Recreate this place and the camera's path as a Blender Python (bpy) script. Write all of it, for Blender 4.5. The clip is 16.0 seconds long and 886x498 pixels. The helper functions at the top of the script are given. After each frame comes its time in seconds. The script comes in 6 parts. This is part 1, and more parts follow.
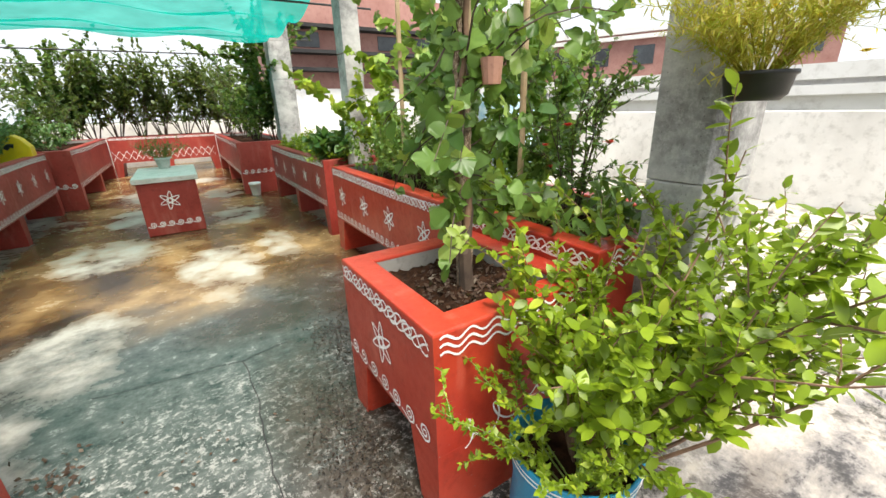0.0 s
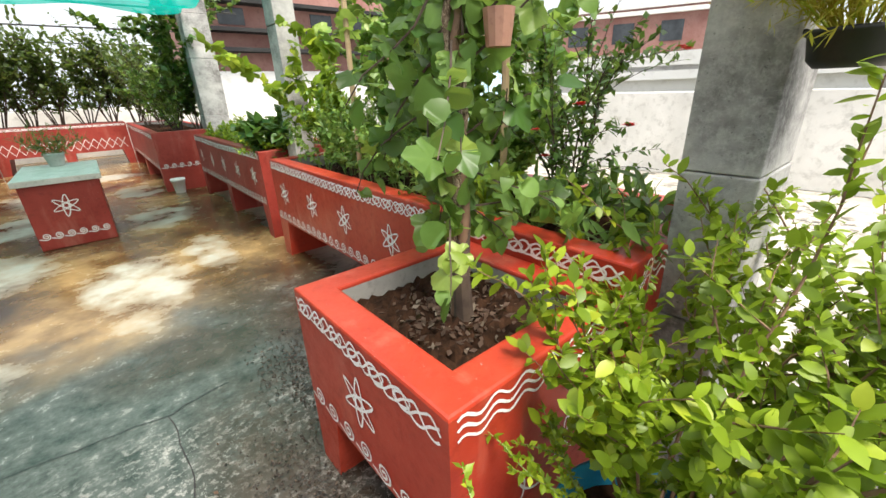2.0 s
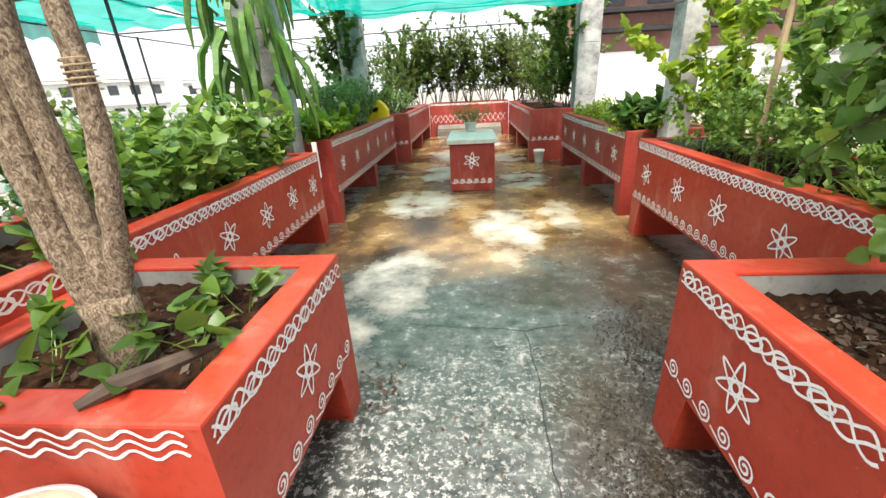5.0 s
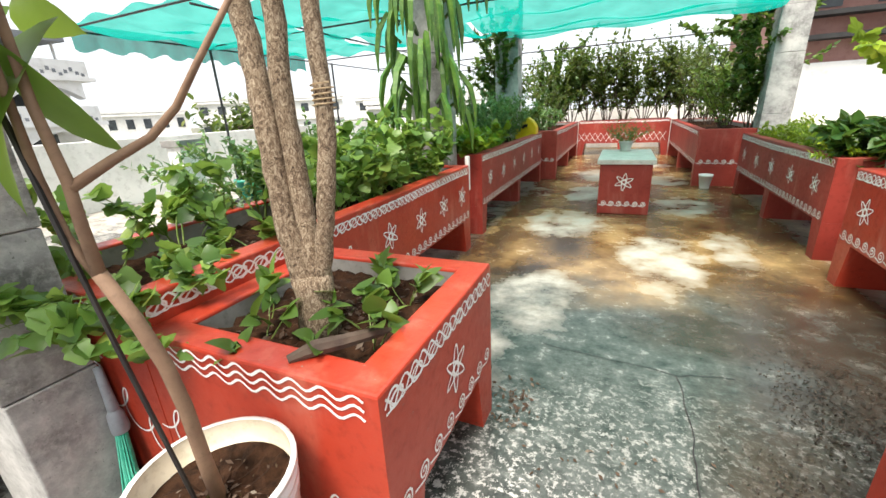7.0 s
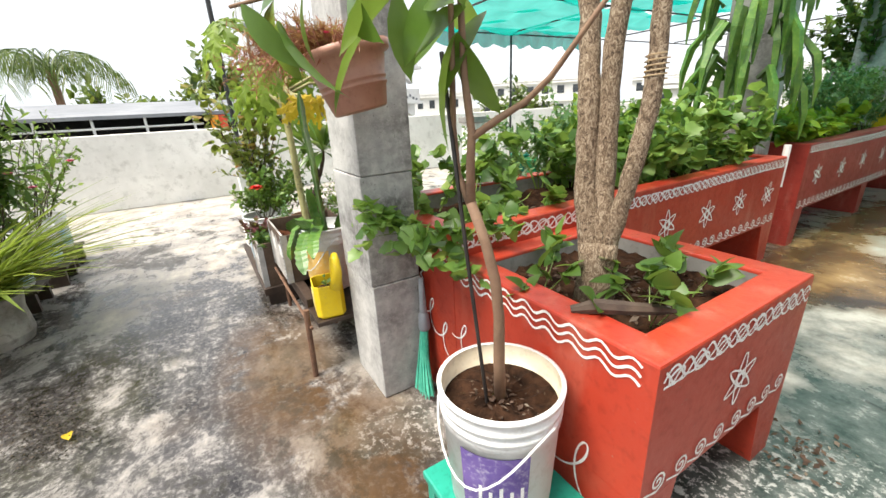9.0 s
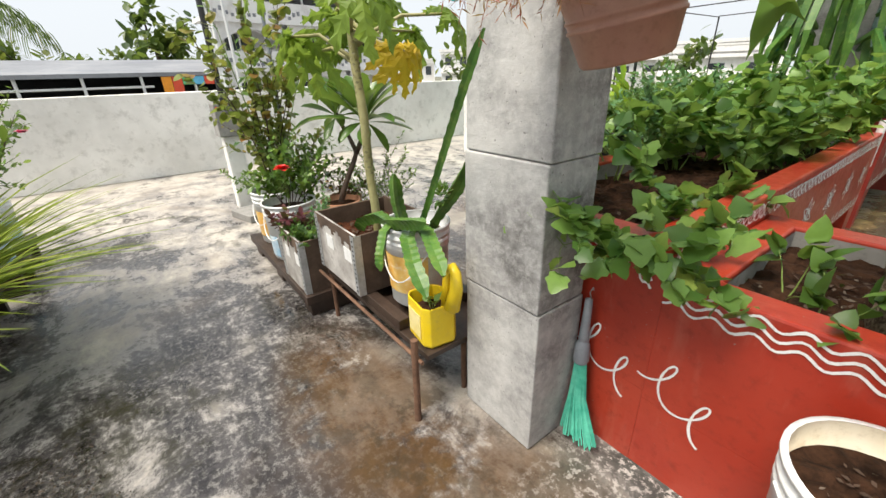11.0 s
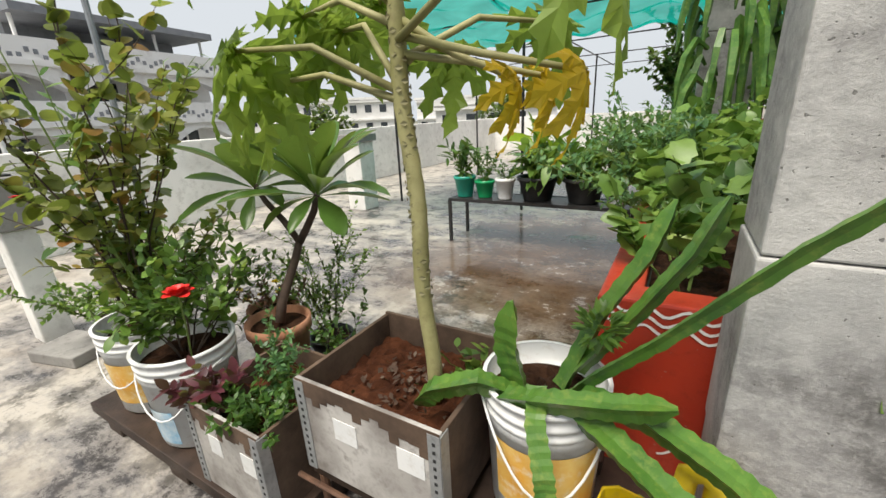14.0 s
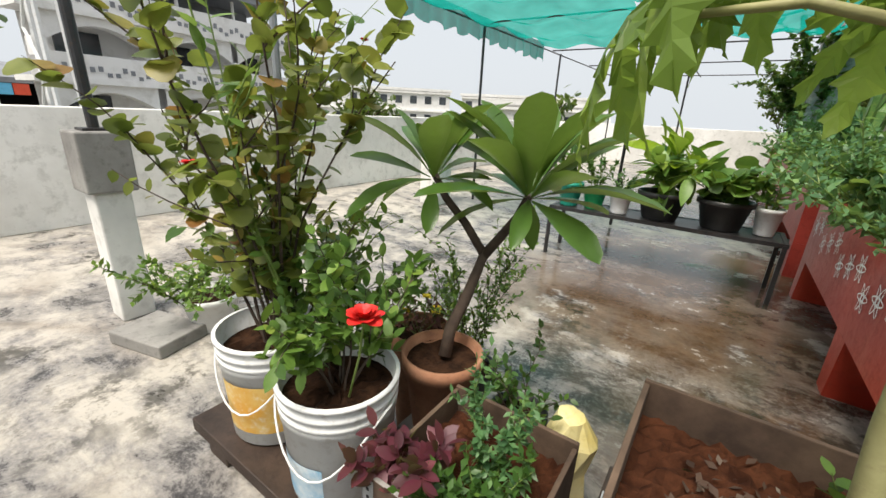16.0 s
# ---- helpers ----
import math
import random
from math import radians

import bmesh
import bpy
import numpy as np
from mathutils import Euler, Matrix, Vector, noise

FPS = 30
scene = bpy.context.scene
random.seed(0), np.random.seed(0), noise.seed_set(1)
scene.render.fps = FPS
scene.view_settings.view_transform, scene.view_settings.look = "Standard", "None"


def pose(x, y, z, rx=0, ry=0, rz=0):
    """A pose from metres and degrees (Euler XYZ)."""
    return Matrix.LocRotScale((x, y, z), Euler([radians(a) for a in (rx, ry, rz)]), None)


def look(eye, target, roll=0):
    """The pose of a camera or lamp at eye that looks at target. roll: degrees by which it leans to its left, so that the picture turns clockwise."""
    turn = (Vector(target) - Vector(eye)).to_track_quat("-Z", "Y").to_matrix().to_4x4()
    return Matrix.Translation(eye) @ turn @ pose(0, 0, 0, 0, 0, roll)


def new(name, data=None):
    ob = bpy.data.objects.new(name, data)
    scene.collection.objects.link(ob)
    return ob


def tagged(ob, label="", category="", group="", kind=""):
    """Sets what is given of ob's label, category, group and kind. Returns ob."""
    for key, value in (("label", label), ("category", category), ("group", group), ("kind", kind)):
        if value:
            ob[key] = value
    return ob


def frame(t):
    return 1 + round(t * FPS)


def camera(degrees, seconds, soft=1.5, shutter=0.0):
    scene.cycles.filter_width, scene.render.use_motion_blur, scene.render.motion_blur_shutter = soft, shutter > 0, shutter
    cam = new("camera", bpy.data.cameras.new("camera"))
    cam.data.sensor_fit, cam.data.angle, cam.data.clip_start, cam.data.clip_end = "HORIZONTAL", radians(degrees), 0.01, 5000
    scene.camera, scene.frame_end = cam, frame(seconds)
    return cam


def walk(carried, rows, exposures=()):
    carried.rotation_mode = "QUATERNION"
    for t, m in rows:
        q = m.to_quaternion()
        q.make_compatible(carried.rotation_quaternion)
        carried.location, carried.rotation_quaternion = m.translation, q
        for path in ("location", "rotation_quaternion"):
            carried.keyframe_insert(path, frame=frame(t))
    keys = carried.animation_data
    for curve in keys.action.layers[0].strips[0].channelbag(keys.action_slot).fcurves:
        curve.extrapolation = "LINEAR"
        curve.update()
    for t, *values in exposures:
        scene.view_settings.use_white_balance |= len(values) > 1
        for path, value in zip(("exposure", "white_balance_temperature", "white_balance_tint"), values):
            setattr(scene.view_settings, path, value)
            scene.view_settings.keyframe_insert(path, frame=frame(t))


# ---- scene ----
cam = camera(96.0, 16.0)
PATH = [
    (0, (1.955, 1.761, 1.257), (2.955, 3.359, 0.588), -1.7),
    (0.5, (1.915, 1.769, 1.264), (3.13, 3.203, 0.582), -1.1),
    (1, (1.909, 1.861, 1.244), (3.216, 3.207, 0.551), -3.3),
    (1.5, (1.967, 1.995, 1.233), (3.181, 3.411, 0.51), -5.1),
    (2, (2.062, 2.132, 1.237), (3.252, 3.558, 0.494), -2.1),
    (2.5, (2.058, 2.191, 1.235), (3.094, 3.717, 0.462), -3.4),
    (3, (2.011, 2.192, 1.236), (2.806, 3.854, 0.457), -4.1),
    (3.5, (1.983, 2.18, 1.239), (2.613, 3.921, 0.481), -3.7),
    (4, (1.927, 2.15, 1.248), (2.304, 3.974, 0.52), -4.1),
    (4.5, (1.834, 2.097, 1.248), (1.878, 3.949, 0.495), -3.7),
    (4.7, (1.789, 2.065, 1.243), (1.74, 3.914, 0.483), -3.5),
    (6.8, (1.668, 2.019, 1.251), (0.971, 3.775, 0.593), -2.7),
    (7, (1.66, 2.002, 1.252), (0.886, 3.727, 0.6), -3.0),
    (7.5, (1.629, 1.942, 1.251), (0.72, 3.608, 0.621), -3.4),
    (8, (1.62, 1.907, 1.266), (0.509, 3.462, 0.675), -3.3),
    (8.5, (1.647, 1.896, 1.26), (0.276, 3.206, 0.628), -3.0),
    (9, (1.614, 1.825, 1.234), (-0.007, 2.784, 0.562), -2.9),
    (9.5, (1.408, 1.725, 1.243), (-0.225, 2.66, 0.566), -1.6),
    (10, (1.239, 1.627, 1.227), (-0.392, 2.518, 0.487), -2.5),
    (12.3, (0.271, 1.483, 1.212), (-0.856, 2.876, 0.324), -0.9),
    (12.5, (0.208, 1.494, 1.196), (-0.902, 2.894, 0.296), -1.5),
    (13, (0.015, 1.554, 1.221), (-1.234, 2.977, 0.575), -4.4),
    (13.5, (-0.1, 1.581, 1.238), (-1.323, 3.076, 0.721), -2.9),
    (14, (-0.263, 1.582, 1.23), (-1.233, 3.214, 0.599), -2.8),
    (14.5, (-0.466, 1.529, 1.245), (-1.372, 3.196, 0.615), -1.8),
    (15, (-0.646, 1.53, 1.211), (-1.692, 3.081, 0.505), 0.1),
    (15.5, (-0.833, 1.595, 1.203), (-2.035, 3.073, 0.595), -1.9),
    (16, (-1.0, 1.59, 1.184), (-2.07, 3.151, 0.538), 2.8),
]
walk(cam, [(t, look(eye, target, roll)) for t, eye, target, roll in PATH], [(0, 1.1, 6900, 10), (1, 1.1, 6900, 10), (2.5, 1.1, 6900, 10), (3.5, 1.32, 6900, 10), (4.7, 1.35, 6900, 10), (7.5, 1.22, 6900, 10), (8.5, 1.25, 6900, 10), (9.5, 1.0, 6900, 10), (10.2, 0.82, 6900, 10), (12.5, 0.66, 6900, 10), (13.5, 0.45, 6900, 10), (14.5, 0.48, 6900, 10), (16, 0.55, 6900, 10)])

# ---- world, sun, exposure ----
world = bpy.data.worlds.new("world")
scene.world = world
world.use_nodes = True
wn, wl = world.node_tree.nodes, world.node_tree.links
wn.clear()
sky = wn.new("ShaderNodeTexSky")
sky.sky_type, sky.sun_disc = "NISHITA", False
sky.sun_elevation, sky.sun_rotation = radians(64), radians(183)
sky.air_density, sky.dust_density, sky.ozone_density = 1.0, 6.0, 1.0
sky_gain = wn.new("ShaderNodeMix")
sky_gain.data_type = "RGBA"
sky_gain.inputs[0].default_value = 0.12
sky_gain.inputs[6].default_value = (8.6, 9.4, 10.4, 1)
wl.new(sky.outputs[0], sky_gain.inputs[7])
wbg = wn.new("ShaderNodeBackground")
wbg.inputs[1].default_value = 0.066
wout = wn.new("ShaderNodeOutputWorld")
wl.new(sky_gain.outputs[2], wbg.inputs[0])
wl.new(wbg.outputs[0], wout.inputs[0])
sun = new("sun", bpy.data.lights.new("sun", "SUN"))
sun.data.energy, sun.data.angle, sun.data.color = 3.5, radians(28), (1.0, 0.96, 0.9)
sun.matrix_world = look((0, 0, 20), (0.6, 9.5, 0))
scene.view_settings.exposure = 0.85


# ---- materials ----
def mat_new(name):
    m = bpy.data.materials.new(name)
    m.use_nodes = True
    nt = m.node_tree
    b = nt.nodes["Principled BSDF"]
    return m, nt, b


def node(nt, kind, **kw):
    n = nt.nodes.new(kind)
    for k, v in kw.items():
        n.inputs[k].default_value = v
    return n


def coords(nt, scale=1.0):
    g = nt.nodes.new("ShaderNodeNewGeometry")
    if scale == 1.0:
        return g.outputs["Position"]
    v = nt.nodes.new("ShaderNodeVectorMath")
    v.operation = "SCALE"
    v.inputs[3].default_value = scale
    nt.links.new(g.outputs["Position"], v.inputs[0])
    return v.outputs[0]


def noise_of(nt, vec, scale, detail=4, rough=0.55, dist=0.0):
    n = nt.nodes.new("ShaderNodeTexNoise")
    n.inputs["Scale"].default_value, n.inputs["Detail"].default_value = scale, detail
    n.inputs["Roughness"].default_value, n.inputs["Distortion"].default_value = rough, dist
    nt.links.new(vec, n.inputs["Vector"])
    return n.outputs["Fac"]


def ramp(nt, fac, stops):
    r = nt.nodes.new("ShaderNodeValToRGB")
    el = r.color_ramp.elements
    while len(el) < len(stops):
        el.new(0.5)
    for e, (p, c) in zip(el, stops):
        e.position = p
        e.color = (*c, 1) if len(c) == 3 else c
    nt.links.new(fac, r.inputs[0])
    return r.outputs[0]


def mix(nt, fac, a, b, blend="MIX"):
    m = nt.nodes.new("ShaderNodeMix")
    m.data_type, m.blend_type = "RGBA", blend
    for sock, v in ((0, fac), (6, a), (7, b)):
        if isinstance(v, (int, float)):
            m.inputs[sock].default_value = v
        elif isinstance(v, tuple):
            m.inputs[sock].default_value = (*v, 1)
        else:
            nt.links.new(v, m.inputs[sock])
    return m.outputs[2]


def math_(nt, op, a, b=0.0, clamp=False):
    m = nt.nodes.new("ShaderNodeMath")
    m.operation, m.use_clamp = op, clamp
    for i, v in enumerate((a, b)):
        if isinstance(v, (int, float)):
            m.inputs[i].default_value = v
        else:
            nt.links.new(v, m.inputs[i])
    return m.outputs[0]


def bump(nt, b, fac, strength=0.3, dist=0.01):
    n = nt.nodes.new("ShaderNodeBump")
    n.inputs["Strength"].default_value, n.inputs["Distance"].default_value = strength, dist
    nt.links.new(fac, n.inputs["Height"])
    nt.links.new(n.outputs[0], b.inputs["Normal"])


def surface(name, c1, c2, big=1.5, fine=30.0, rough=0.7, rough2=None, bumps=0.25, c3=None, metal=0.0, spread=(0.35, 0.65), spec=0.5):
    """Two-scale mottled surface: c1 to c2 by a broad noise, c3 as fine specks."""
    m, nt, b = mat_new(name)
    v = coords(nt)
    n1 = noise_of(nt, v, big, 6, 0.62)
    n2 = noise_of(nt, v, fine, 5, 0.65)
    col = ramp(nt, n1, [(spread[0], c1), (spread[1], c2)])
    dark = tuple(0.72 * x for x in c1) if c3 is None else c3
    col = mix(nt, ramp(nt, n2, [(0.52, (0, 0, 0)), (0.72, (1, 1, 1))]), col, mix(nt, 0.6, col, dark))
    nt.links.new(col, b.inputs["Base Color"])
    b.inputs["Metallic"].default_value = metal
    b.inputs["Specular IOR Level"].default_value = spec
    if rough2 is None:
        b.inputs["Roughness"].default_value = rough
    else:
        nt.links.new(math_(nt, "MULTIPLY_ADD", n1, rough2 - rough), b.inputs["Roughness"])
        nt.nodes[-1].inputs[2].default_value = rough
    bump(nt, b, n2, bumps, 0.004)
    return m


def leaf_mat(name, c1, c2, c3=None, rough=0.45, trans=0.35, share=0.12):
    """Foliage: colour varied leaf by leaf, with light coming through."""
    m, nt, b = mat_new(name)
    g = nt.nodes.new("ShaderNodeNewGeometry")
    rnd = g.outputs["Random Per Island"]
    stops = [(0.0, c1), (1.0 - share, c2)] + ([(1.0, c3)] if c3 else [])
    col = ramp(nt, rnd, stops)
    n = noise_of(nt, coords(nt), 45, 3)
    col = mix(nt, math_(nt, "MULTIPLY", n, 0.5), col, tuple(0.6 * x for x in c1))
    nt.links.new(col, b.inputs["Base Color"])
    b.inputs["Roughness"].default_value = rough
    b.inputs["Specular IOR Level"].default_value = 0.45
    t = nt.nodes.new("ShaderNodeBsdfTranslucent")
    nt.links.new(mix(nt, 0.45, col, (0.38, 0.52, 0.08)), t.inputs[0])
    ms = nt.nodes.new("ShaderNodeMixShader")
    ms.inputs[0].default_value = trans
    out = nt.nodes["Material Output"]
    nt.links.new(b.outputs[0], ms.inputs[1])
    nt.links.new(t.outputs[0], ms.inputs[2])
    nt.links.new(ms.outputs[0], out.inputs[0])
    return m


def red_paint(name, c1, c2, faded, rough):
    """Glossy floor paint on plaster: brushed unevenly, run down and faded in streaks, chipped in specks."""
    m, nt, b = mat_new(name)
    v = coords(nt)
    mp = nt.nodes.new("ShaderNodeMapping")
    mp.inputs["Scale"].default_value = (1, 1, 0.22)
    nt.links.new(v, mp.inputs[0])
    broad = noise_of(nt, v, 2.0, 6, 0.62)
    runs = noise_of(nt, mp.outputs[0], 7.5, 7, 0.62)
    fine = noise_of(nt, v, 26, 7, 0.7)
    chips = noise_of(nt, v, 75, 3, 0.6)
    col = ramp(nt, broad, [(0.35, c1), (0.65, c2)])
    col = mix(nt, math_(nt, "MULTIPLY", ramp(nt, runs, [(0.55, (0, 0, 0)), (0.72, (1, 1, 1))]), 0.6), col, faded)
    col = mix(nt, math_(nt, "MULTIPLY", ramp(nt, fine, [(0.52, (0, 0, 0)), (0.70, (1, 1, 1))]), 0.5), col, tuple(0.55 * x for x in c1))
    col = mix(nt, ramp(nt, chips, [(0.70, (0, 0, 0)), (0.74, (1, 1, 1))]), col, (0.30, 0.20, 0.17))
    nt.links.new(col, b.inputs["Base Color"])
    nt.links.new(math_(nt, "ADD", math_(nt, "MULTIPLY", fine, 0.35), rough - 0.1), b.inputs["Roughness"])
    bump(nt, b, math_(nt, "ADD", fine, math_(nt, "MULTIPLY", broad, 2.0)), 0.18, 0.006)
    return m


RED = red_paint("red_oxide_paint", (0.37, 0.03, 0.014), (0.46, 0.055, 0.028), (0.50, 0.15, 0.10), 0.28)
RED_OLD = red_paint("weathered_red_paint", (0.25, 0.024, 0.016), (0.36, 0.05, 0.036), (0.44, 0.15, 0.11), 0.42)
CEMENT = surface("bare_cement", (0.20, 0.19, 0.18), (0.33, 0.32, 0.30), 3.0, 25, 0.85, None, 0.4, (0.12, 0.115, 0.11))
def column_material():
    """Cast concrete: board-marked, blotched, pitted by air holes."""
    m, nt, b = mat_new("column_concrete")
    v = coords(nt)
    mp = nt.nodes.new("ShaderNodeMapping")
    mp.inputs["Scale"].default_value = (1, 1, 1.7)
    nt.links.new(v, mp.inputs[0])
    blotch = noise_of(nt, v, 2.8, 8, 0.66)
    band = noise_of(nt, mp.outputs[0], 5.0, 6, 0.6)
    fine = noise_of(nt, v, 38, 7, 0.75)
    pits = noise_of(nt, v, 105, 2, 0.5)
    base = math_(nt, "ADD", math_(nt, "MULTIPLY", blotch, 0.72), math_(nt, "MULTIPLY", band, 0.28))
    col = ramp(nt, base, [(0.38, (0.13, 0.125, 0.12)), (0.47, (0.29, 0.285, 0.28)), (0.60, (0.50, 0.495, 0.48))])
    col = mix(nt, ramp(nt, fine, [(0.46, (0, 0, 0)), (0.66, (1, 1, 1))]), col, mix(nt, 0.4, col, (0.62, 0.61, 0.59)))
    pit = ramp(nt, pits, [(0.27, (1, 1, 1)), (0.31, (0, 0, 0))])
    col = mix(nt, math_(nt, "MULTIPLY", pit, 0.6), col, (0.07, 0.066, 0.06))
    nt.links.new(col, b.inputs["Base Color"])
    b.inputs["Roughness"].default_value = 0.9
    bump(nt, b, math_(nt, "SUBTRACT", math_(nt, "ADD", fine, band), pit), 0.6, 0.006)
    return m


COLUMN = column_material()
WHITE_PAINT = surface("chalk_white_paint", (0.80, 0.79, 0.77), (0.86, 0.85, 0.84), 20, 90, 0.6, None, 0.1, (0.62, 0.5, 0.48))
WHITEWASH = surface("whitewashed_wall", (0.60, 0.59, 0.56), (0.82, 0.81, 0.78), 1.1, 9, 0.85, None, 0.2, (0.42, 0.41, 0.38), spread=(0.3, 0.6))
SOIL = surface("garden_soil", (0.014, 0.007, 0.004), (0.055, 0.026, 0.014), 22, 90, 0.95, None, 1.0, (0.012, 0.007, 0.005), spec=0.12)
RED_SOIL = surface("red_soil", (0.035, 0.012, 0.006), (0.10, 0.036, 0.017), 18, 80, 0.95, None, 1.0, (0.035, 0.014, 0.008), spec=0.12)
SLAB = surface("pale_stone_slab", (0.50, 0.51, 0.47), (0.63, 0.64, 0.60), 6, 40, 0.6, None, 0.2, (0.28, 0.29, 0.26))
PLASTIC_WHITE = surface("white_bucket_plastic", (0.72, 0.73, 0.73), (0.82, 0.82, 0.81), 5, 35, 0.35, None, 0.06, (0.55, 0.52, 0.47))
PLASTIC_CREAM = surface("aged_cream_plastic", (0.66, 0.56, 0.40), (0.74, 0.66, 0.52), 9, 40, 0.4, None, 0.06, (0.45, 0.36, 0.24))
PRINT_YELLOW = surface("worn_yellow_print", (0.72, 0.36, 0.05), (0.78, 0.55, 0.18), 12, 40, 0.4, None, 0.02, (0.8, 0.75, 0.62))
PRINT_PURPLE = surface("worn_purple_print", (0.10, 0.06, 0.26), (0.16, 0.10, 0.34), 12, 60, 0.4, None, 0.02, (0.6, 0.58, 0.65))
PRINT_BLUE = surface("worn_blue_print", (0.22, 0.46, 0.66), (0.62, 0.72, 0.78), 14, 50, 0.4, None, 0.02, (0.75, 0.76, 0.76))
BLUE_BAG = surface("blue_woven_plastic", (0.01, 0.22, 0.42), (0.02, 0.32, 0.52), 8, 150, 0.4, None, 0.25, (0.01, 0.14, 0.3))
TERRACOTTA = surface("brown_plastic_pot", (0.36, 0.17, 0.12), (0.45, 0.24, 0.17), 6, 60, 0.5, None, 0.08, (0.26, 0.12, 0.08))
CLAY = surface("clay_pot", (0.30, 0.13, 0.07), (0.42, 0.22, 0.13), 8, 60, 0.85, None, 0.2, (0.2, 0.1, 0.07))
YELLOW = surface("yellow_plastic", (0.72, 0.50, 0.01), (0.80, 0.60, 0.03), 6, 50, 0.35, None, 0.05, (0.6, 0.42, 0.06))
YELLOW_PALE = surface("faded_yellow_label", (0.75, 0.62, 0.22), (0.8, 0.72, 0.40), 8, 50, 0.5, None, 0.05)
GREEN_PLASTIC = surface("green_bucket_plastic", (0.0, 0.30, 0.10), (0.01, 0.38, 0.14), 6, 50, 0.35, None, 0.05)
TEAL_PLASTIC = surface("teal_bucket_plastic", (0.01, 0.26, 0.18), (0.02, 0.33, 0.24), 6, 50, 0.35, None, 0.05)
BLACK_PLASTIC = surface("black_plastic", (0.012, 0.012, 0.013), (0.03, 0.03, 0.03), 6, 50, 0.45, None, 0.08)
BLACK_METAL = surface("black_painted_steel", (0.012, 0.013, 0.014), (0.03, 0.03, 0.032), 8, 60, 0.4, None, 0.1, (0.06, 0.035, 0.02))
RUSTY = surface("rusty_steel", (0.10, 0.05, 0.03), (0.19, 0.10, 0.06), 12, 70, 0.8, None, 0.3, (0.05, 0.03, 0.02))
CRATE = surface("weathered_white_ply", (0.20, 0.18, 0.165), (0.50, 0.48, 0.455), 6, 24, 0.75, None, 0.4, (0.06, 0.04, 0.03), spread=(0.36, 0.58))
CRATE_SIDE = surface("weathered_brown_ply", (0.05, 0.03, 0.02), (0.14, 0.09, 0.06), 7, 34, 0.85, None, 0.4, (0.07, 0.045, 0.03))
GALV = surface("galvanised_strip", (0.42, 0.44, 0.45), (0.58, 0.59, 0.60), 14, 70, 0.45, None, 0.1, (0.25, 0.25, 0.25), metal=0.6)
# wet plank brown, halved again so the colour holds the shade under the row
PLANK_SHADED = surface("wet_plank_darkened_as_shade", (0.022, 0.013, 0.009), (0.06, 0.037, 0.026), 8, 40, 0.5, None, 0.4)
BARK, nt_, b_ = mat_new("flaky_bark")
mp_ = nt_.nodes.new("ShaderNodeMapping")
mp_.inputs["Scale"].default_value = (1, 1, 0.6)
nt_.links.new(coords(nt_), mp_.inputs[0])
flake_ = noise_of(nt_, mp_.outputs[0], 85, 9, 0.8, 1.4)
nt_.links.new(ramp(nt_, flake_, [(0.38, (0.03, 0.018, 0.012)), (0.49, (0.20, 0.135, 0.085)), (0.62, (0.50, 0.41, 0.30))]), b_.inputs["Base Color"])
b_.inputs["Roughness"].default_value = 0.9
bump(nt_, b_, flake_, 0.8, 0.007)
TWIG = surface("brown_stem", (0.17, 0.095, 0.06), (0.26, 0.16, 0.10), 20, 80, 0.75, None, 0.4)
DARK_STEM = surface("dark_woody_stem", (0.05, 0.032, 0.024), (0.10, 0.07, 0.05), 20, 80, 0.8, None, 0.4)
GREEN_STEM = surface("green_stem", (0.13, 0.20, 0.04), (0.22, 0.30, 0.08), 12, 60, 0.5, None, 0.2)
PAPAYA_STEM = surface("papaya_stem", (0.26, 0.245, 0.10), (0.40, 0.37, 0.18), 9, 40, 0.6, None, 0.3, (0.20, 0.17, 0.08))
SCAR = surface("papaya_leaf_scar", (0.16, 0.145, 0.07), (0.26, 0.24, 0.13), 30, 80, 0.8, None, 0.3)
BAMBOO = surface("dry_bamboo", (0.36, 0.25, 0.14), (0.48, 0.36, 0.22), 8, 50, 0.6, None, 0.2)
CACTUS = surface("cactus_skin", (0.035, 0.11, 0.016), (0.095, 0.20, 0.03), 10, 50, 0.4, None, 0.2, (0.2, 0.26, 0.05))
BROOM_TEAL = surface("teal_bristles", (0.04, 0.36, 0.25), (0.12, 0.55, 0.40), 30, 120, 0.5, None, 0.2)
GREY_PLASTIC = surface("grey_plastic", (0.20, 0.22, 0.25), (0.28, 0.30, 0.33), 10, 60, 0.45, None, 0.1)
DARK_PAINT = surface("dark_painted_stick", (0.012, 0.010, 0.010), (0.03, 0.026, 0.024), 10, 60, 0.5, None, 0.1)
BRICK_RED = surface("red_painted_building", (0.30, 0.14, 0.12), (0.40, 0.22, 0.19), 0.8, 6, 0.85, None, 0.2)
ROOF_GREY = surface("grey_sheet_roof_and_wall_shade", (0.16, 0.17, 0.19), (0.25, 0.26, 0.28), 0.7, 6, 0.6, None, 0.2)
# near-black colour holds the shade of openings; also used for cracks and ledges
NEAR_BLACK = surface("near_black_shade_and_trim", (0.012, 0.012, 0.014), (0.03, 0.03, 0.03), 1, 6, 0.8, None, 0.1)
BLDG_WHITE = surface("white_building_plaster", (0.72, 0.71, 0.69), (0.82, 0.81, 0.80), 0.3, 3, 0.85, None, 0.1, (0.5, 0.48, 0.45))
GLASS_DARK = surface("dark_window_glass", (0.03, 0.035, 0.04), (0.07, 0.08, 0.09), 1, 5, 0.12, None, 0.02)
BROWN_WOOD = surface("brown_wood_door", (0.22, 0.08, 0.05), (0.3, 0.13, 0.08), 2, 10, 0.6, None, 0.1)
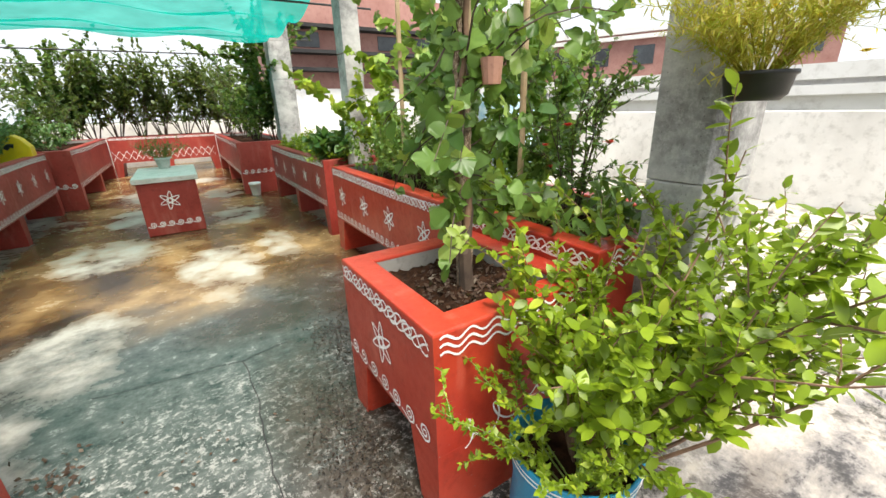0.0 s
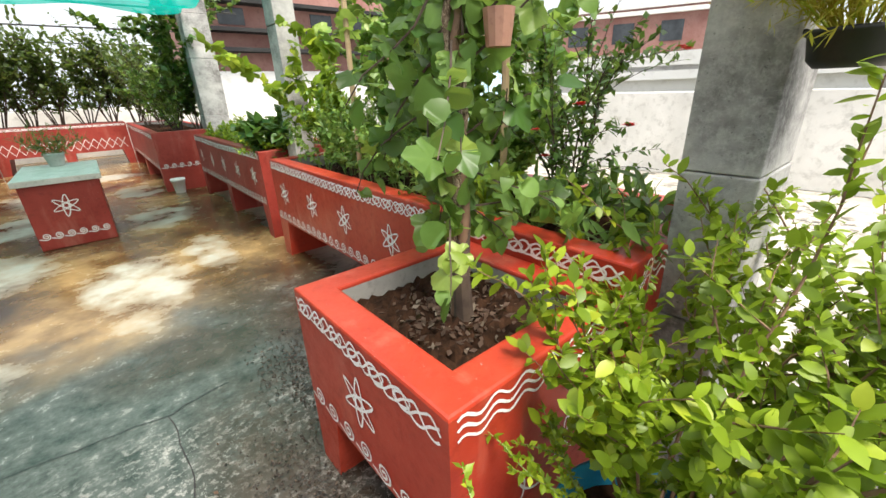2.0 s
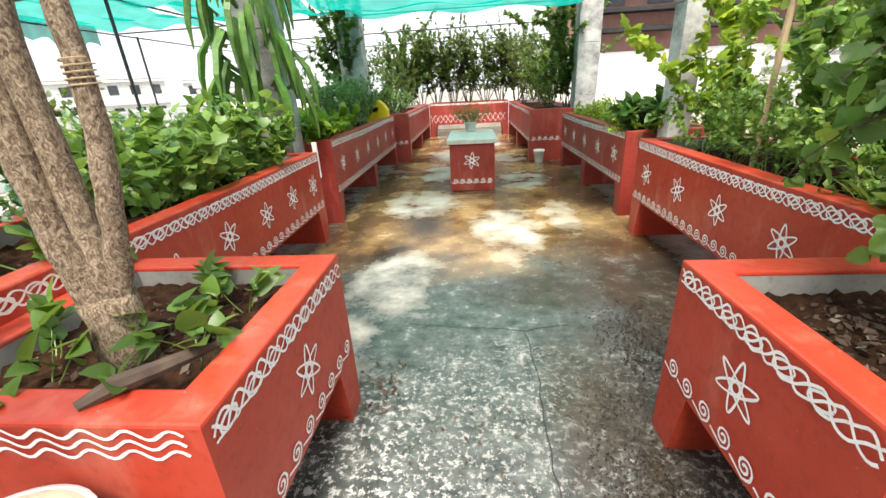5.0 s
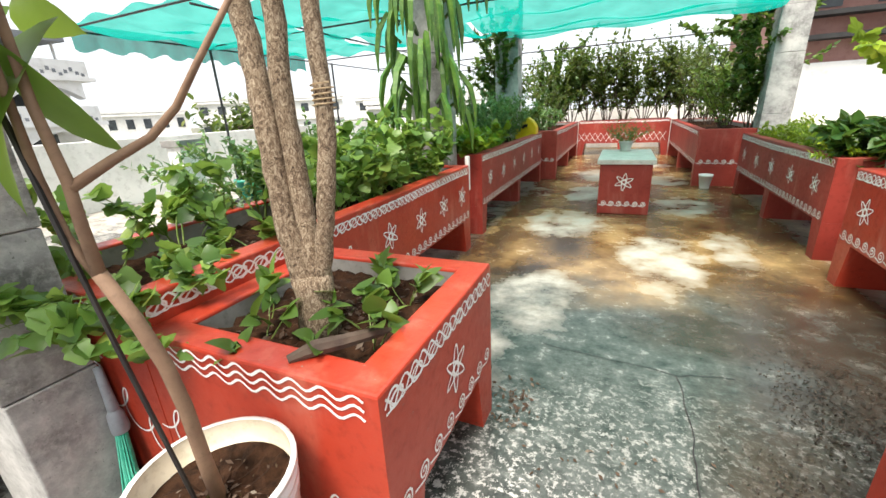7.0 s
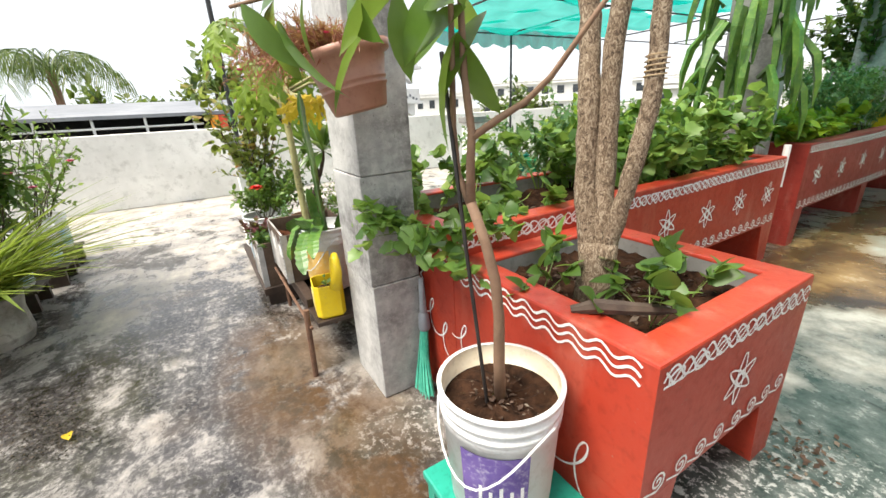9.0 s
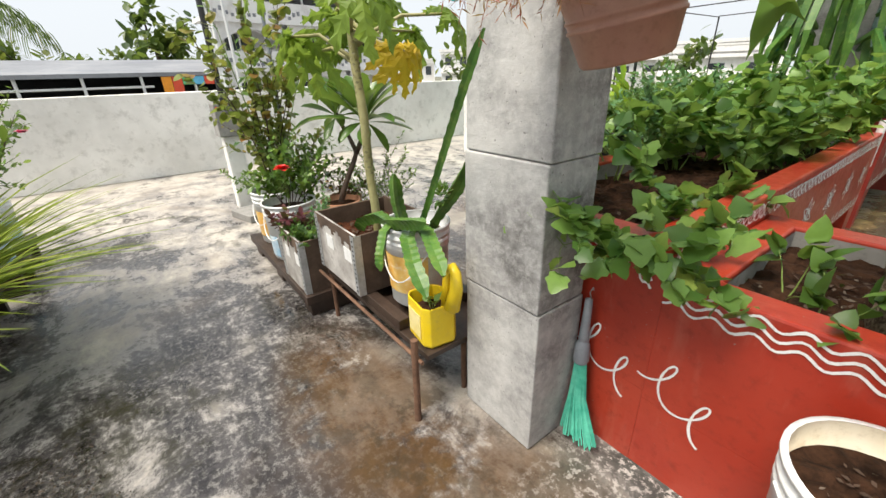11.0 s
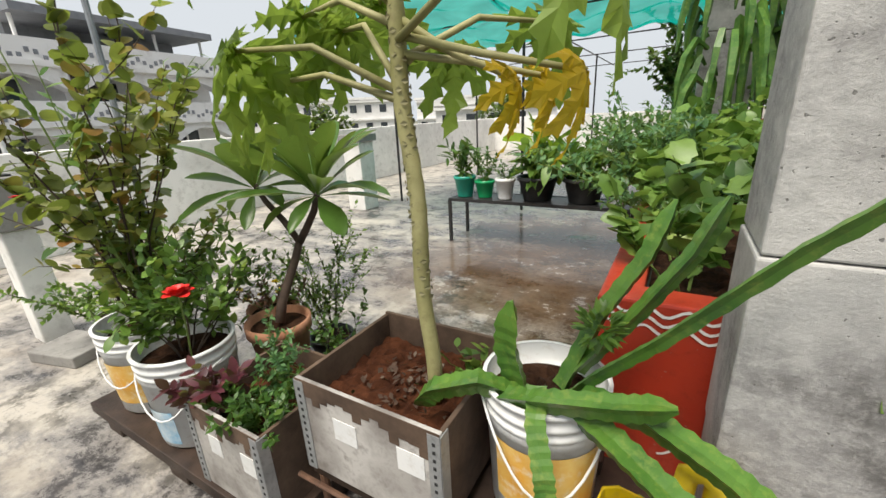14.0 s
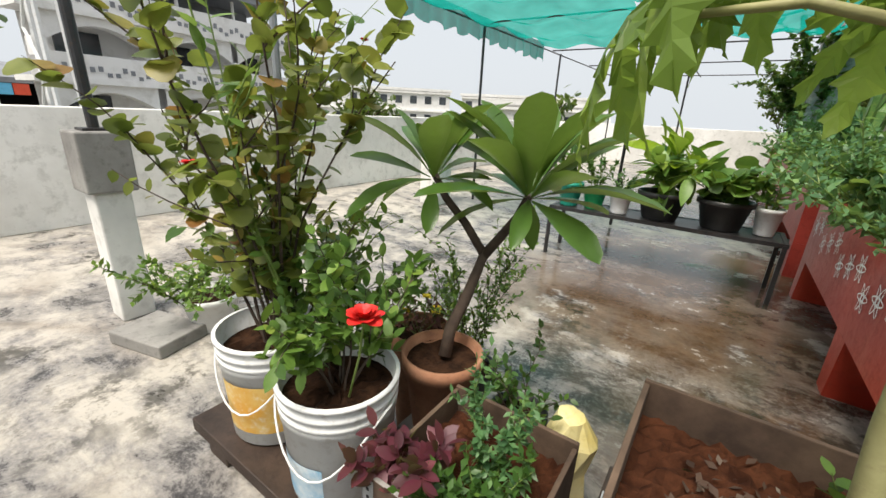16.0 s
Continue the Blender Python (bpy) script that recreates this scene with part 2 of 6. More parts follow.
RED_PETAL = surface("red_petal", (0.62, 0.012, 0.016), (0.75, 0.04, 0.03), 30, 80, 0.5, None, 0.05)
PINK_PETAL = surface("pink_petal", (0.62, 0.04, 0.16), (0.75, 0.12, 0.25), 30, 80, 0.5, None, 0.05)
YELLOW_PETAL = surface("yellow_petal", (0.78, 0.58, 0.01), (0.85, 0.68, 0.03), 30, 80, 0.5, None, 0.05)
BANNER_COL = [surface("banner_" + n, c, tuple(min(1, 1.15 * x) for x in c), 3, 20, 0.6) for n, c in
              (("red", (0.6, 0.07, 0.03)), ("orange", (0.75, 0.28, 0.02)), ("blue", (0.10, 0.40, 0.62)), ("green", (0.10, 0.42, 0.18)))]
GRASS_GROUND = surface("far_ground", (0.10, 0.11, 0.07), (0.2, 0.19, 0.15), 0.05, 1.0, 0.95)

LF_LIME = leaf_mat("lime_leaf", (0.111, 0.190, 0.008), (0.356, 0.504, 0.032), (0.558, 0.621, 0.054), 0.4, 0.4)
LF_MID = leaf_mat("mid_green_leaf", (0.045, 0.11, 0.02), (0.21, 0.37, 0.07), (0.40, 0.53, 0.09), 0.4)
LF_FRESH = leaf_mat("fresh_bean_leaf", (0.05, 0.14, 0.028), (0.29, 0.48, 0.11), (0.48, 0.62, 0.14), 0.36, 0.42)
LF_DEEP = leaf_mat("deep_green_leaf", (0.022, 0.065, 0.014), (0.10, 0.22, 0.045), (0.20, 0.33, 0.06), 0.38)
LF_BLUE = leaf_mat("blue_green_leaf", (0.04, 0.12, 0.045), (0.17, 0.34, 0.13), (0.29, 0.45, 0.15), 0.4)
LF_DARK = leaf_mat("dark_bush_leaf", (0.026, 0.06, 0.016), (0.10, 0.16, 0.035), (0.22, 0.22, 0.05), 0.45, 0.35)
LF_BROWN = leaf_mat("ageing_rose_leaf", (0.08, 0.115, 0.022), (0.33, 0.35, 0.075), (0.38, 0.13, 0.045), 0.42, 0.4, 0.22)
LF_GRASS = leaf_mat("grass_blade", (0.093, 0.152, 0.015), (0.372, 0.442, 0.060), (0.637, 0.540, 0.128), 0.5, 0.35)
LF_PURPLE = leaf_mat("purple_leaf", (0.070, 0.012, 0.025), (0.160, 0.030, 0.055), (0.240, 0.060, 0.080))
LF_YELLOW = leaf_mat("yellowed_leaf", (0.620, 0.400, 0.010), (0.750, 0.520, 0.030), (0.520, 0.180, 0.010), 0.5, 0.35)
LF_GLOSS = leaf_mat("glossy_broad_leaf", (0.041, 0.098, 0.019), (0.141, 0.260, 0.042), (0.267, 0.398, 0.048), 0.3, 0.35)
LF_PLUM = leaf_mat("plumeria_leaf", (0.03, 0.085, 0.016), (0.12, 0.24, 0.045), (0.24, 0.38, 0.06), 0.28, 0.3)
LF_REDSTEM = leaf_mat("reddish_sprig", (0.25, 0.045, 0.05), (0.44, 0.12, 0.10), (0.52, 0.34, 0.14), 0.5, 0.3, 0.35)
LF_DRYFINE = leaf_mat("dry_fine_leaf", (0.372, 0.276, 0.030), (0.558, 0.483, 0.060), (0.372, 0.497, 0.038), 0.5, 0.35, 0.4)
LF_PALE = leaf_mat("papaya_leaf", (0.112, 0.199, 0.027), (0.264, 0.387, 0.058), (0.586, 0.572, 0.068), 0.45, 0.45, 0.3)
LF_LITTER = leaf_mat("dry_litter", (0.040, 0.020, 0.012), (0.110, 0.065, 0.045), (0.270, 0.228, 0.180), 0.8, 0.1, 0.25)

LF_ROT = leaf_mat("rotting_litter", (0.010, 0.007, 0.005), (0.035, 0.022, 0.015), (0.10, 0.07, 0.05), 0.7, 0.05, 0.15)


def net_material():
    m, nt, b = mat_new("green_shade_net")
    v = coords(nt)
    n = noise_of(nt, v, 3.0, 5)
    col = ramp(nt, n, [(0.3, (0.0, 0.24, 0.20)), (0.7, (0.0, 0.36, 0.30))])
    tr = nt.nodes.new("ShaderNodeBsdfTranslucent")
    df = nt.nodes.new("ShaderNodeBsdfDiffuse")
    tp = nt.nodes.new("ShaderNodeBsdfTransparent")
    nt.links.new(col, tr.inputs[0])
    nt.links.new(col, df.inputs[0])
    m1, m2 = nt.nodes.new("ShaderNodeMixShader"), nt.nodes.new("ShaderNodeMixShader")
    m1.inputs[0].default_value = 0.7
    nt.links.new(df.outputs[0], m1.inputs[1])
    nt.links.new(tr.outputs[0], m1.inputs[2])
    weave = math_(nt, "MULTIPLY_ADD", n, 0.16)
    nt.nodes[-1].inputs[2].default_value = 0.07
    nt.links.new(weave, m2.inputs[0])
    nt.links.new(m1.outputs[0], m2.inputs[1])
    nt.links.new(tp.outputs[0], m2.inputs[2])
    nt.links.new(m2.outputs[0], nt.nodes["Material Output"].inputs[0])
    return m


NET = net_material()


def floor_material():
    """Old concrete roof slab: pale and mottled outside, wet grey and brown between the planters, with dried pale patches."""
    m, nt, b = mat_new("roof_slab_concrete")
    v = coords(nt)
    sep = nt.nodes.new("ShaderNodeSeparateXYZ")
    nt.links.new(v, sep.inputs[0])
    x, y = sep.outputs[0], sep.outputs[1]
    warp = noise_of(nt, v, 1.3, 5, 0.6)
    fine = noise_of(nt, v, 9.0, 8, 0.72)
    grit = noise_of(nt, v, 34.0, 6, 0.75)
    big = noise_of(nt, v, 0.75, 5, 0.6, 1.2)
    # stretched streaks left by running water
    mp = nt.nodes.new("ShaderNodeMapping")
    mp.inputs["Scale"].default_value = (0.7, 2.2, 1)
    nt.links.new(v, mp.inputs[0])
    streak = noise_of(nt, mp.outputs[0], 1.5, 9, 0.72, 0.25)
    rag = noise_of(nt, v, 2.9, 14, 0.80, 0.35)
    patch = noise_of(nt, v, 0.9, 6, 0.6, 0.6)
    level = math_(nt, "ADD", math_(nt, "MULTIPLY", rag, 0.65), math_(nt, "MULTIPLY", patch, 0.35))
    level = math_(nt, "ADD", math_(nt, "MULTIPLY", level, 0.7), math_(nt, "MULTIPLY", streak, 0.3))
    # the slab dries out towards the parapet
    lift = math_(nt, "MULTIPLY", math_(nt, "SUBTRACT", math_(nt, "MULTIPLY", x, -1.0), 1.2), 0.016, True)
    level = math_(nt, "ADD", level, lift)
    level = math_(nt, "ADD", level, math_(nt, "MULTIPLY", math_(nt, "SUBTRACT", x, 2.6), 0.045, True))
    # water stands along the row of pots and round the column foot
    damp = math_(nt, "MULTIPLY", math_(nt, "SUBTRACT", 2.3, y), math_(nt, "MULTIPLY", math_(nt, "ADD", x, 3.6), 0.45, True), True)
    level = math_(nt, "SUBTRACT", level, math_(nt, "MULTIPLY", damp, 0.032))
    outer = ramp(nt, level, [(0.42, (0.020, 0.018, 0.019)), (0.475, (0.065, 0.060, 0.060)), (0.51, (0.22, 0.205, 0.195)), (0.58, (0.47, 0.43, 0.375))])
    outer = mix(nt, math_(nt, "MULTIPLY", ramp(nt, grit, [(0.5, (0, 0, 0)), (0.62, (1, 1, 1))]), 0.5), outer, mix(nt, 0.55, outer, (0.5, 0.48, 0.45)))
    specks = ramp(nt, noise_of(nt, v, 19.0, 9, 0.8), [(0.57, (0, 0, 0)), (0.64, (1, 1, 1))])
    outer = mix(nt, math_(nt, "MULTIPLY", specks, 0.45), outer, (0.04, 0.036, 0.03))
    brown_o = ramp(nt, big, [(0.56, (0, 0, 0)), (0.68, (1, 1, 1))])
    outer = mix(nt, math_(nt, "MULTIPLY", brown_o, 0.4), outer, mix(nt, rag, (0.03, 0.019, 0.011), (0.20, 0.135, 0.08)))
    spill = None
    for px, py, rx, ry in ((-0.3, 2.0, 0.75, 0.32), (0.42, 2.2, 0.5, 0.3), (-1.2, 4.4, 1.3, 1.0), (-1.1, 5.7, 1.1, 0.8), (-0.6, 3.1, 0.7, 0.7)):
        dx = math_(nt, "DIVIDE", math_(nt, "SUBTRACT", x, px), rx)
        dy = math_(nt, "DIVIDE", math_(nt, "SUBTRACT", y, py), ry)
        k = math_(nt, "SUBTRACT", 1.3, math_(nt, "ADD", math_(nt, "MULTIPLY", dx, dx), math_(nt, "MULTIPLY", dy, dy)), True)
        spill = k if spill is None else math_(nt, "MAXIMUM", spill, k)
    spill = math_(nt, "MULTIPLY", spill, ramp(nt, noise_of(nt, v, 2.6, 8, 0.7), [(0.36, (0, 0, 0)), (0.46, (1, 1, 1))]), True)
    outer = mix(nt, math_(nt, "MULTIPLY", spill, 0.8), outer, mix(nt, fine, (0.02, 0.010, 0.004), (0.15, 0.08, 0.03)))
    algae = math_(nt, "MULTIPLY", ramp(nt, noise_of(nt, v, 5.5, 9, 0.75), [(0.50, (0, 0, 0)), (0.57, (1, 1, 1))]), ramp(nt, big, [(0.38, (1, 1, 1)), (0.55, (0.15, 0.15, 0.15))]))
    outer = mix(nt, math_(nt, "MULTIPLY", algae, 0.9), outer, (0.028, 0.025, 0.017))
    # between the planters
    grey = ramp(nt, fine, [(0.36, (0.03, 0.036, 0.032)), (0.54, (0.085, 0.095, 0.088)), (0.70, (0.20, 0.21, 0.195))])
    flake = ramp(nt, grit, [(0.52, (0, 0, 0)), (0.58, (1, 1, 1))])
    near = math_(nt, "SUBTRACT", 3.75, y)
    near = math_(nt, "ADD", near, math_(nt, "MULTIPLY", math_(nt, "SUBTRACT", warp, 0.5), 2.6), True)
    grey = mix(nt, math_(nt, "MULTIPLY", flake, near), grey, (0.52, 0.51, 0.48))
    brown = ramp(nt, warp, [(0.34, (0.03, 0.016, 0.008)), (0.46, (0.14, 0.08, 0.03)), (0.64, (0.42, 0.28, 0.13))])
    edge = math_(nt, "ADD", y, math_(nt, "MULTIPLY", math_(nt, "SUBTRACT", big, 0.5), 1.1))
    far = math_(nt, "MULTIPLY", math_(nt, "SUBTRACT", edge, 4.55), 2.2, True)
    inner = mix(nt, far, grey, brown)
    total = None
    for px, py, rx, ry in ((1.18, 4.55, 0.34, 0.55), (0.95, 3.75, 0.3, 0.45), (2.04, 5.55, 0.36, 0.75), (1.14, 6.5, 0.5, 0.6), (2.6, 5.9, 0.2, 0.6),
                           (0.5, 8.2, 0.28, 0.5), (2.47, 7.6, 0.4, 0.55), (1.24, 8.2, 0.3, 0.7), (2.4, 9.4, 0.35, 0.5), (1.3, 9.9, 0.45, 0.7), (1.9, 11.2, 0.8, 0.5)):
        dx = math_(nt, "DIVIDE", math_(nt, "SUBTRACT", x, px), rx)
        dy = math_(nt, "DIVIDE", math_(nt, "SUBTRACT", y, py), ry)
        r2 = math_(nt, "ADD", math_(nt, "MULTIPLY", dx, dx), math_(nt, "MULTIPLY", dy, dy))
        k = math_(nt, "SUBTRACT", 1.35, r2, True)
        total = k if total is None else math_(nt, "MAXIMUM", total, k)
    dry = math_(nt, "ADD", total, math_(nt, "MULTIPLY", math_(nt, "SUBTRACT", noise_of(nt, v, 2.6, 9, 0.70), 0.60), 4.2))
    dry = ramp(nt, dry, [(0.05, (0, 0, 0)), (0.95, (1, 1, 1))])
    # water still standing along the planter feet
    soak = None
    for px, py, rx, ry in ((2.8, 4.6, 0.55, 1.1), (0.5, 5.2, 0.3, 1.6), (2.95, 7.2, 0.3, 1.7), (0.5, 8.0, 0.25, 1.6), (2.2, 4.35, 0.5, 0.3), (2.3, 3.2, 0.3, 0.9), (1.75, 7.3, 0.5, 0.7)):
        dx = math_(nt, "DIVIDE", math_(nt, "SUBTRACT", x, px), rx)
        dy = math_(nt, "DIVIDE", math_(nt, "SUBTRACT", y, py), ry)
        k = math_(nt, "SUBTRACT", 1.3, math_(nt, "ADD", math_(nt, "MULTIPLY", dx, dx), math_(nt, "MULTIPLY", dy, dy)), True)
        soak = k if soak is None else math_(nt, "MAXIMUM", soak, k)
    soak = math_(nt, "MULTIPLY", soak, ramp(nt, rag, [(0.36, (0, 0, 0)), (0.52, (1, 1, 1))]), True)
    inner = mix(nt, math_(nt, "MULTIPLY", soak, 0.85), inner, mix(nt, fine, (0.012, 0.009, 0.007), (0.07, 0.048, 0.03)))
    dry = math_(nt, "MULTIPLY", dry, math_(nt, "SUBTRACT", 1.0, soak))
    inner = mix(nt, dry, inner, mix(nt, fine, (0.27, 0.255, 0.21), (0.50, 0.50, 0.46)))
    # inside strip mask
    ins = math_(nt, "MULTIPLY", math_(nt, "MULTIPLY", math_(nt, "SUBTRACT", x, 0.2), 4.0, True), math_(nt, "MULTIPLY", math_(nt, "SUBTRACT", 3.4, x), 4.0, True))
    yy = math_(nt, "ADD", y, math_(nt, "MULTIPLY", math_(nt, "SUBTRACT", warp, 0.5), 1.4))
    ins = math_(nt, "MULTIPLY", ins, math_(nt, "MULTIPLY", math_(nt, "SUBTRACT", yy, 2.15), 3.0, True))
    col = mix(nt, ins, outer, inner)
    nt.links.new(col, b.inputs["Base Color"])
    wet = ramp(nt, level, [(0.45, (0.05, 0.05, 0.05)), (0.54, (0.5, 0.5, 0.5))])
    wet_in = mix(nt, dry, mix(nt, fine, (0.08, 0.08, 0.08), (0.40, 0.40, 0.40)), (0.7, 0.7, 0.7))
    wet = mix(nt, spill, wet, (0.16, 0.16, 0.16))
    nt.links.new(mix(nt, ins, wet, wet_in), b.inputs["Roughness"])
    bump(nt, b, mix(nt, 0.5, fine, grit), 0.12, 0.006)
    return m


FLOOR = floor_material()


# ---- geometry helpers ----
rng = random.Random(7)


class MB:
    """Collects vertices and faces of one mesh."""

    def __init__(self):
        self.v, self.f = [], []

    def add(self, verts, faces):
        n = len(self.v)
        self.v.extend(tuple(p) for p in verts)
        self.f.extend(tuple(i + n for i in f) for f in faces)
        return self

    def box(self, x0, y0, z0, x1, y1, z1):
        p = [(x, y, z) for z in (z0, z1) for x, y in ((x0, y0), (x1, y0), (x1, y1), (x0, y1))]
        return self.add(p, [(3, 2, 1, 0), (4, 5, 6, 7), (0, 1, 5, 4), (1, 2, 6, 5), (2, 3, 7, 6), (3, 0, 4, 7)])

    def prism(self, quad_a, quad_b):
        n = len(quad_a)
        faces = [tuple(reversed(range(n))), tuple(range(n, 2 * n))]
        faces += [(i, (i + 1) % n, n + (i + 1) % n, n + i) for i in range(n)]
        return self.add(list(quad_a) + list(quad_b), faces)

    def tube(self, pts, radii, seg=7, cap=True):
        pts = [Vector(p) for p in pts]
        if isinstance(radii, (int, float)):
            radii = [radii] * len(pts)
        n0, ref = len(self.v), None
        for i, p in enumerate(pts):
            d = (pts[min(i + 1, len(pts) - 1)] - pts[max(i - 1, 0)]).normalized()
            if ref is None:
                ref = d.orthogonal().normalized()
            ref = (ref - d * ref.dot(d)).normalized()
            w = d.cross(ref)
            for k in range(seg):
                a = 2 * math.pi * k / seg
                self.v.append(tuple(p + (ref * math.cos(a) + w * math.sin(a)) * radii[i]))
        for i in range(len(pts) - 1):
            for k in range(seg):
                a, b = n0 + i * seg + k, n0 + i * seg + (k + 1) % seg
                self.f.append((a, b, b + seg, a + seg))
        if cap:
            self.f.append(tuple(n0 + k for k in reversed(range(seg))))
            self.f.append(tuple(n0 + (len(pts) - 1) * seg + k for k in range(seg)))
        return self

    def lathe(self, profile, seg=28, cx=0.0, cy=0.0):
        n0 = len(self.v)
        for r, z in profile:
            for k in range(seg):
                a = 2 * math.pi * k / seg
                self.v.append((cx + r * math.cos(a), cy + r * math.sin(a), z))
        for i in range(len(profile) - 1):
            for k in range(seg):
                a, b = n0 + i * seg + k, n0 + i * seg + (k + 1) % seg
                self.f.append((a, b, b + seg, a + seg))
        return self

    def disc(self, r, z, seg=24, cx=0.0, cy=0.0, rough=0.0):
        n0 = len(self.v)
        self.v.append((cx, cy, z))
        rings = 5
        for j in range(1, rings + 1):
            for k in range(seg):
                a = 2 * math.pi * k / seg
                rr = r * j / rings
                self.v.append((cx + rr * math.cos(a), cy + rr * math.sin(a), z + (rng.uniform(-rough, rough) if j < rings else 0)))
        for k in range(seg):
            self.f.append((n0, n0 + 1 + k, n0 + 1 + (k + 1) % seg))
        for j in range(rings - 1):
            for k in range(seg):
                a, b = n0 + 1 + j * seg + k, n0 + 1 + j * seg + (k + 1) % seg
                self.f.append((a, a + seg, b + seg, b))
        return self

    def grid(self, x0, y0, x1, y1, z, nx, ny, rough):
        n0 = len(self.v)
        for j in range(ny + 1):
            for i in range(nx + 1):
                self.v.append((x0 + (x1 - x0) * i / nx, y0 + (y1 - y0) * j / ny, z + rng.uniform(-rough, rough)))
        for j in range(ny):
            for i in range(nx):
                a = n0 + j * (nx + 1) + i
                self.f.append((a, a + 1, a + nx + 2, a + nx + 1))
        return self

    def leaf(self, kind, m):
        verts, faces = LEAVES[kind]
        return self.add([m @ p for p in verts], faces)


def link(name, mb, mat, bevel=0.0, smooth=False, over=-1e9):
    me = bpy.data.meshes.new(name)
    me.from_pydata(mb.v, [], mb.f)
    if bevel:
        bm = bmesh.new()
        bm.from_mesh(me)
        bmesh.ops.recalc_face_normals(bm, faces=bm.faces)
        sharp = [e for e in bm.edges if len(e.link_faces) == 2 and e.calc_face_angle(0) > 0.6 and min(e.verts[0].co.z, e.verts[1].co.z) > over]
        bmesh.ops.bevel(bm, geom=sharp, offset=bevel, segments=2, affect="EDGES", profile=0.5)
        bm.to_mesh(me)
        bm.free()
    me.materials.append(mat)
    if smooth:
        me.polygons.foreach_set("use_smooth", [True] * len(me.polygons))
    me.update()
    return me


def part(name, mb, mat, parent, label="", bevel=0.0, smooth=False, kind="", over=-1e9):
    ob = new(name, link(name, mb, mat, bevel, smooth, over))
    ob.parent = parent
    if label or kind:
        tagged(ob, label, kind=kind)
    return ob


def thing(name, loc, label, category, group="", rz=0.0, kind=""):
    ob = new(name)
    ob.empty_display_size = 0.1
    ob.matrix_world = pose(*loc, 0, 0, rz)
    return tagged(ob, label, category, group, kind)


def solid(name, mb, mat, label, category, kind="structure", bevel=0.0, smooth=False, group=""):
    return tagged(new(name, link(name, mb, mat, bevel, smooth)), label, category, group, kind)


# leaf shapes: base at the origin, growing along +y, face up, about 1 long
def outline_leaf(half, fold=0.12, droop=0.12):
    """half: points (width, length) of the right edge from base to tip."""
    mids = [Vector((0, l, -droop * l * l)) for w, l in half]
    right = [Vector((w, l, -droop * l * l + fold * w)) for w, l in half]
    left = [Vector((-w, l, -droop * l * l + fold * w)) for w, l in half]
    v, f, n = mids + right + left, [], len(half)
    for i in range(n - 1):
        f.append((i, n + i, n + i + 1, i + 1))
        f.append((i, i + 1, 2 * n + i + 1, 2 * n + i))
    return v, f


def lobed_leaf(lobes, depth, spread, droop, jag=0.0):
    """A palmate leaf with that many lobes round its stalk."""
    rim = []
    for i in range(lobes):
        a = (i - (lobes - 1) / 2) * spread / max(1, lobes - 1)
        size = 1.0 - 0.38 * abs(a) / (spread / 2)
        w = spread / lobes * 0.5
        cuts = [(a - w, depth), (a - w * 0.8, 0.66), (a - w * 0.72, 0.78), (a - w * 0.48, 0.72 - jag * 0.4), (a - w * 0.42, 0.94), (a - w * 0.2, 0.86 - jag * 0.3), (a, 1.1), (a + w * 0.2, 0.86 - jag * 0.3),
                (a + w * 0.42, 0.94), (a + w * 0.48, 0.72 - jag * 0.4), (a + w * 0.72, 0.78), (a + w * 0.8, 0.66)]
        if depth > 0.7:
            cuts = [(a - w, depth), (a - w * 0.6, 0.95), (a - w * 0.25, 1.0), (a, 1.06), (a + w * 0.25, 1.0), (a + w * 0.6, 0.95)]
        for ang, r in cuts:
            r *= size
            rim.append(Vector((math.sin(ang) * r, math.cos(ang) * r, -droop * r * r + 0.07 * math.sin(ang * lobes * 1.7 + r * 5))))
    rim.append(Vector((math.sin(spread / 2 + 0.1) * depth * 0.5, math.cos(spread / 2 + 0.1) * depth * 0.5, 0)))
    v = [Vector((0, 0, 0))] + rim
    return v, [(0, i + 1, i) for i in range(1, len(rim))]


def drooping_palm_leaf(lobes=7, spread=4.9, seed=3):
    """A papaya leaf: long cut lobes that sag and curl from the stalk."""
    r = random.Random(seed)
    v, f = [], []
    for i in range(lobes):
        a = (i - (lobes - 1) / 2) * spread / (lobes - 1)
        ln = 1.0 - 0.3 * abs(a) / (spread / 2)
        bend, swing = r.uniform(0.45, 0.8), r.uniform(-0.3, 0.3)
        n0, n = len(v), 13
        for k in range(n):
            t = k / (n - 1)
            w = (0.045 + 0.155 * math.sin(math.pi * min(1, t * 1.05)) ** 0.8) * (1.25 if k % 3 == 1 else 0.55 if k % 3 == 0 else 0.85) * (1 if k < n - 1 else 0.05)
            ang = a + swing * t * t
            c = Vector((math.sin(ang) * t * ln, math.cos(ang) * t * ln, -bend * t * t * ln))
            side = Vector((math.cos(ang), -math.sin(ang), 0))
            tip = Vector((math.sin(ang), math.cos(ang), 0)) * (0.08 if k % 3 == 1 else 0)
            cr = r.uniform(-0.05, 0.05)
            v += [c, c + side * w * ln + tip + Vector((0, 0, -0.35 * w + cr)), c - side * w * ln + tip + Vector((0, 0, -0.35 * w - cr))]
        for k in range(n - 1):
            p = n0 + 3 * k
            f += [(p, p + 1, p + 4, p + 3), (p, p + 3, p + 5, p + 2)]
    return v, f


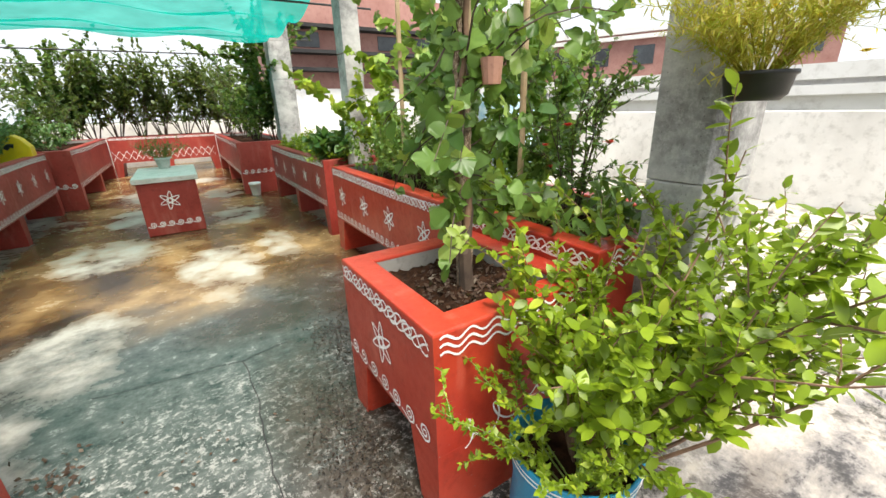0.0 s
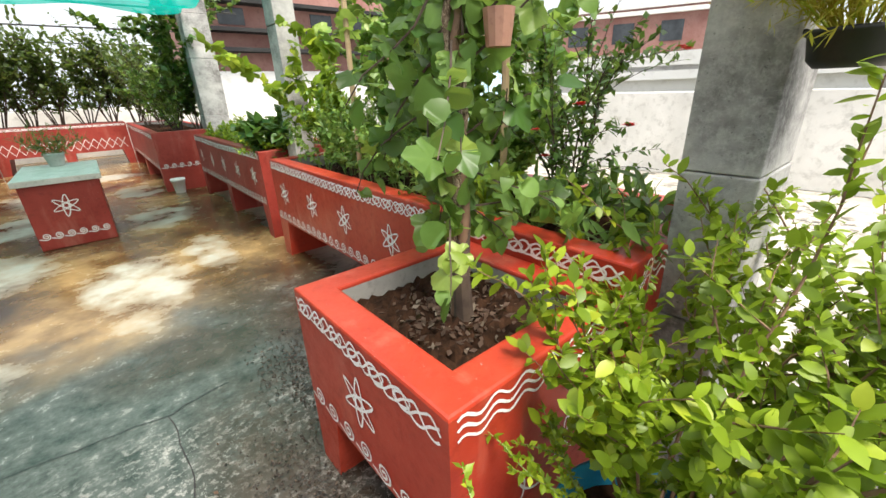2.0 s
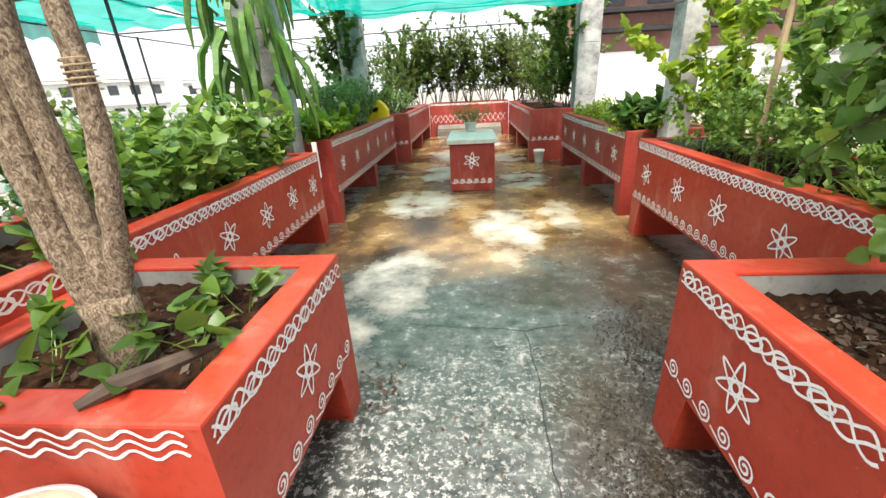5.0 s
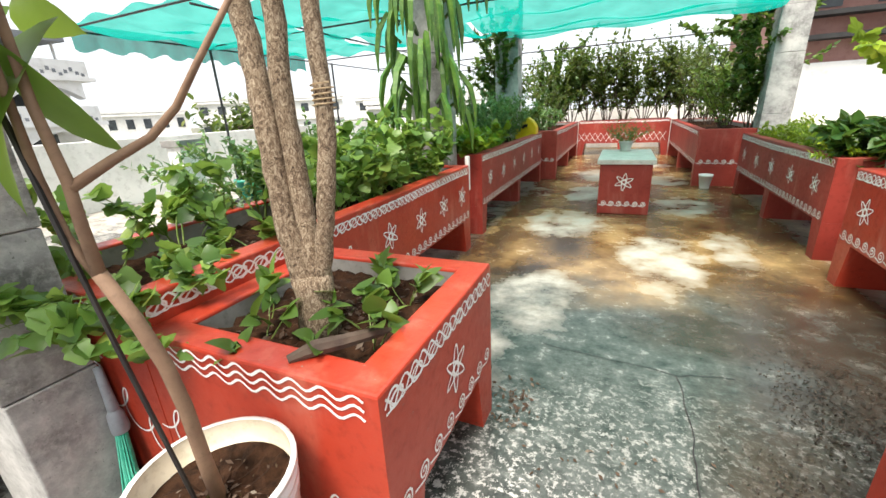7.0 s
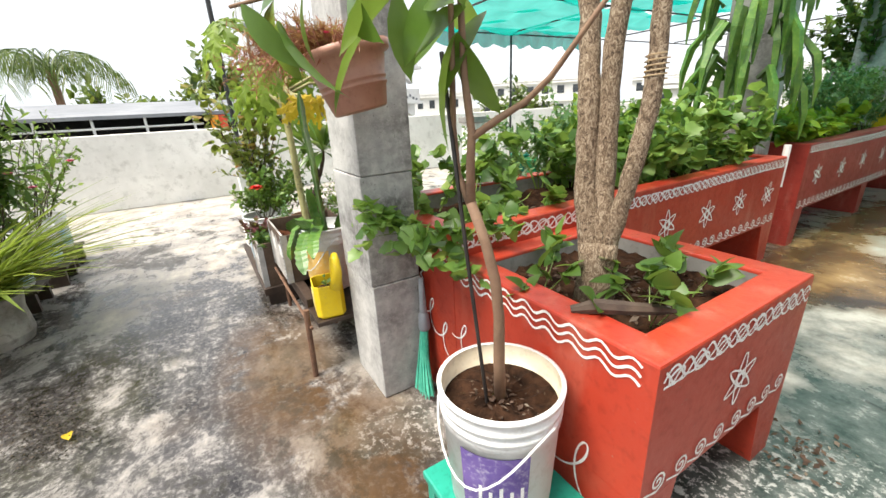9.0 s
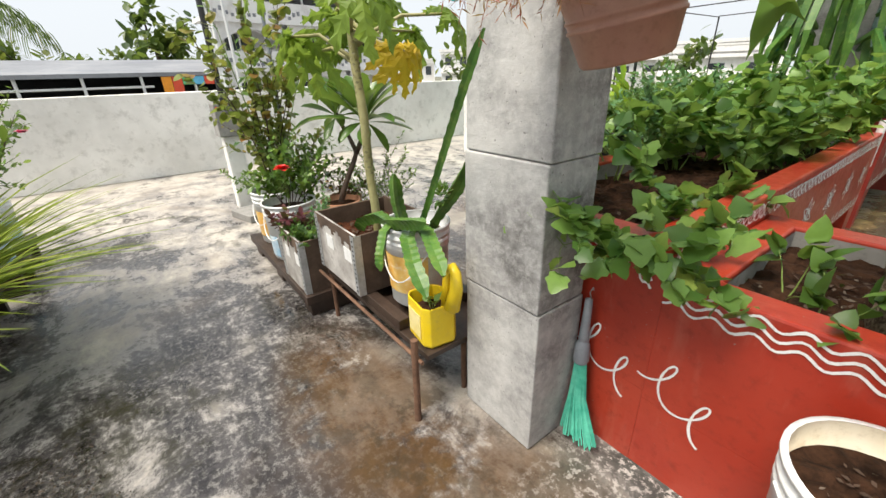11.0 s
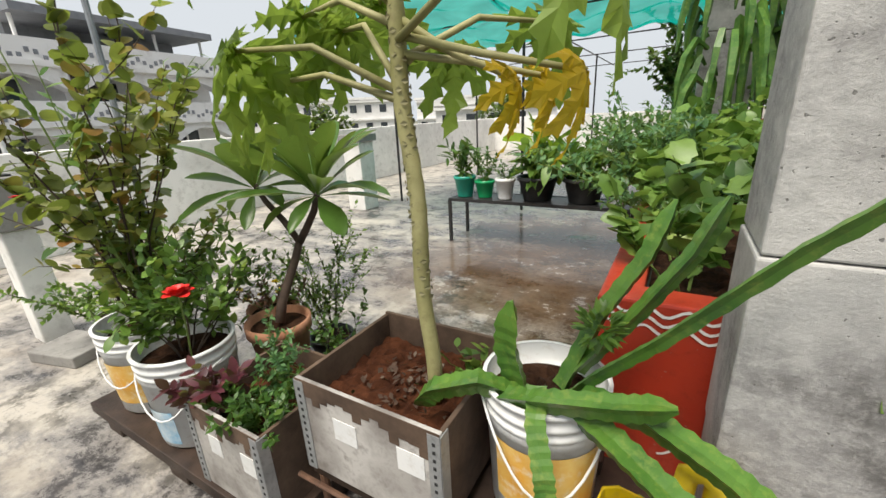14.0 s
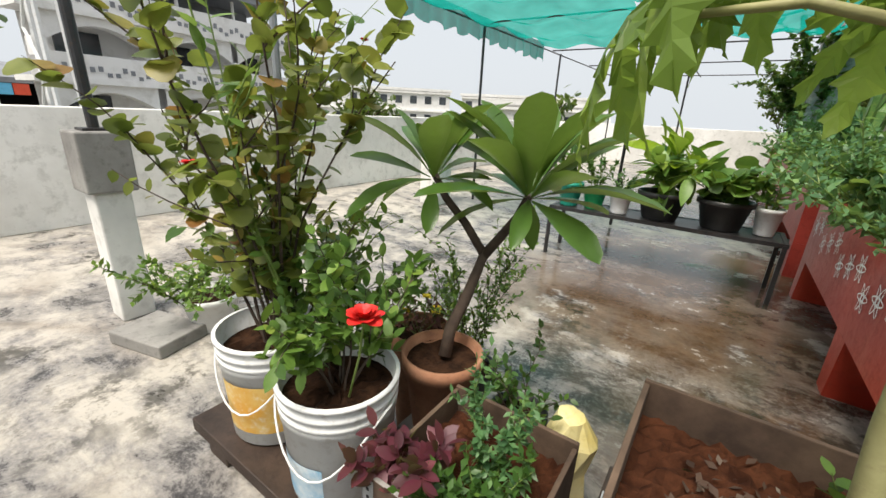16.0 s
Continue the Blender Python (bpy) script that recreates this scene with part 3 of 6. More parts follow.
LEAVES = {
    "oval": outline_leaf([(0.02, 0), (0.2, 0.2), (0.27, 0.45), (0.2, 0.75), (0.0, 1.0)]),
    "long": outline_leaf([(0.02, 0), (0.1, 0.2), (0.15, 0.5), (0.1, 0.8), (0.0, 1.0)], 0.2, 0.2),
    "small": outline_leaf([(0.03, 0), (0.26, 0.45), (0.0, 1.0)]),
    "needle": outline_leaf([(0.02, 0), (0.07, 0.4), (0.0, 1.0)], 0.1, 0.1),
    "heart": outline_leaf([(0.0, 0.05), (0.30, -0.06), (0.44, 0.18), (0.40, 0.42), (0.22, 0.75), (0.0, 1.0)], 0.18, 0.2),
    "round": outline_leaf([(0.0, 0.02), (0.36, 0.0), (0.52, 0.28), (0.46, 0.62), (0.22, 0.88), (0.0, 0.95)], 0.12, 0.2),
    "blade": outline_leaf([(0.012, 0), (0.02, 0.25), (0.018, 0.55), (0.012, 0.8), (0.0, 1.0)], 0.3, 0.75),
    "spatula": outline_leaf([(0.015, 0), (0.03, 0.12), (0.09, 0.35), (0.145, 0.6), (0.145, 0.78), (0.085, 0.94), (0.0, 1.0)], 0.35, 0.22),
    "spatula_b": outline_leaf([(0.015, 0), (0.028, 0.14), (0.075, 0.34), (0.125, 0.58), (0.13, 0.74), (0.08, 0.92), (0.0, 1.0)], 0.55, 0.42),
    "bigoval": outline_leaf([(0.008, 0), (0.08, 0.10), (0.155, 0.3), (0.18, 0.5), (0.145, 0.72), (0.07, 0.9), (0.02, 0.97), (0.0, 1.03)], 0.22, 0.28),
    "grape": lobed_leaf(5, 0.80, 5.0, 0.2),
    "papaya": drooping_palm_leaf(),
    "papaya_b": drooping_palm_leaf(7, 4.4, 8),
    "okra": outline_leaf([(0.0, 0.02), (0.3, -0.08), (0.5, 0.1), (0.44, 0.3), (0.55, 0.5), (0.36, 0.66), (0.2, 0.9), (0.0, 1.02)], 0.15, 0.22),
}


def leaf_pose(p, d, size, up=None, twist=0.0):
    """A leaf at p that grows towards d."""
    d = Vector(d).normalized()
    up = Vector((0, 0, 1)) if up is None else up
    x = d.cross(up)
    x = x.normalized() if x.length > 1e-4 else Vector((1, 0, 0))
    z = x.cross(d)
    m = Matrix((x, d, z)).transposed().to_4x4()
    return Matrix.Translation(p) @ m @ Matrix.Rotation(twist, 4, "Y") @ Matrix.Scale(size, 4)


def rand_dir(r, lift=0.0):
    a, z = r.uniform(0, 2 * math.pi), r.uniform(-1, 1)
    s = math.sqrt(max(0.0, 1 - z * z))
    return Vector((s * math.cos(a), s * math.sin(a), z + lift)).normalized()


def branch_pts(p, d, length, n, r, wander=0.18, sag=0.0):
    p, d, pts = Vector(p), Vector(d).normalized(), [Vector(p)]
    for i in range(n):
        d = (d + Vector((r.uniform(-1, 1), r.uniform(-1, 1), r.uniform(-1, 1) - sag * (i / n) * 3)) * wander).normalized()
        p = p + d * (length / n)
        pts.append(p.copy())
    return pts


def plant(name, loc, label, category, leaf="oval", mat=None, stem_mat=None, stems=6, height=0.5, spread=0.5, size=(0.05, 0.08), per=26, seed=1,
          twigs=3, stem_r=0.006, start=0.15, sag=0.1, lean=(0, 0), group="", flowers=(), open_=0.5, parent=None, keep=None):
    """A leafy plant: wandering stems with side twigs, leaves all along them."""
    r = random.Random(seed)
    root = parent or thing(name, loc, label, category, group)
    sm, lm = MB(), MB()
    tips = []
    for s in range(stems):
        a = 2 * math.pi * (s + r.random()) / stems
        out = r.uniform(0.25, 1.0) * spread
        d = Vector((math.cos(a) * out + lean[0], math.sin(a) * out + lean[1], height * r.uniform(0.75, 1.1)))
        base = Vector((math.cos(a), math.sin(a), 0)) * min(0.05, spread * 0.1)
        main = branch_pts(base, d, d.length, 7, r, 0.16, sag)
        if keep:
            main = [q for i, q in enumerate(main) if i < 3 or keep[0] < loc[0] + q.x < keep[1]]
            main += [main[-1] + Vector((0.004 * (i + 1), 0, -0.004)) for i in range(8 - len(main))]
        sm.tube(main, [stem_r * (1 - 0.75 * i / 7) for i in range(8)], 5, False)
        lines = [main]
        for k in range(twigs):
            q = r.randint(2, 6)
            td = (main[q] - main[q - 1]).normalized() + rand_dir(r, 0.25) * 0.9
            tw = branch_pts(main[q], td, d.length * r.uniform(0.2, 0.45), 4, r, 0.2, sag)
            sm.tube(tw, [stem_r * 0.5, stem_r * 0.4, stem_r * 0.35, stem_r * 0.25, stem_r * 0.15], 4, False)
            lines.append(tw)
        for line in lines:
            tips.append(line[-1])
            n = max(3, int(per * (1.0 if line is main else 0.5)))
            for i in range(n):
                u = start + (1 - start) * (i + r.random()) / n if line is main else (i + r.random()) / n
                j = min(int(u * (len(line) - 1)), len(line) - 2)
                p = line[j].lerp(line[j + 1], u * (len(line) - 1) - j)
                if keep and not keep[0] + 0.05 < loc[0] + p.x < keep[1]:
                    continue
                along = (line[j + 1] - line[j]).normalized()
                dd = along * r.uniform(0.1, 0.7) + rand_dir(r, 0.15) * (0.5 + open_)
                lm.leaf(leaf, leaf_pose(p, dd, r.uniform(*size), Vector((r.uniform(-.5, .5), r.uniform(-.5, .5), 1)), r.uniform(-0.5, 0.5)))
    part("branchwork", sm, stem_mat or GREEN_STEM, root, kind="stuff")
    part("leaves", lm, mat or LF_MID, root, smooth=True, kind="stuff")
    for fm, count, fr, flabel in flowers:
        for k in range(count):
            tip = r.choice(tips)
            fb = MB()
            for j in range(9):
                fb.leaf("round", leaf_pose(tip, Vector((math.cos(j * 2.4), math.sin(j * 2.4), 0.3 + 0.12 * j)), fr * (1.1 - 0.05 * j)))
            part("flower", fb, fm, root, flabel)
    return root


def ribbon(mb, pts, width, origin, u, v, n, lift=0.002):
    """A painted stroke on a flat face: pts are (along u, along v)."""
    o, u, v, n = Vector(origin), Vector(u), Vector(v), Vector(n)
    rows = []
    for i, p in enumerate(pts):
        a, b = pts[max(0, i - 1)], pts[min(len(pts) - 1, i + 1)]
        dx, dy = b[0] - a[0], b[1] - a[1]
        l = math.hypot(dx, dy) or 1.0
        w = width * 0.5 * (0.85 + 0.3 * noise.noise(Vector((p[0] * 30, p[1] * 30, 0))))
        px, py = -dy / l * w, dx / l * w
        n_ = n * (lift + 0.0012 * i / len(pts) + 0.0004 * (len(mb.v) % 7))
        rows += [o + u * (p[0] + px) + v * (p[1] + py) + n_, o + u * (p[0] - px) + v * (p[1] - py) + n_]
    mb.add(rows, [(2 * i, 2 * i + 1, 2 * i + 3, 2 * i + 2) for i in range(len(pts) - 1)])


def braid(u0, u1, vc, amp, period):
    """Interlaced border: three crossing strands, with a small leaf loop in each eye."""
    out = []
    n = max(8, int((u1 - u0) / period * 16))
    for ph in (0, 2.0944, 4.1888):
        out.append([(u0 + (u1 - u0) * i / n, vc + amp * math.sin(2 * math.pi * (u1 - u0) * i / n / period + ph) * (0.85 + 0.3 * math.sin(i * 0.37 + ph)) + 0.002 * math.sin(i * 1.3)) for i in range(n + 1)])
    k = int((u1 - u0) / period * 1.5)
    for j in range(k):
        c = u0 + (j + 0.5) * period / 1.5
        out.append([(c + period * 0.20 * math.cos(a * 0.5236) + 0.25 * amp * math.sin(a * 0.5236), vc + amp * 0.62 * math.sin(a * 0.5236)) for a in range(13)])
    return out


def scrolls(u0, u1, v, size, period):
    """A running row of spirals."""
    out = []
    n = max(1, int((u1 - u0) / period))
    step = (u1 - u0) / n
    for j in range(n):
        c = u0 + (j + 0.5) * step
        pts = []
        for i in range(17):
            a = -0.5 + i * 0.62
            r = size * (1 - i / 19)
            pts.append((c + r * math.cos(a), v + r * math.sin(a)))
        out.append([(c - step * 0.6, v - size * 0.6), (c, v - size * 1.15), (c + size * 0.7, v - size * 0.75)] + pts)
    return out


def flower_motif(cu, cv, size, turn):
    """Three crossed petals round a ring."""
    out = []
    for k in range(3):
        a0 = turn + k * math.pi / 3
        pts = []
        for i in range(21):
            a = 2 * math.pi * i / 20
            x, y = size * math.cos(a), size * 0.26 * math.sin(a) * (1 - 0.3 * abs(math.cos(a)))
            pts.append((cu + x * math.cos(a0) - y * math.sin(a0), cv + x * math.sin(a0) + y * math.cos(a0)))
        out.append(pts)
    out.append([(cu + size * 0.2 * math.cos(a * 0.7), cv + size * 0.2 * math.sin(a * 0.7)) for a in range(10)])
    return out


def lattice(u0, u1, v0, v1, step):
    out = []
    n = int((u1 - u0) / step)
    for j in range(n):
        a = u0 + j * step
        out.append([(a, v0), (a + step, v1)])
        out.append([(a, v1), (a + step, v0)])
    return out


# ---- the roof: floor, parapets, columns ----
fl = MB()
fl.box(-6.1, -1.6, -0.3, 8.4, 15.2, 0.0)
solid("floor", fl, FLOOR, "mottled old concrete roof floor, wet and stained brown between planters", "floor")
gr = MB()
gr.add([(-900, -900, -7), (900, -900, -7), (900, 900, -7), (-900, 900, -7)], [(0, 1, 2, 3)])
solid("ground", gr, GRASS_GROUND, "dull green ground far below the roof", "ground")
blk = MB()
blk.box(-6.08, -1.58, -7.0, 8.38, 15.18, -0.302)
solid("wall_base", blk, BLDG_WHITE, "plain lower storeys under the roof slab", "building")
for nm, b, lab in (("wall_west", (-6.1, -1.6, 0.0, -5.92, 15.2, 1.08), "whitewashed roof parapet with peeling damp stains"),
                   ("wall_north", (-5.92, 15.0, 0.0, 8.2, 15.2, 1.1), "whitewashed parapet at the far end of the roof"),
                   ("wall_east", (8.2, -1.6, 0.0, 8.4, 15.2, 1.1), "bright whitewashed parapet of the roof"),
                   ("wall_south", (-5.92, -1.6, 0.0, 8.2, -1.42, 1.1), "plain whitewashed parapet behind the pots")):
    w = MB()
    w.box(*b)
    solid(nm, w, WHITEWASH, lab, "parapet wall", bevel=0.012)
COLS = [(-0.138, 2.325, 0.328, 0.22, 2.9), (3.30, 2.37, 0.33, 0.19, 2.9), (-0.21, 5.60, 0.36, 0.24, 2.75), (3.37, 5.62, 0.17, 0.2, 2.75), (-0.35, 8.96, 0.38, 0.3, 2.9), (3.38, 8.96, 0.33, 0.3, 3.2)]
for i, (x, y, wx, wy, h) in enumerate(COLS):
    c = thing("column", (x, y, 0), "bare grey concrete column with shuttering joints, standing on the roof", "column", "concrete columns", kind="structure")
    z = 0.0
    for j, zj in enumerate((0.55, 1.0, 1.75, 2.3, h)):
        s = MB()
        o = 0.002 * (-1) ** j
        s.box(o, o * 0.7, z + 0.003, wx + o, wy + o * 0.7, zj)
        part("shaft", s, COLUMN, c, bevel=0.005)
        z = zj

# cracks cut in the slab between the planters
for pts in ([(2.0, 3.9), (2.03, 3.55), (1.99, 3.2), (2.02, 2.85)], [(1.35, 3.98), (1.7, 3.93), (2.0, 3.9), (2.3, 3.96)]):
    cr = MB()
    line = []
    for a, b in zip(pts, pts[1:]):
        for k in range(5):
            line.append((a[0] + (b[0] - a[0]) * k / 5 + rng.uniform(-.012, .012), a[1] + (b[1] - a[1]) * k / 5 + rng.uniform(-.012, .012)))
    ribbon(cr, line, 0.0045, (0, 0, 0), (1, 0, 0), (0, 1, 0), (0, 0, 1), 0.004)
    solid("trim", cr, NEAR_BLACK, "thin dark crack in the wet concrete floor", "crack")


# ---- red planters ----
def planter(label, x0, y0, x1, y1, top, face, bottom=0.30, wall=0.1, soil=SOIL, soil_drop=0.07, motifs=5, ends=True, body=RED, border=True, mid=True, lattice_=False, end_panels=False):
    """A masonry trough on end legs. face: the side that is painted, '+x', '-x' or '-y'."""
    p = thing("planter", (x0, y0, 0), label, "planter", "red painted planters")
    w, d = x1 - x0, y1 - y0
    sides = MB()
    ring = lambda m_, z: [(m_, m_, z), (w - m_, m_, z), (w - m_, d - m_, z), (m_, d - m_, z)]
    sides.add(ring(0, bottom) + ring(0, top) + ring(wall, top) + ring(wall, bottom + 0.06),
              [(3, 2, 1, 0), (12, 13, 14, 15)] + [(k + 4 * j, (k + 1) % 4 + 4 * j, (k + 1) % 4 + 4 * j + 4, k + 4 * j + 4) for j in range(3) for k in range(4)])
    part("trough", sides, body, p, bevel=0.008, over=bottom + 0.1)
    lining = MB()
    lining.add(ring(wall + 0.004, bottom + 0.07) + ring(wall + 0.004, top - 0.012), [(k + 4, (k + 1) % 4 + 4, (k + 1) % 4, k) for k in range(4)])
    part("lining", lining, CEMENT, p, "bare cement inner lining")
    sl = MB()
    sl.grid(wall + 0.004, wall + 0.004, w - wall - 0.004, d - wall - 0.004, top - soil_drop, max(6, int(w * 34)), max(6, int(d * 34)), 0.014)
    part("soil", sl, soil, p, "dark damp garden soil")
    long_y = d > w or end_panels
    spots = [0.0, 1.0] + ([0.5] if mid else [])
    for s in spots:
        lg = MB()
        a, b = 0.17, 0.12
        if long_y:
            c0 = s * (d - a)
            c1 = c0 + (a - b if s == 1.0 else 0 if s == 0.0 else (a - b) / 2)
            lg.prism([(0, c1, 0), (w, c1, 0), (w, c1 + b, 0), (0, c1 + b, 0)], [(0, c0, bottom - 0.001), (w, c0, bottom - 0.001), (w, c0 + a, bottom - 0.001), (0, c0 + a, bottom - 0.001)])
        else:
            c0 = s * (w - a)
            c1 = c0 + (a - b if s == 1.0 else 0 if s == 0.0 else (a - b) / 2)
            lg.prism([(c1, 0, 0), (c1 + b, 0, 0), (c1 + b, d, 0), (c1, d, 0)], [(c0, 0, bottom - 0.001), (c0 + a, 0, bottom - 0.001), (c0 + a, d, bottom - 0.001), (c0, d, bottom - 0.001)])
        part("leg", lg, body, p)
    if face == "+x":
        o, u, n, length = (w, 0, 0), (0, 1, 0), (1, 0, 0), d
    elif face == "-x":
        o, u, n, length = (0, d, 0), (0, -1, 0), (-1, 0, 0), d
    else:
        o, u, n, length = (0, 0, 0), (1, 0, 0), (0, -1, 0), w
    v = (0, 0, 1)

    def paint(name, lines, width):
        mb = MB()
        for l in lines:
            ribbon(mb, l, width, o, u, v, n)
        part(name, mb, WHITE_PAINT, p, "hand-painted white line pattern")
    if border:
        paint("painted_border", braid(0.02, length - 0.02, top - 0.05, 0.029, 0.15), 0.0085)
        paint("painted_border", scrolls(0.02, length - 0.02, bottom + 0.05, 0.03, 0.088), 0.009)
    if lattice_:
        paint("painted_lattice", lattice(0.02, length - 0.02, bottom + 0.05, bottom + 0.25, 0.13), 0.010)
        paint("painted_border", braid(0.02, length - 0.02, top - 0.04, 0.02, 0.17), 0.008)
    for k in range(motifs):
        c = length * (k + 0.5) / motifs + rng.uniform(-.02, .02)
        paint("painted_flower", flower_motif(c, (top + bottom) / 2 + 0.0 + rng.uniform(-.01, .01), min(0.085, (top - bottom) * 0.2), math.pi / 2 + rng.uniform(-.25, .25)), 0.009)
    return p


L1 = planter("long red planter with white hand-painted borders, full of leafy bean plants", -0.40, 2.57, 0.42, 5.42, 0.785, "+x", motifs=7, soil_drop=0.09)
LP = planter("square red corner planter with white line drawings and a bare-stemmed tree", 0.42, 2.572, 1.235, 3.385, 0.69, "+x", bottom=0.27, motifs=1, mid=False, end_panels=True)
L2 = planter("long red planter with white flower drawings and dense foliage", -0.42, 5.86, 0.40, 9.2, 0.83, "+x", motifs=6, body=RED_OLD)
L3 = planter("short dark-red planter joining the far end row", -0.3, 9.36, 0.63, 13.0, 0.84, "+x", motifs=0, body=RED_OLD)
R1 = planter("long red planter with white braided border, overgrown with shrubs", 3.07, 2.55, 3.88, 5.42, 0.78, "-x", motifs=6, soil_drop=0.09)
RP = planter("square red corner planter with white painted scrolls and a climbing vine", 2.41, 2.552, 3.07, 3.27, 0.69, "-x", bottom=0.27, motifs=1, mid=False, end_panels=True)
R2 = planter("long red planter with faded white patterns and trailing weeds", 3.12, 5.84, 3.94, 8.55, 0.79, "-x", motifs=5, body=RED_OLD)
R3 = planter("short red planter with a white scroll line near the far end", 2.69, 9.0, 3.6, 13.0, 0.82, "-x", motifs=0, body=RED_OLD)
FP = planter("red planter across the far end with a white lattice pattern", 0.64, 13.02, 2.68, 13.7, 0.84, "-y", motifs=0, body=RED_OLD, border=False, lattice_=True)
for owner, fw, fb in ((L3, 0.93, 0.35), (R3, 0.91, 0.36)):
    mb = MB()
    for l in scrolls(0.02, fw - 0.02, fb, 0.03, 0.09):
        ribbon(mb, l, 0.009, (0, 0, 0), (1, 0, 0), (0, 0, 1), (0, -1, 0))
    part("painted_border", mb, WHITE_PAINT, owner, "hand-painted white line pattern")


def end_drawing(owner, pts_top, loops, o):
    """Wavy lines that follow a stepped top edge, and looped line drawings under them, on the end face."""
    def stroke(name, pts, width):
        mb = MB()
        ribbon(mb, pts, width, o, (1, 0, 0), (0, 0, 1), (0, -1, 0))
        part(name, mb, WHITE_PAINT, owner, "hand-painted white line")
    for off in (0.022, 0.047, 0.072):
        line = []
        for a, b in zip(pts_top, pts_top[1:]):
            n = max(4, int(math.hypot(b[0] - a[0], b[1] - a[1]) / 0.012))
            for k in range(n):
                s = k / n
                x, z = a[0] + (b[0] - a[0]) * s, a[1] + (b[1] - a[1]) * s
                line.append((x, z - off + 0.0115 * math.sin((x * 1.0 - z * 0.8) * 70)))
        stroke("painted_wave", line, 0.0088)
    for cx, cz, s, turn in loops:
        pts = []
        for i in range(61):
            u = i / 60
            # a long line that swings up into a loop and down again
            x = (u - 0.5) * 2.9 * s + 0.42 * s * math.sin(4 * math.pi * u)
            z = s * (-0.75 * math.cos(4 * math.pi * u) - 0.7 * (u - 0.5))
            pts.append((cx + x * math.cos(turn) - z * math.sin(turn), cz + x * math.sin(turn) + z * math.cos(turn)))
        stroke("painted_loop", pts, 0.0085)


end_drawing(L1, [(0.02, 0.785), (0.5, 0.785), (0.72, 0.785), (0.79, 0.70)], [(0.68, 0.36, 0.085, -0.35), (0.28, 0.42, 0.08, 0.3)], (0, 0, 0))
end_drawing(LP, [(0.0, 0.70), (0.06, 0.69), (0.3, 0.69), (0.79, 0.69)], [(0.10, 0.34, 0.085, -0.4), (0.55, 0.30, 0.12, -0.25)], (0, 0, 0))
end_drawing(R1, [(0.05, 0.70), (0.1, 0.78), (0.4, 0.78), (0.78, 0.78)], [(0.4, 0.40, 0.1, 0.4)], (0, 0, 0))
end_drawing(RP, [(0.02, 0.69), (0.3, 0.69), (0.62, 0.69)], [(0.18, 0.32, 0.07, 0.4), (0.46, 0.36, 0.08, 0.0)], (0, 0, 0))
# drawings on the outer side of the long planter, towards the rack
ob_ = MB()
for k in range(16):
    for l in flower_motif(0.15 + k * 0.17, 0.56 + 0.05 * math.sin(k * 2.1), 0.07, 0.5 + k):
        ribbon(ob_, l, 0.008, (0, 2.85, 0), (0, -1, 0), (0, 0, 1), (-1, 0, 0))
part("painted_border", ob_, WHITE_PAINT, L1, "hand-painted white line pattern")

# stone block in the aisle
bl = thing("pedestal", (1.44, 7.0, 0), "red painted block with a pale stone slab on top", "pedestal")
bb = MB().box(0.02, 0.02, 0.0, 0.57, 1.1, 0.58)
part("body", bb, RED_OLD, bl, bevel=0.01)
part("slab", MB().box(-0.01, -0.01, 0.582, 0.60, 1.14, 0.635), SLAB, bl, "pale stone slab", bevel=0.006)
for nm, lines in (("painted_flower", flower_motif(0.29, 0.38, 0.10, 0.4)), ("painted_border", scrolls(0.04, 0.55, 0.13, 0.028, 0.075))):
    pm = MB()
    for l in lines:
        ribbon(pm, l, 0.010, (0, 0.02, 0), (1, 0, 0), (0, 0, 1), (0, -1, 0))
    part(nm, pm, WHITE_PAINT, bl, "hand-painted white line pattern")

# ---- shade net on a black frame ----
nf = thing("pergola", (0, 0, 0), "thin black steel frame carrying the shade net", "pergola")
for x, y in ((-3.95, 6.6), (-3.95, 9.4), (-3.95, 13.6), (-2.0, 6.6), (4.1, 13.6), (-2.0, 11.2)):
    part("post", MB().tube([(x, y, 0), (x, y, 2.3)], 0.018, 8), BLACK_METAL, nf)
for x in (-3.95, -2.0):
    part("rail", MB().tube([(x, 4.9, 2.28), (x, 13.6, 2.28)], 0.012, 6), BLACK_METAL, nf)
for y in (4.9, 6.6, 9.0, 11.2, 13.6):
    part("rail", MB().tube([(-3.95, y, 2.30), (0.0, y, 2.32), (4.1, y, 2.34)], 0.011, 6), BLACK_METAL, nf)


def net_sheet(label, xs, ys, z, sag, drop_edge):
    nx, ny = 40, 30
    mb = MB()
    for j in range(ny + 1):
        for i in range(nx + 1):
            u, v = i / nx, j / ny
            x, y = xs[0] + (xs[1] - xs[0]) * u, ys[0] + (ys[1] - ys[0]) * v
            s = -sag * abs(math.sin(math.pi * v * (ys[1] - ys[0]) / 1.1)) - 0.03 * math.sin(u * 17 + v * 5)
            mb.v.append((x, y, z + s))
    for j in range(ny):
        for i in range(nx):
            a = j * (nx + 1) + i
            mb.f.append((a, a + 1, a + nx + 2, a + nx + 1))
    if drop_edge:
        n0 = len(mb.v)
        for i in range(nx * 2 + 1):
            u = i / (nx * 2)
            y = ys[0] + (ys[1] - ys[0]) * u
            mb.v.append((xs[0], y, z))
            mb.v.append((xs[0] - 0.03 * math.sin(i * 1.1), y, z - drop_edge - 0.03 * math.sin(i * 0.8)))
        for i in range(nx * 2):
            mb.f.append((n0 + 2 * i, n0 + 2 * i + 1, n0 + 2 * i + 3, n0 + 2 * i + 2))
    t = solid("shade_net", mb, NET, label, "shade net", kind="", smooth=True, group="green shade nets")
    return t


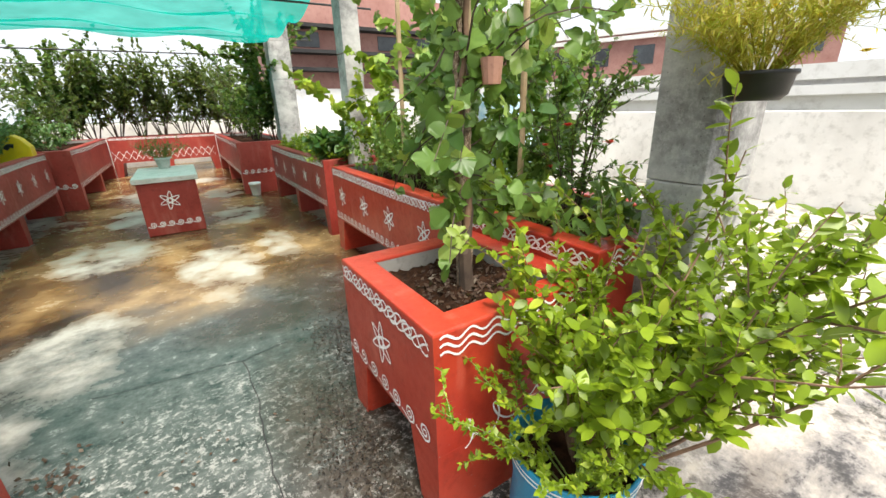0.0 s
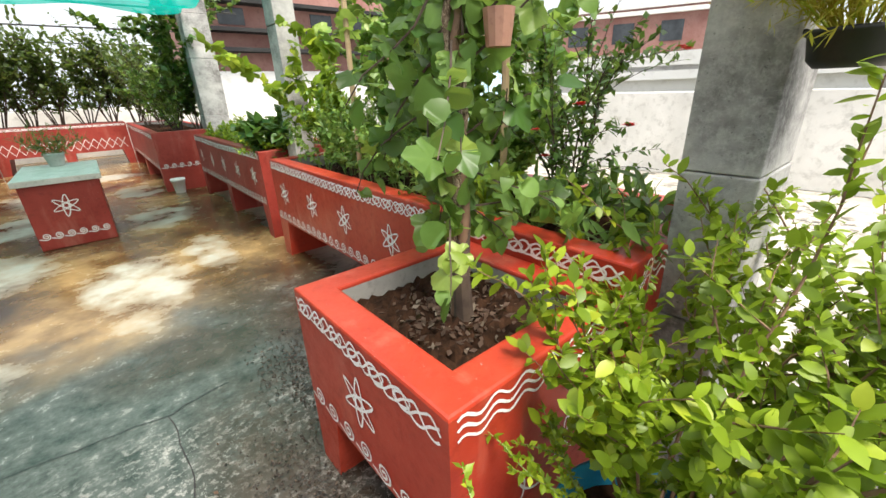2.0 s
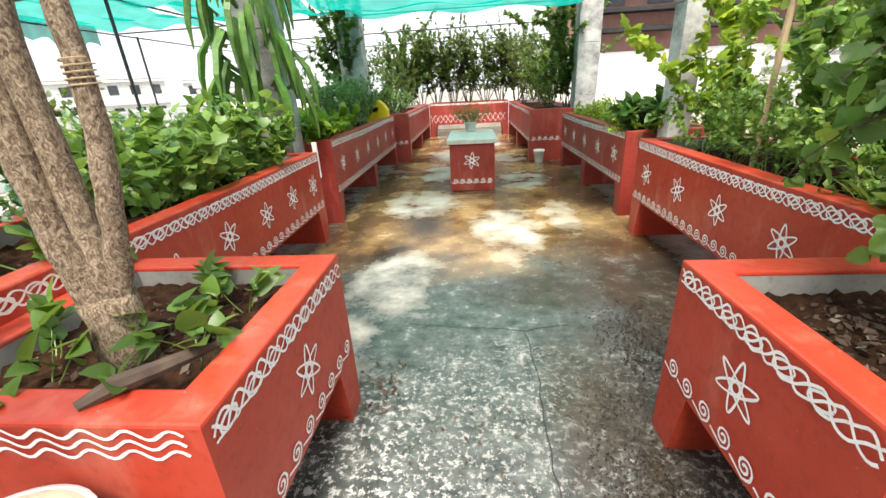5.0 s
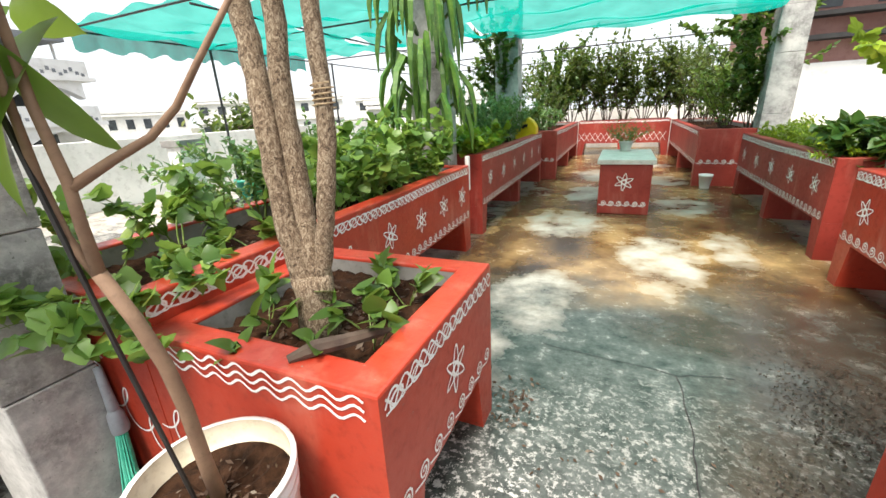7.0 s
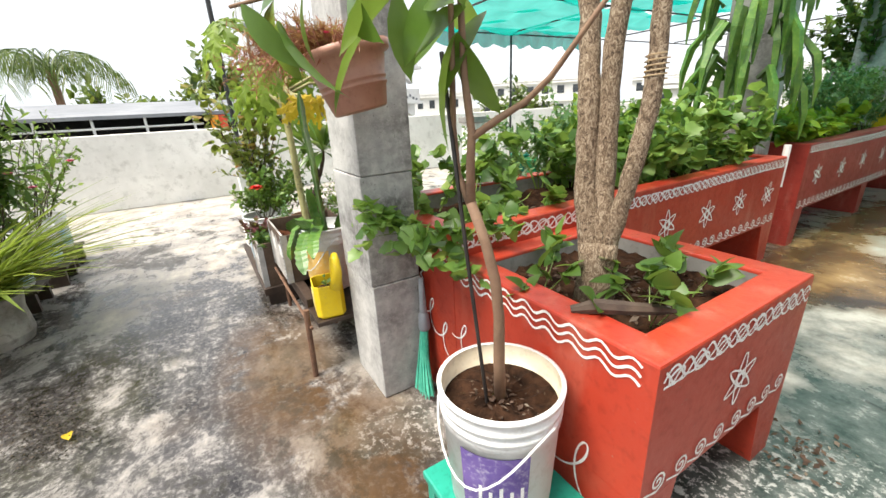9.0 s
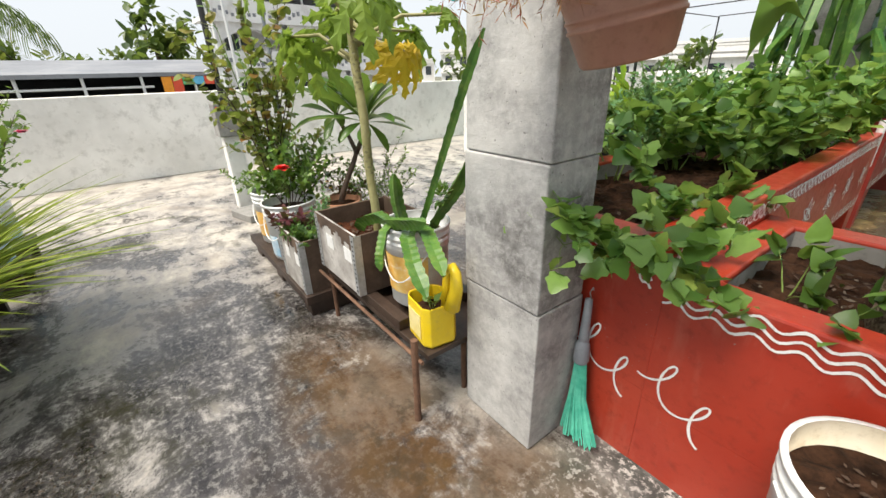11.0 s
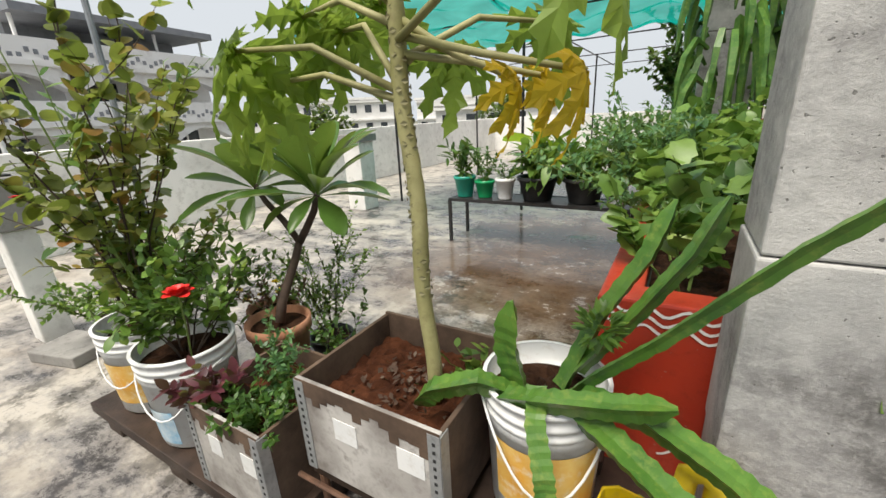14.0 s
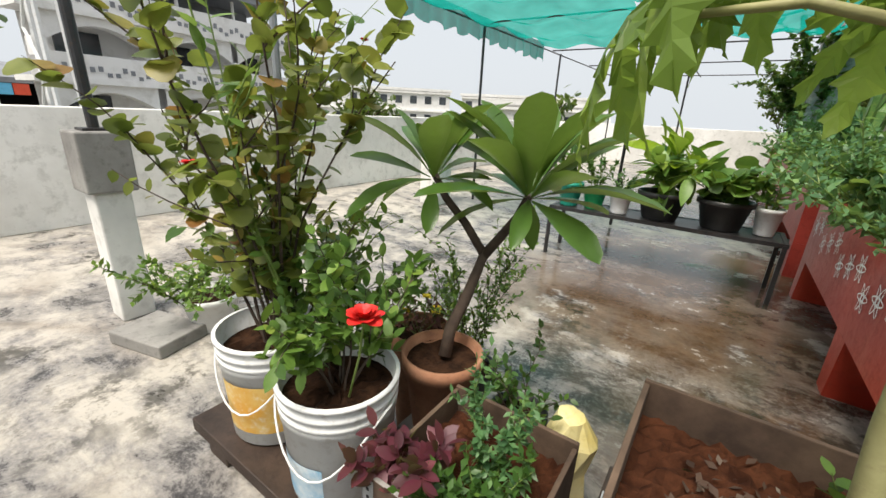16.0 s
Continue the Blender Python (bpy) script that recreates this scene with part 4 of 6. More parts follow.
net_sheet("translucent teal shade net stretched over the garden on a black frame", (-0.3, 3.4), (5.4, 9.0), 2.36, 0.10, 0)
net_sheet("teal shade net with a scalloped hanging edge beside the planters", (-3.95, -2.1), (4.9, 8.6), 2.36, 0.08, 0.26)
net_sheet("sagging teal shade net above the rack of pots", (-2.05, -0.34), (5.4, 8.8), 2.37, 0.10, 0)


# ---- pots, buckets, crates ----
def bucket(loc, label, soil_z=0.30, r=0.165, h=0.37, mat=None, inside=None, soil=SOIL, prints=(), handle=True, name="bucket", rz=0.0, group="paint buckets"):
    mat = mat or PLASTIC_WHITE
    b = thing(name, loc, label, "bucket", group, rz)
    r0 = r * 0.86
    part("body", MB().lathe([(0.0, 0.004), (r0 - 0.01, 0.0), (r0, 0.012), (r * 0.95, h * 0.74), (r * 0.95 + 0.004, h * 0.745), (r * 0.96, h * 0.80)], 36), mat, b, smooth=True)
    part("rim", MB().lathe([(r * 0.955, h * 0.795), (r * 0.99, h * 0.80), (r * 0.99, h * 0.83), (r * 0.965, h * 0.835), (r * 0.965, h * 0.87), (r * 1.0, h * 0.875), (r * 1.0, h * 0.905), (r * 0.975, h * 0.91),
                            (r * 0.975, h * 0.965), (r * 1.02, h * 0.97), (r * 1.02, h), (r * 0.95, h)], 36), mat, b, smooth=True)
    part("lining", MB().lathe([(r * 0.955, h - 0.001), (r * 0.93, h * 0.7), (r * 0.9, soil_z - 0.02)], 36), inside or mat, b, "inner wall of the bucket", smooth=True)
    part("soil", MB().disc(r * 0.93, soil_z, 28, 0, 0, 0.012), soil, b, "dark damp soil")
    for pm_, a0, a1, z0, z1 in prints:
        mb, n = MB(), 12
        rows = []
        for k in range(n + 1):
            a = radians(a0 + (a1 - a0) * k / n)
            for z in (z0, z1):
                rr = r0 + (r * 0.95 - r0) * (z / (h * 0.74)) + 0.0015
                rows.append((rr * math.cos(a), rr * math.sin(a), z))
        mb.add(rows, [(2 * i, 2 * i + 2, 2 * i + 3, 2 * i + 1) for i in range(n)])
        part("printed_panel", mb, pm_, b, "worn printed colour panel", smooth=True)
    if handle:
        pts = [(r * 1.03 * math.cos(radians(a)), r * 1.03 * math.sin(radians(a)), h * 0.86 - 0.17 * math.sin(radians((a + 150) * 180 / 160)) ** 2) for a in range(-150, 11, 10)]
        part("handle", MB().tube(pts, 0.003, 6), PLASTIC_WHITE, b, "thin white wire handle")
    return b


def pot(loc, label, mat, r=0.13, h=0.22, soil_z=None, name="flower_pot", group="", square=False):
    b = thing(name, loc, label, "flower pot", group)
    z = soil_z or h - 0.03
    part("body", MB().lathe([(0.0, 0.003), (r * 0.68, 0.0), (r * 0.70, 0.01), (r * 0.93, h * 0.83), (r * 1.02, h * 0.84), (r * 1.03, h), (r * 0.95, h), (r * 0.90, h * 0.8), (r * 0.86, z - 0.02)], 28), mat, b, smooth=True)
    part("soil", MB().disc(r * 0.89, z, 20, 0, 0, 0.006), SOIL, b, "dark soil", smooth=True)
    return b


def crate(loc, label, w, d, h, soil_z):
    c = thing("crate", loc, label, "crate", "old plywood crates")
    t = 0.012
    part("front_panel", MB().box(0, 0, 0, w, t, h), CRATE, c, "white-washed flaking plywood", bevel=0.002)
    part("back_panel", MB().box(0, d - t, 0, w, d, h * 1.02), CRATE_SIDE, c, bevel=0.002)
    part("side_panel", MB().box(0, t, 0, t, d - t, h), CRATE_SIDE, c, bevel=0.002)
    part("side_panel", MB().box(w - t, t, 0, w, d - t, h * 0.98), CRATE_SIDE, c, bevel=0.002)
    part("base", MB().box(t, t, 0.0, w - t, d - t, 0.02), CRATE_SIDE, c)
    for x in (0, w):
        s = 1 if x == 0 else -1
        part("corner_strip", MB().box(x - 0.002 * s, -0.003, 0.0, x + 0.03 * s, -0.0005, h * 0.98), GALV, c, "perforated galvanised corner strip")
        part("corner_strip", MB().box(x - 0.003 * s, -0.003, 0.0, x - 0.0005 * s, 0.03, h * 0.98), GALV, c, "perforated galvanised corner strip")
        # strip holes drawn as near-black boxes, their inner shade put in the colour
        hol = MB()
        for k in range(12):
            z = h * (0.06 + 0.075 * k)
            hol.box(x + 0.011 * s, -0.0045, z, x + 0.018 * s, -0.0031, z + 0.008)
        part("hole_marks", hol, NEAR_BLACK, c, kind="stuff")
    for k in range(2):
        x = w * (0.28 + 0.45 * k)
        part("label_patch", MB().box(x, -0.002, h * 0.5, x + w * 0.17, -0.0005, h * 0.72), PLASTIC_WHITE, c, "pale worn paper patch")
    fr = MB()
    for k in range(16):
        x = w * k / 16
        fr.box(x, -0.0016, h * rng.uniform(0.72, 0.9), x + w / 16, -0.0004, h + 0.001)
    part("peeled_edge", fr, CRATE_SIDE, c, "peeled brown upper edge", kind="stuff")
    part("soil", MB().grid(t, t, w - t, d - t, soil_z, 24, 22, 0.013), RED_SOIL, c, "crumbly red soil")
    return c


# plank stand and bench under the row
st = thing("bench", (-1.08, 2.135, 0), "low rusty bench with a board darkened as shade, carrying crates", "bench")
part("board", MB().box(0.0, 0.02, 0.262, 0.93, 0.44, 0.285), PLANK_SHADED, st, bevel=0.003)
for x, y in ((0.03, 0.03), (0.45, 0.22), (0.89, 0.22), (0.03, 0.41), (0.89, 0.41)):
    part("leg", MB().tube([(x, y, 0), (x, y, 0.26)], 0.012, 8), RUSTY, st)
for y in (0.02, 0.36):
    part("batten", MB().box(0.04, y, 0.286, 0.735, y + 0.05, 0.333), PLANK_SHADED, st, bevel=0.003)
part("edge_rod", MB().tube([(-0.02, -0.012, 0.275), (0.94, -0.012, 0.275)], 0.008, 6), RUSTY, st)
pl = thing("plank_base", (-2.33, 2.03, 0), "dark wet planks, darkened further as shade, on blocks under buckets", "planks")
part("plank", MB().box(0, 0.0, 0.085, 1.22, 0.18, 0.135), PLANK_SHADED, pl, bevel=0.004)
part("plank", MB().box(0, 0.20, 0.085, 1.22, 0.40, 0.133), PLANK_SHADED, pl, bevel=0.004)
for x in (0.05, 0.55, 1.08):
    part("block", MB().box(x, 0.02, 0, x + 0.12, 0.40, 0.084), PLANK_SHADED, pl, bevel=0.006)

c1 = crate((-1.045, 2.125, 0.334), "flaking white plywood crate with red soil, standing on a bench", 0.43, 0.39, 0.285, 0.20)
c2 = crate((-1.49, 2.045, 0.136), "small weathered plywood crate full of seedlings, on dark planks", 0.35, 0.37, 0.31, 0.24)
B3 = bucket((-0.462, 2.335, 0.334), "white paint bucket with a worn yellow panel holding dragon-fruit stems", 0.285, 0.137, 0.345, prints=[(PRINT_YELLOW, -125, -15, 0.07, 0.235)])
B2 = bucket((-1.745, 2.20, 0.136), "white paint bucket with faded blue print and a red rose", 0.31, prints=[(PRINT_BLUE, -130, -60, 0.03, 0.17)])
B1 = bucket((-2.10, 2.22, 0.136), "white paint bucket with a yellow panel and a tall rose bush", 0.30, prints=[(PRINT_YELLOW, -100, -10, 0.06, 0.24)])
BT = bucket((0.93, 2.385, 0.18), "large cream-lined white bucket with purple print and a young tree", 0.31, 0.165, 0.375, inside=PLASTIC_CREAM, prints=[(PRINT_PURPLE, -78, -12, 0.07, 0.26)])
lt = MB()
for k, w_ in enumerate((0.06, 0.045, 0.07, 0.05, 0.06)):
    a = radians(-60 + k * 10)
    rr = 0.152
    lt.add([(rr * math.cos(a + q) , rr * math.sin(a + q), z) for q, z in ((0, 0.10), (0.06, 0.10), (0.06, 0.10 + w_), (0, 0.10 + w_))], [(0, 1, 2, 3)])
part("print_marks", lt, PLASTIC_WHITE, BT, "illegible white letter bars", kind="stuff")
stand = thing("pot_stand", (0.93, 2.385, 0), "small teal plastic stool under the bucket", "stool")
part("seat", MB().box(-0.17, -0.17, 0.15, 0.17, 0.17, 0.178), TEAL_PLASTIC, stand, bevel=0.006)
for x in (-0.14, 0.14):
    for y in (-0.14, 0.14):
        part("leg", MB().box(x - 0.02, y - 0.02, 0, x + 0.02, y + 0.02, 0.149), TEAL_PLASTIC, stand, bevel=0.004)

# yellow cut-open can with its handle
jc = thing("plastic_can", (-0.245, 2.245, 0.287), "cut-open yellow plastic oil can used as a pot, on the bench", "plastic can", rz=-8)
part("body", MB().add([(x * 0.085 * s, y * 0.07 * s, z) for z, s in ((0.0, 0.94), (0.012, 1.0), (0.17, 1.0), (0.17, 0.94), (0.10, 0.92)) for x, y in ((-1, -0.7), (-0.7, -1), (0.7, -1), (1, -0.7), (1, 0.7), (0.7, 1), (-0.7, 1), (-1, 0.7))],
                      [(i * 8 + k, i * 8 + (k + 1) % 8, i * 8 + 8 + (k + 1) % 8, i * 8 + 8 + k) for i in range(4) for k in range(8)] + [tuple(range(7, -1, -1))]), YELLOW, jc, smooth=False, bevel=0.004)
part("handle", MB().tube([(0.05, 0.03, 0.14), (0.055, 0.04, 0.24), (0.06, 0.045, 0.30), (0.085, 0.045, 0.315), (0.105, 0.045, 0.30), (0.11, 0.045, 0.24), (0.10, 0.03, 0.16)], [0.016, 0.02, 0.02, 0.018, 0.02, 0.024, 0.03], 10), YELLOW, jc, "moulded yellow grip", smooth=True)
part("label_patch", MB().box(-0.05, -0.0725, 0.03, 0.045, -0.0708, 0.13), YELLOW_PALE, jc, "pale faded label")
part("soil", MB().disc(0.068, 0.12, 16, 0, 0, 0.004), SOIL, jc, "dark soil")
plant("seedling", (-0.245, 2.245, 0.404), "small seedling in the yellow can", "plant", "oval", LF_MID, stems=3, height=0.06, spread=0.05, size=(0.03, 0.05), per=4, seed=5, twigs=0, stem_r=0.002)
rod = thing("metal_rod", (-0.165, 2.105, 0), "rusty iron pipe standing upright beside the bench", "rod")
part("pipe", MB().tube([(0, 0, 0), (-0.01, 0.01, 0.36)], 0.0135, 10), RUSTY, rod)

# broom hanging on the planter end
br = thing("broom", (0.222, 2.532, -0.025), "grey-handled broom with teal plastic bristles hung on the planter", "broom")
part("handle", MB().lathe([(0.0, 0.58), (0.012, 0.575), (0.014, 0.50), (0.017, 0.42), (0.013, 0.41)], 14), GREY_PLASTIC, br, smooth=True)
part("collar", MB().lathe([(0.013, 0.42), (0.024, 0.40), (0.027, 0.34), (0.024, 0.33)], 14), GREY_PLASTIC, br, smooth=True)
part("hook", MB().tube([(0, 0.01, 0.575), (0, 0, 0.60), (0, 0.015, 0.612), (0, 0.02, 0.60)], 0.002, 6), GALV, br)
bri = MB()
for k in range(110):
    a, r_ = rng.uniform(0, 6.28), math.sqrt(rng.random())
    bri.tube([(0.02 * r_ * math.cos(a), 0.014 * r_ * math.sin(a), 0.34), (0.02 + 0.034 * r_ * math.cos(a), -0.025 + 0.02 * r_ * math.sin(a), 0.20), (0.055 + 0.075 * r_ * math.cos(a), -0.05 + 0.03 * r_ * math.sin(a), 0.05 + rng.uniform(0, 0.03))], 0.0026, 3, False)
part("bristles", bri, BROOM_TEAL, br, "teal plastic bristles", kind="stuff")

# hanging pots on the columns
hp = thing("hanging_pot", (0.365, 2.28, 1.2), "brown plastic pot with red-stemmed succulents hung on a column", "hanging pot")
hp.matrix_world = pose(0.368, 2.295, 1.232, 10, -6, 0)
part("body", MB().lathe([(0.0, 0.002), (0.078, 0.0), (0.083, 0.005), (0.098, 0.062), (0.102, 0.064), (0.102, 0.069), (0.099, 0.071), (0.101, 0.079), (0.104, 0.081), (0.104, 0.086), (0.101, 0.088), (0.119, 0.150), (0.134, 0.153), (0.138, 0.176), (0.127, 0.176), (0.115, 0.14)], 40), TERRACOTTA, hp, smooth=True)
part("soil", MB().disc(0.118, 0.155, 20, 0, 0, 0.006), SOIL, hp)
plant("succulent", (0.33, 2.26, 1.375), "wiry red-stemmed succulent with tiny pink flowers spilling over", "plant", "needle", LF_REDSTEM, LF_REDSTEM, stems=90, height=0.10, spread=0.17, size=(0.014, 0.028), per=30, seed=11, twigs=4, stem_r=0.002, sag=0.7, lean=(-0.03, -0.13),
      flowers=((PINK_PETAL, 9, 0.012, "tiny pink flower"),))
hb = thing("hanging_basket", (3.26, 2.27, 1.25), "black hanging basket with straggly yellow-flowered plants on a column", "hanging basket")
part("body", MB().lathe([(0.0, 0.0), (0.055, 0.0), (0.07, 0.015), (0.078, 0.06), (0.084, 0.063), (0.084, 0.072), (0.073, 0.072), (0.07, 0.05)], 32), BLACK_PLASTIC, hb, smooth=True)
part("soil", MB().disc(0.07, 0.06, 20, 0, 0, 0.006), SOIL, hb)
part("bracket", MB().tube([(0.05, 0.05, 0.06), (0.08, 0.1, 0.08)], 0.006, 6), BLACK_METAL, hb)
plant("trailing_plant", (3.26, 2.27, 1.30), "straggly yellow-green fine-leaved plant with yellow flowers in a basket", "plant", "needle", LF_DRYFINE, LF_DRYFINE, stems=64, height=0.26, spread=0.26, size=(0.02, 0.04), per=26, seed=12, twigs=5, stem_r=0.0022, sag=0.3,
      flowers=((YELLOW_PETAL, 14, 0.017, "small yellow flower"),))

# blue bag with the lime shrub
bg = thing("grow_bag", (2.70, 2.30, 0), "bright blue woven plastic grow bag with a leafy shrub", "grow bag")
part("body", MB().lathe([(0.0, 0.002), (0.15, 0.0), (0.165, 0.03), (0.17, 0.15), (0.162, 0.25), (0.17, 0.33), (0.176, 0.385), (0.168, 0.388), (0.16, 0.33), (0.155, 0.28)], 44), BLUE_BAG, bg, smooth=True)
part("soil", MB().disc(0.158, 0.315, 24, 0, 0, 0.01), SOIL, bg, smooth=True)
for z in (0.35, 0.365):
    part("stitching", MB().lathe([(0.1745, z), (0.1755, z + 0.004), (0.174, z + 0.006)], 44), PLASTIC_WHITE, bg, "pale stitched hem")
plant("shrub", (2.74, 2.28, 0.32), "large lime-green shrub with small leaves spilling from the bag", "shrub", "oval", LF_LIME, TWIG, stems=20, height=0.58, spread=0.46, size=(0.022, 0.048), per=58, seed=21, twigs=9, stem_r=0.005, sag=0.05, lean=(0.28, 0.0), start=0.3)
plant("shrub", (2.80, 2.24, 0.32), "upright lime shrub branches with fresh leaves over the bag", "shrub", "oval", LF_LIME, TWIG, stems=7, height=0.8, spread=0.45, size=(0.026, 0.052), per=52, seed=22, twigs=5, stem_r=0.006, sag=0.0, lean=(0.5, -0.12), start=0.3)
plant("shrub", (2.64, 2.24, 0.32), "budding lime shoots hanging over the bag rim", "shrub", "small", LF_LIME, GREEN_STEM, stems=12, height=0.3, spread=0.36, size=(0.010, 0.026), per=80, seed=23, twigs=5, stem_r=0.003, sag=0.2, lean=(-0.12, -0.02))

# ---- plants of the corner planters ----
tree = thing("tree", (0.845, 2.85, 0.615), "three bare flaky-barked trunks growing from one stump in the planter", "tree")
part("stump", MB().tube([(0, 0, -0.04), (0.0, 0, 0.06), (-0.005, 0.01, 0.13), (-0.01, 0.01, 0.19)], [0.068, 0.06, 0.058, 0.062], 14), BARK, tree, smooth=True)
for nm, pts, r0, r1 in (("trunk", [(-0.03, 0, 0.14), (-0.08, 0.02, 0.35), (-0.10, 0.03, 0.6), (-0.15, 0.07, 0.85), (-0.20, 0.10, 1.1), (-0.28, 0.12, 1.6), (-0.3, 0.15, 2.0)], 0.036, 0.026),
                        ("trunk", [(-0.005, 0.02, 0.16), (-0.035, 0.05, 0.4), (-0.05, 0.06, 0.7), (-0.055, 0.09, 1.0), (-0.07, 0.12, 1.5), (-0.05, 0.1, 2.0)], 0.031, 0.024),
                        ("trunk", [(0.02, 0.02, 0.16), (0.06, 0.04, 0.40), (0.085, 0.06, 0.62), (0.07, 0.08, 0.9), (0.06, 0.10, 1.15), (0.10, 0.15, 1.7), (0.1, 0.2, 2.0)], 0.027, 0.02),
                        ("limb", [(0.06, 0.10, 1.10), (0.02, 0.12, 1.16), (-0.03, 0.13, 1.2)], 0.013, 0.01)):
    fine = []
    for a, b in zip(pts, pts[1:]):
        for k in range(5):
            q = Vector(a).lerp(Vector(b), k / 5)
            fine.append(q + Vector((rng.uniform(-1, 1), rng.uniform(-1, 1), 0)) * 0.003)
    fine.append(Vector(pts[-1]))
    n = len(fine)
    part(nm, MB().tube(fine, [(r0 + (r1 - r0) * i / n) * rng.uniform(0.95, 1.06) for i in range(n)], 12), BARK, tree, smooth=True)
part("twine", MB().tube([(0.082 + 0.03 * math.cos(a * 0.8), 0.065 + 0.03 * math.sin(a * 0.8), 0.66 + a * 0.0016) for a in range(40)], 0.002, 5), BAMBOO, tree, "pale twine wound round a trunk")
crown = MB()
rr = random.Random(33)
for k in range(420):
    p = Vector((rr.uniform(-0.7, 0.5), rr.uniform(-0.3, 0.7), rr.uniform(1.65, 2.2)))
    crown.leaf("bigoval", leaf_pose(p, rand_dir(rr, -0.3), rr.uniform(0.1, 0.17)))
part("crown", crown, LF_GLOSS, tree, "broad glossy leaves", kind="stuff")
for k, (x, y) in enumerate(((0.98, 2.90), (1.02, 3.1), (0.90, 3.15), (0.72, 2.75), (0.62, 2.85), (1.06, 2.82), (0.9, 2.8))):
    plant("bean_seedling", (x, y, 0.615), "young bean seedling with heart-shaped leaves in the corner planter", "plant", "heart", LF_MID, stems=3, height=0.15, spread=0.12, size=(0.05, 0.085), per=4, seed=40 + k, twigs=0, stem_r=0.0025, start=0.6, group="bean seedlings")
wood = thing("driftwood", (1.03, 2.70, 0.69), "dark rotten piece of wood lying across the planter rim", "wood piece", rz=20)
part("piece", MB().tube([(-0.10, -0.06, 0.006), (-0.04, -0.03, 0.02), (0.02, 0.0, 0.018), (0.09, 0.05, 0.012), (0.13, 0.08, 0.004)], [0.012, 0.022, 0.02, 0.016, 0.006], 8), DARK_STEM, wood)


def litter(loc, w, d, n, seed, label, size=(0.012, 0.034), mat=None):
    r = random.Random(seed)
    mb = MB()
    for k in range(n):
        mb.leaf("small", leaf_pose(Vector((r.triangular(0, w), r.triangular(0, d), 0.008 + 0.01 * r.random())), Vector((r.uniform(-1, 1), r.uniform(-1, 1), r.uniform(-0.2, 0.4))), r.uniform(*size), twist=r.uniform(-.8, .8)))
    ob = new("leaf_litter", link("leaf_litter", mb, mat or LF_LITTER))
    ob.matrix_world = pose(*loc)
    tagged(ob, label, "leaf litter", kind="stuff")


litter((0.54, 2.69, 0.612), 0.58, 0.57, 260, 3, "dry leaf bits and roots on the planter soil")
litter((2.53, 2.67, 0.612), 0.42, 0.48, 420, 4, "dry brown leaf litter over the planter soil")
litter((0.0, 2.7, 0.69), 0.3, 0.9, 150, 5, "dry leaf bits on the planter soil")
litter((-0.98, 2.17, 0.535), 0.32, 0.30, 90, 6, "dry grass and crumbs on red soil")

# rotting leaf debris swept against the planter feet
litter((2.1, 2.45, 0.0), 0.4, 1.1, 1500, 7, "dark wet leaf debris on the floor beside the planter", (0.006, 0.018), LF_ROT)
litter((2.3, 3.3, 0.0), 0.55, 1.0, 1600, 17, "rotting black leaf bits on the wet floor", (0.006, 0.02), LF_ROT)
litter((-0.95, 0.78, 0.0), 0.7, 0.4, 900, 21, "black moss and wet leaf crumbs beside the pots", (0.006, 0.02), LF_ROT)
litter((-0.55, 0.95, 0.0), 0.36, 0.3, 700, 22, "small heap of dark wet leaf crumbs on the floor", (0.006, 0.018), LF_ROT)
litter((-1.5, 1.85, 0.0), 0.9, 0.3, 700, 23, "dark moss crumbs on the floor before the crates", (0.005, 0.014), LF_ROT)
fallen = thing("fallen_leaf", (-0.36, 1.12, 0.02), "single yellow fallen leaf on the wet floor", "leaf")
part("blade", MB().leaf("heart", leaf_pose(Vector((0, 0, 0)), (1, 0.3, 0.1), 0.045)), LF_YELLOW, fallen)
litter((1.15, 3.2, 0.0), 0.3, 0.5, 90, 8, "scattered leaf bits on the wet floor")
litter((1.3, 2.2, 0.0), 0.9, 1.6, 60, 11, "few fallen leaves on the concrete floor", (0.01, 0.025))
litter((0.82, 2.28, 0.485), 0.22, 0.21, 90, 12, "dark crumbs and roots on the bucket soil", (0.008, 0.022))
# vine on a bamboo pole
vine = thing("vine", (2.75, 2.87, 0.61), "climbing vine with broad lobed leaves twisted round a bamboo pole", "vine")
part("pole", MB().tube([(0.02, 0.03, -0.03), (0.03, 0.03, 0.9), (0.01, 0.05, 1.8)], 0.014, 8), BAMBOO, vine, "dry bamboo pole")
r = random.Random(77)
vs, vl, vl2 = MB(), MB(), MB()
vs.tube([(0, 0, -0.02), (-0.01, 0.0, 0.15), (0.03, 0.03, 0.3), (0.0, 0.05, 0.5), (0.04, 0.02, 0.75), (0.01, 0.05, 1.1)], [0.03, 0.024, 0.02, 0.018, 0.014, 0.01], 8)
for k in range(56):
    z = r.uniform(0.30, 1.6)
    d = rand_dir(r, 0.2)
    d.x += 0.25 * (1 if z > 0.9 else 0)
    tw = branch_pts((0.01, 0.04, z), d, r.uniform(0.15, 0.34) + 0.24 * (z > 0.6), 5, r, 0.3, 0.25)
    vs.tube(tw, [0.004, 0.0035, 0.003, 0.0025, 0.002, 0.0015], 4, False)
    for q in tw[1:]:
        for _ in range(2):
            dd = rand_dir(r, -0.5)
            (vl if r.random() < 0.6 else vl2).leaf(r.choice(("grape", "round", "heart")), leaf_pose(q + rand_dir(r) * 0.03, dd, r.uniform(0.038, 0.072), Vector((r.uniform(-1, .3), -1.1, r.uniform(0.1, 1))), r.uniform(-.4, .4)))
part("branchwork", vs, DARK_STEM, vine)
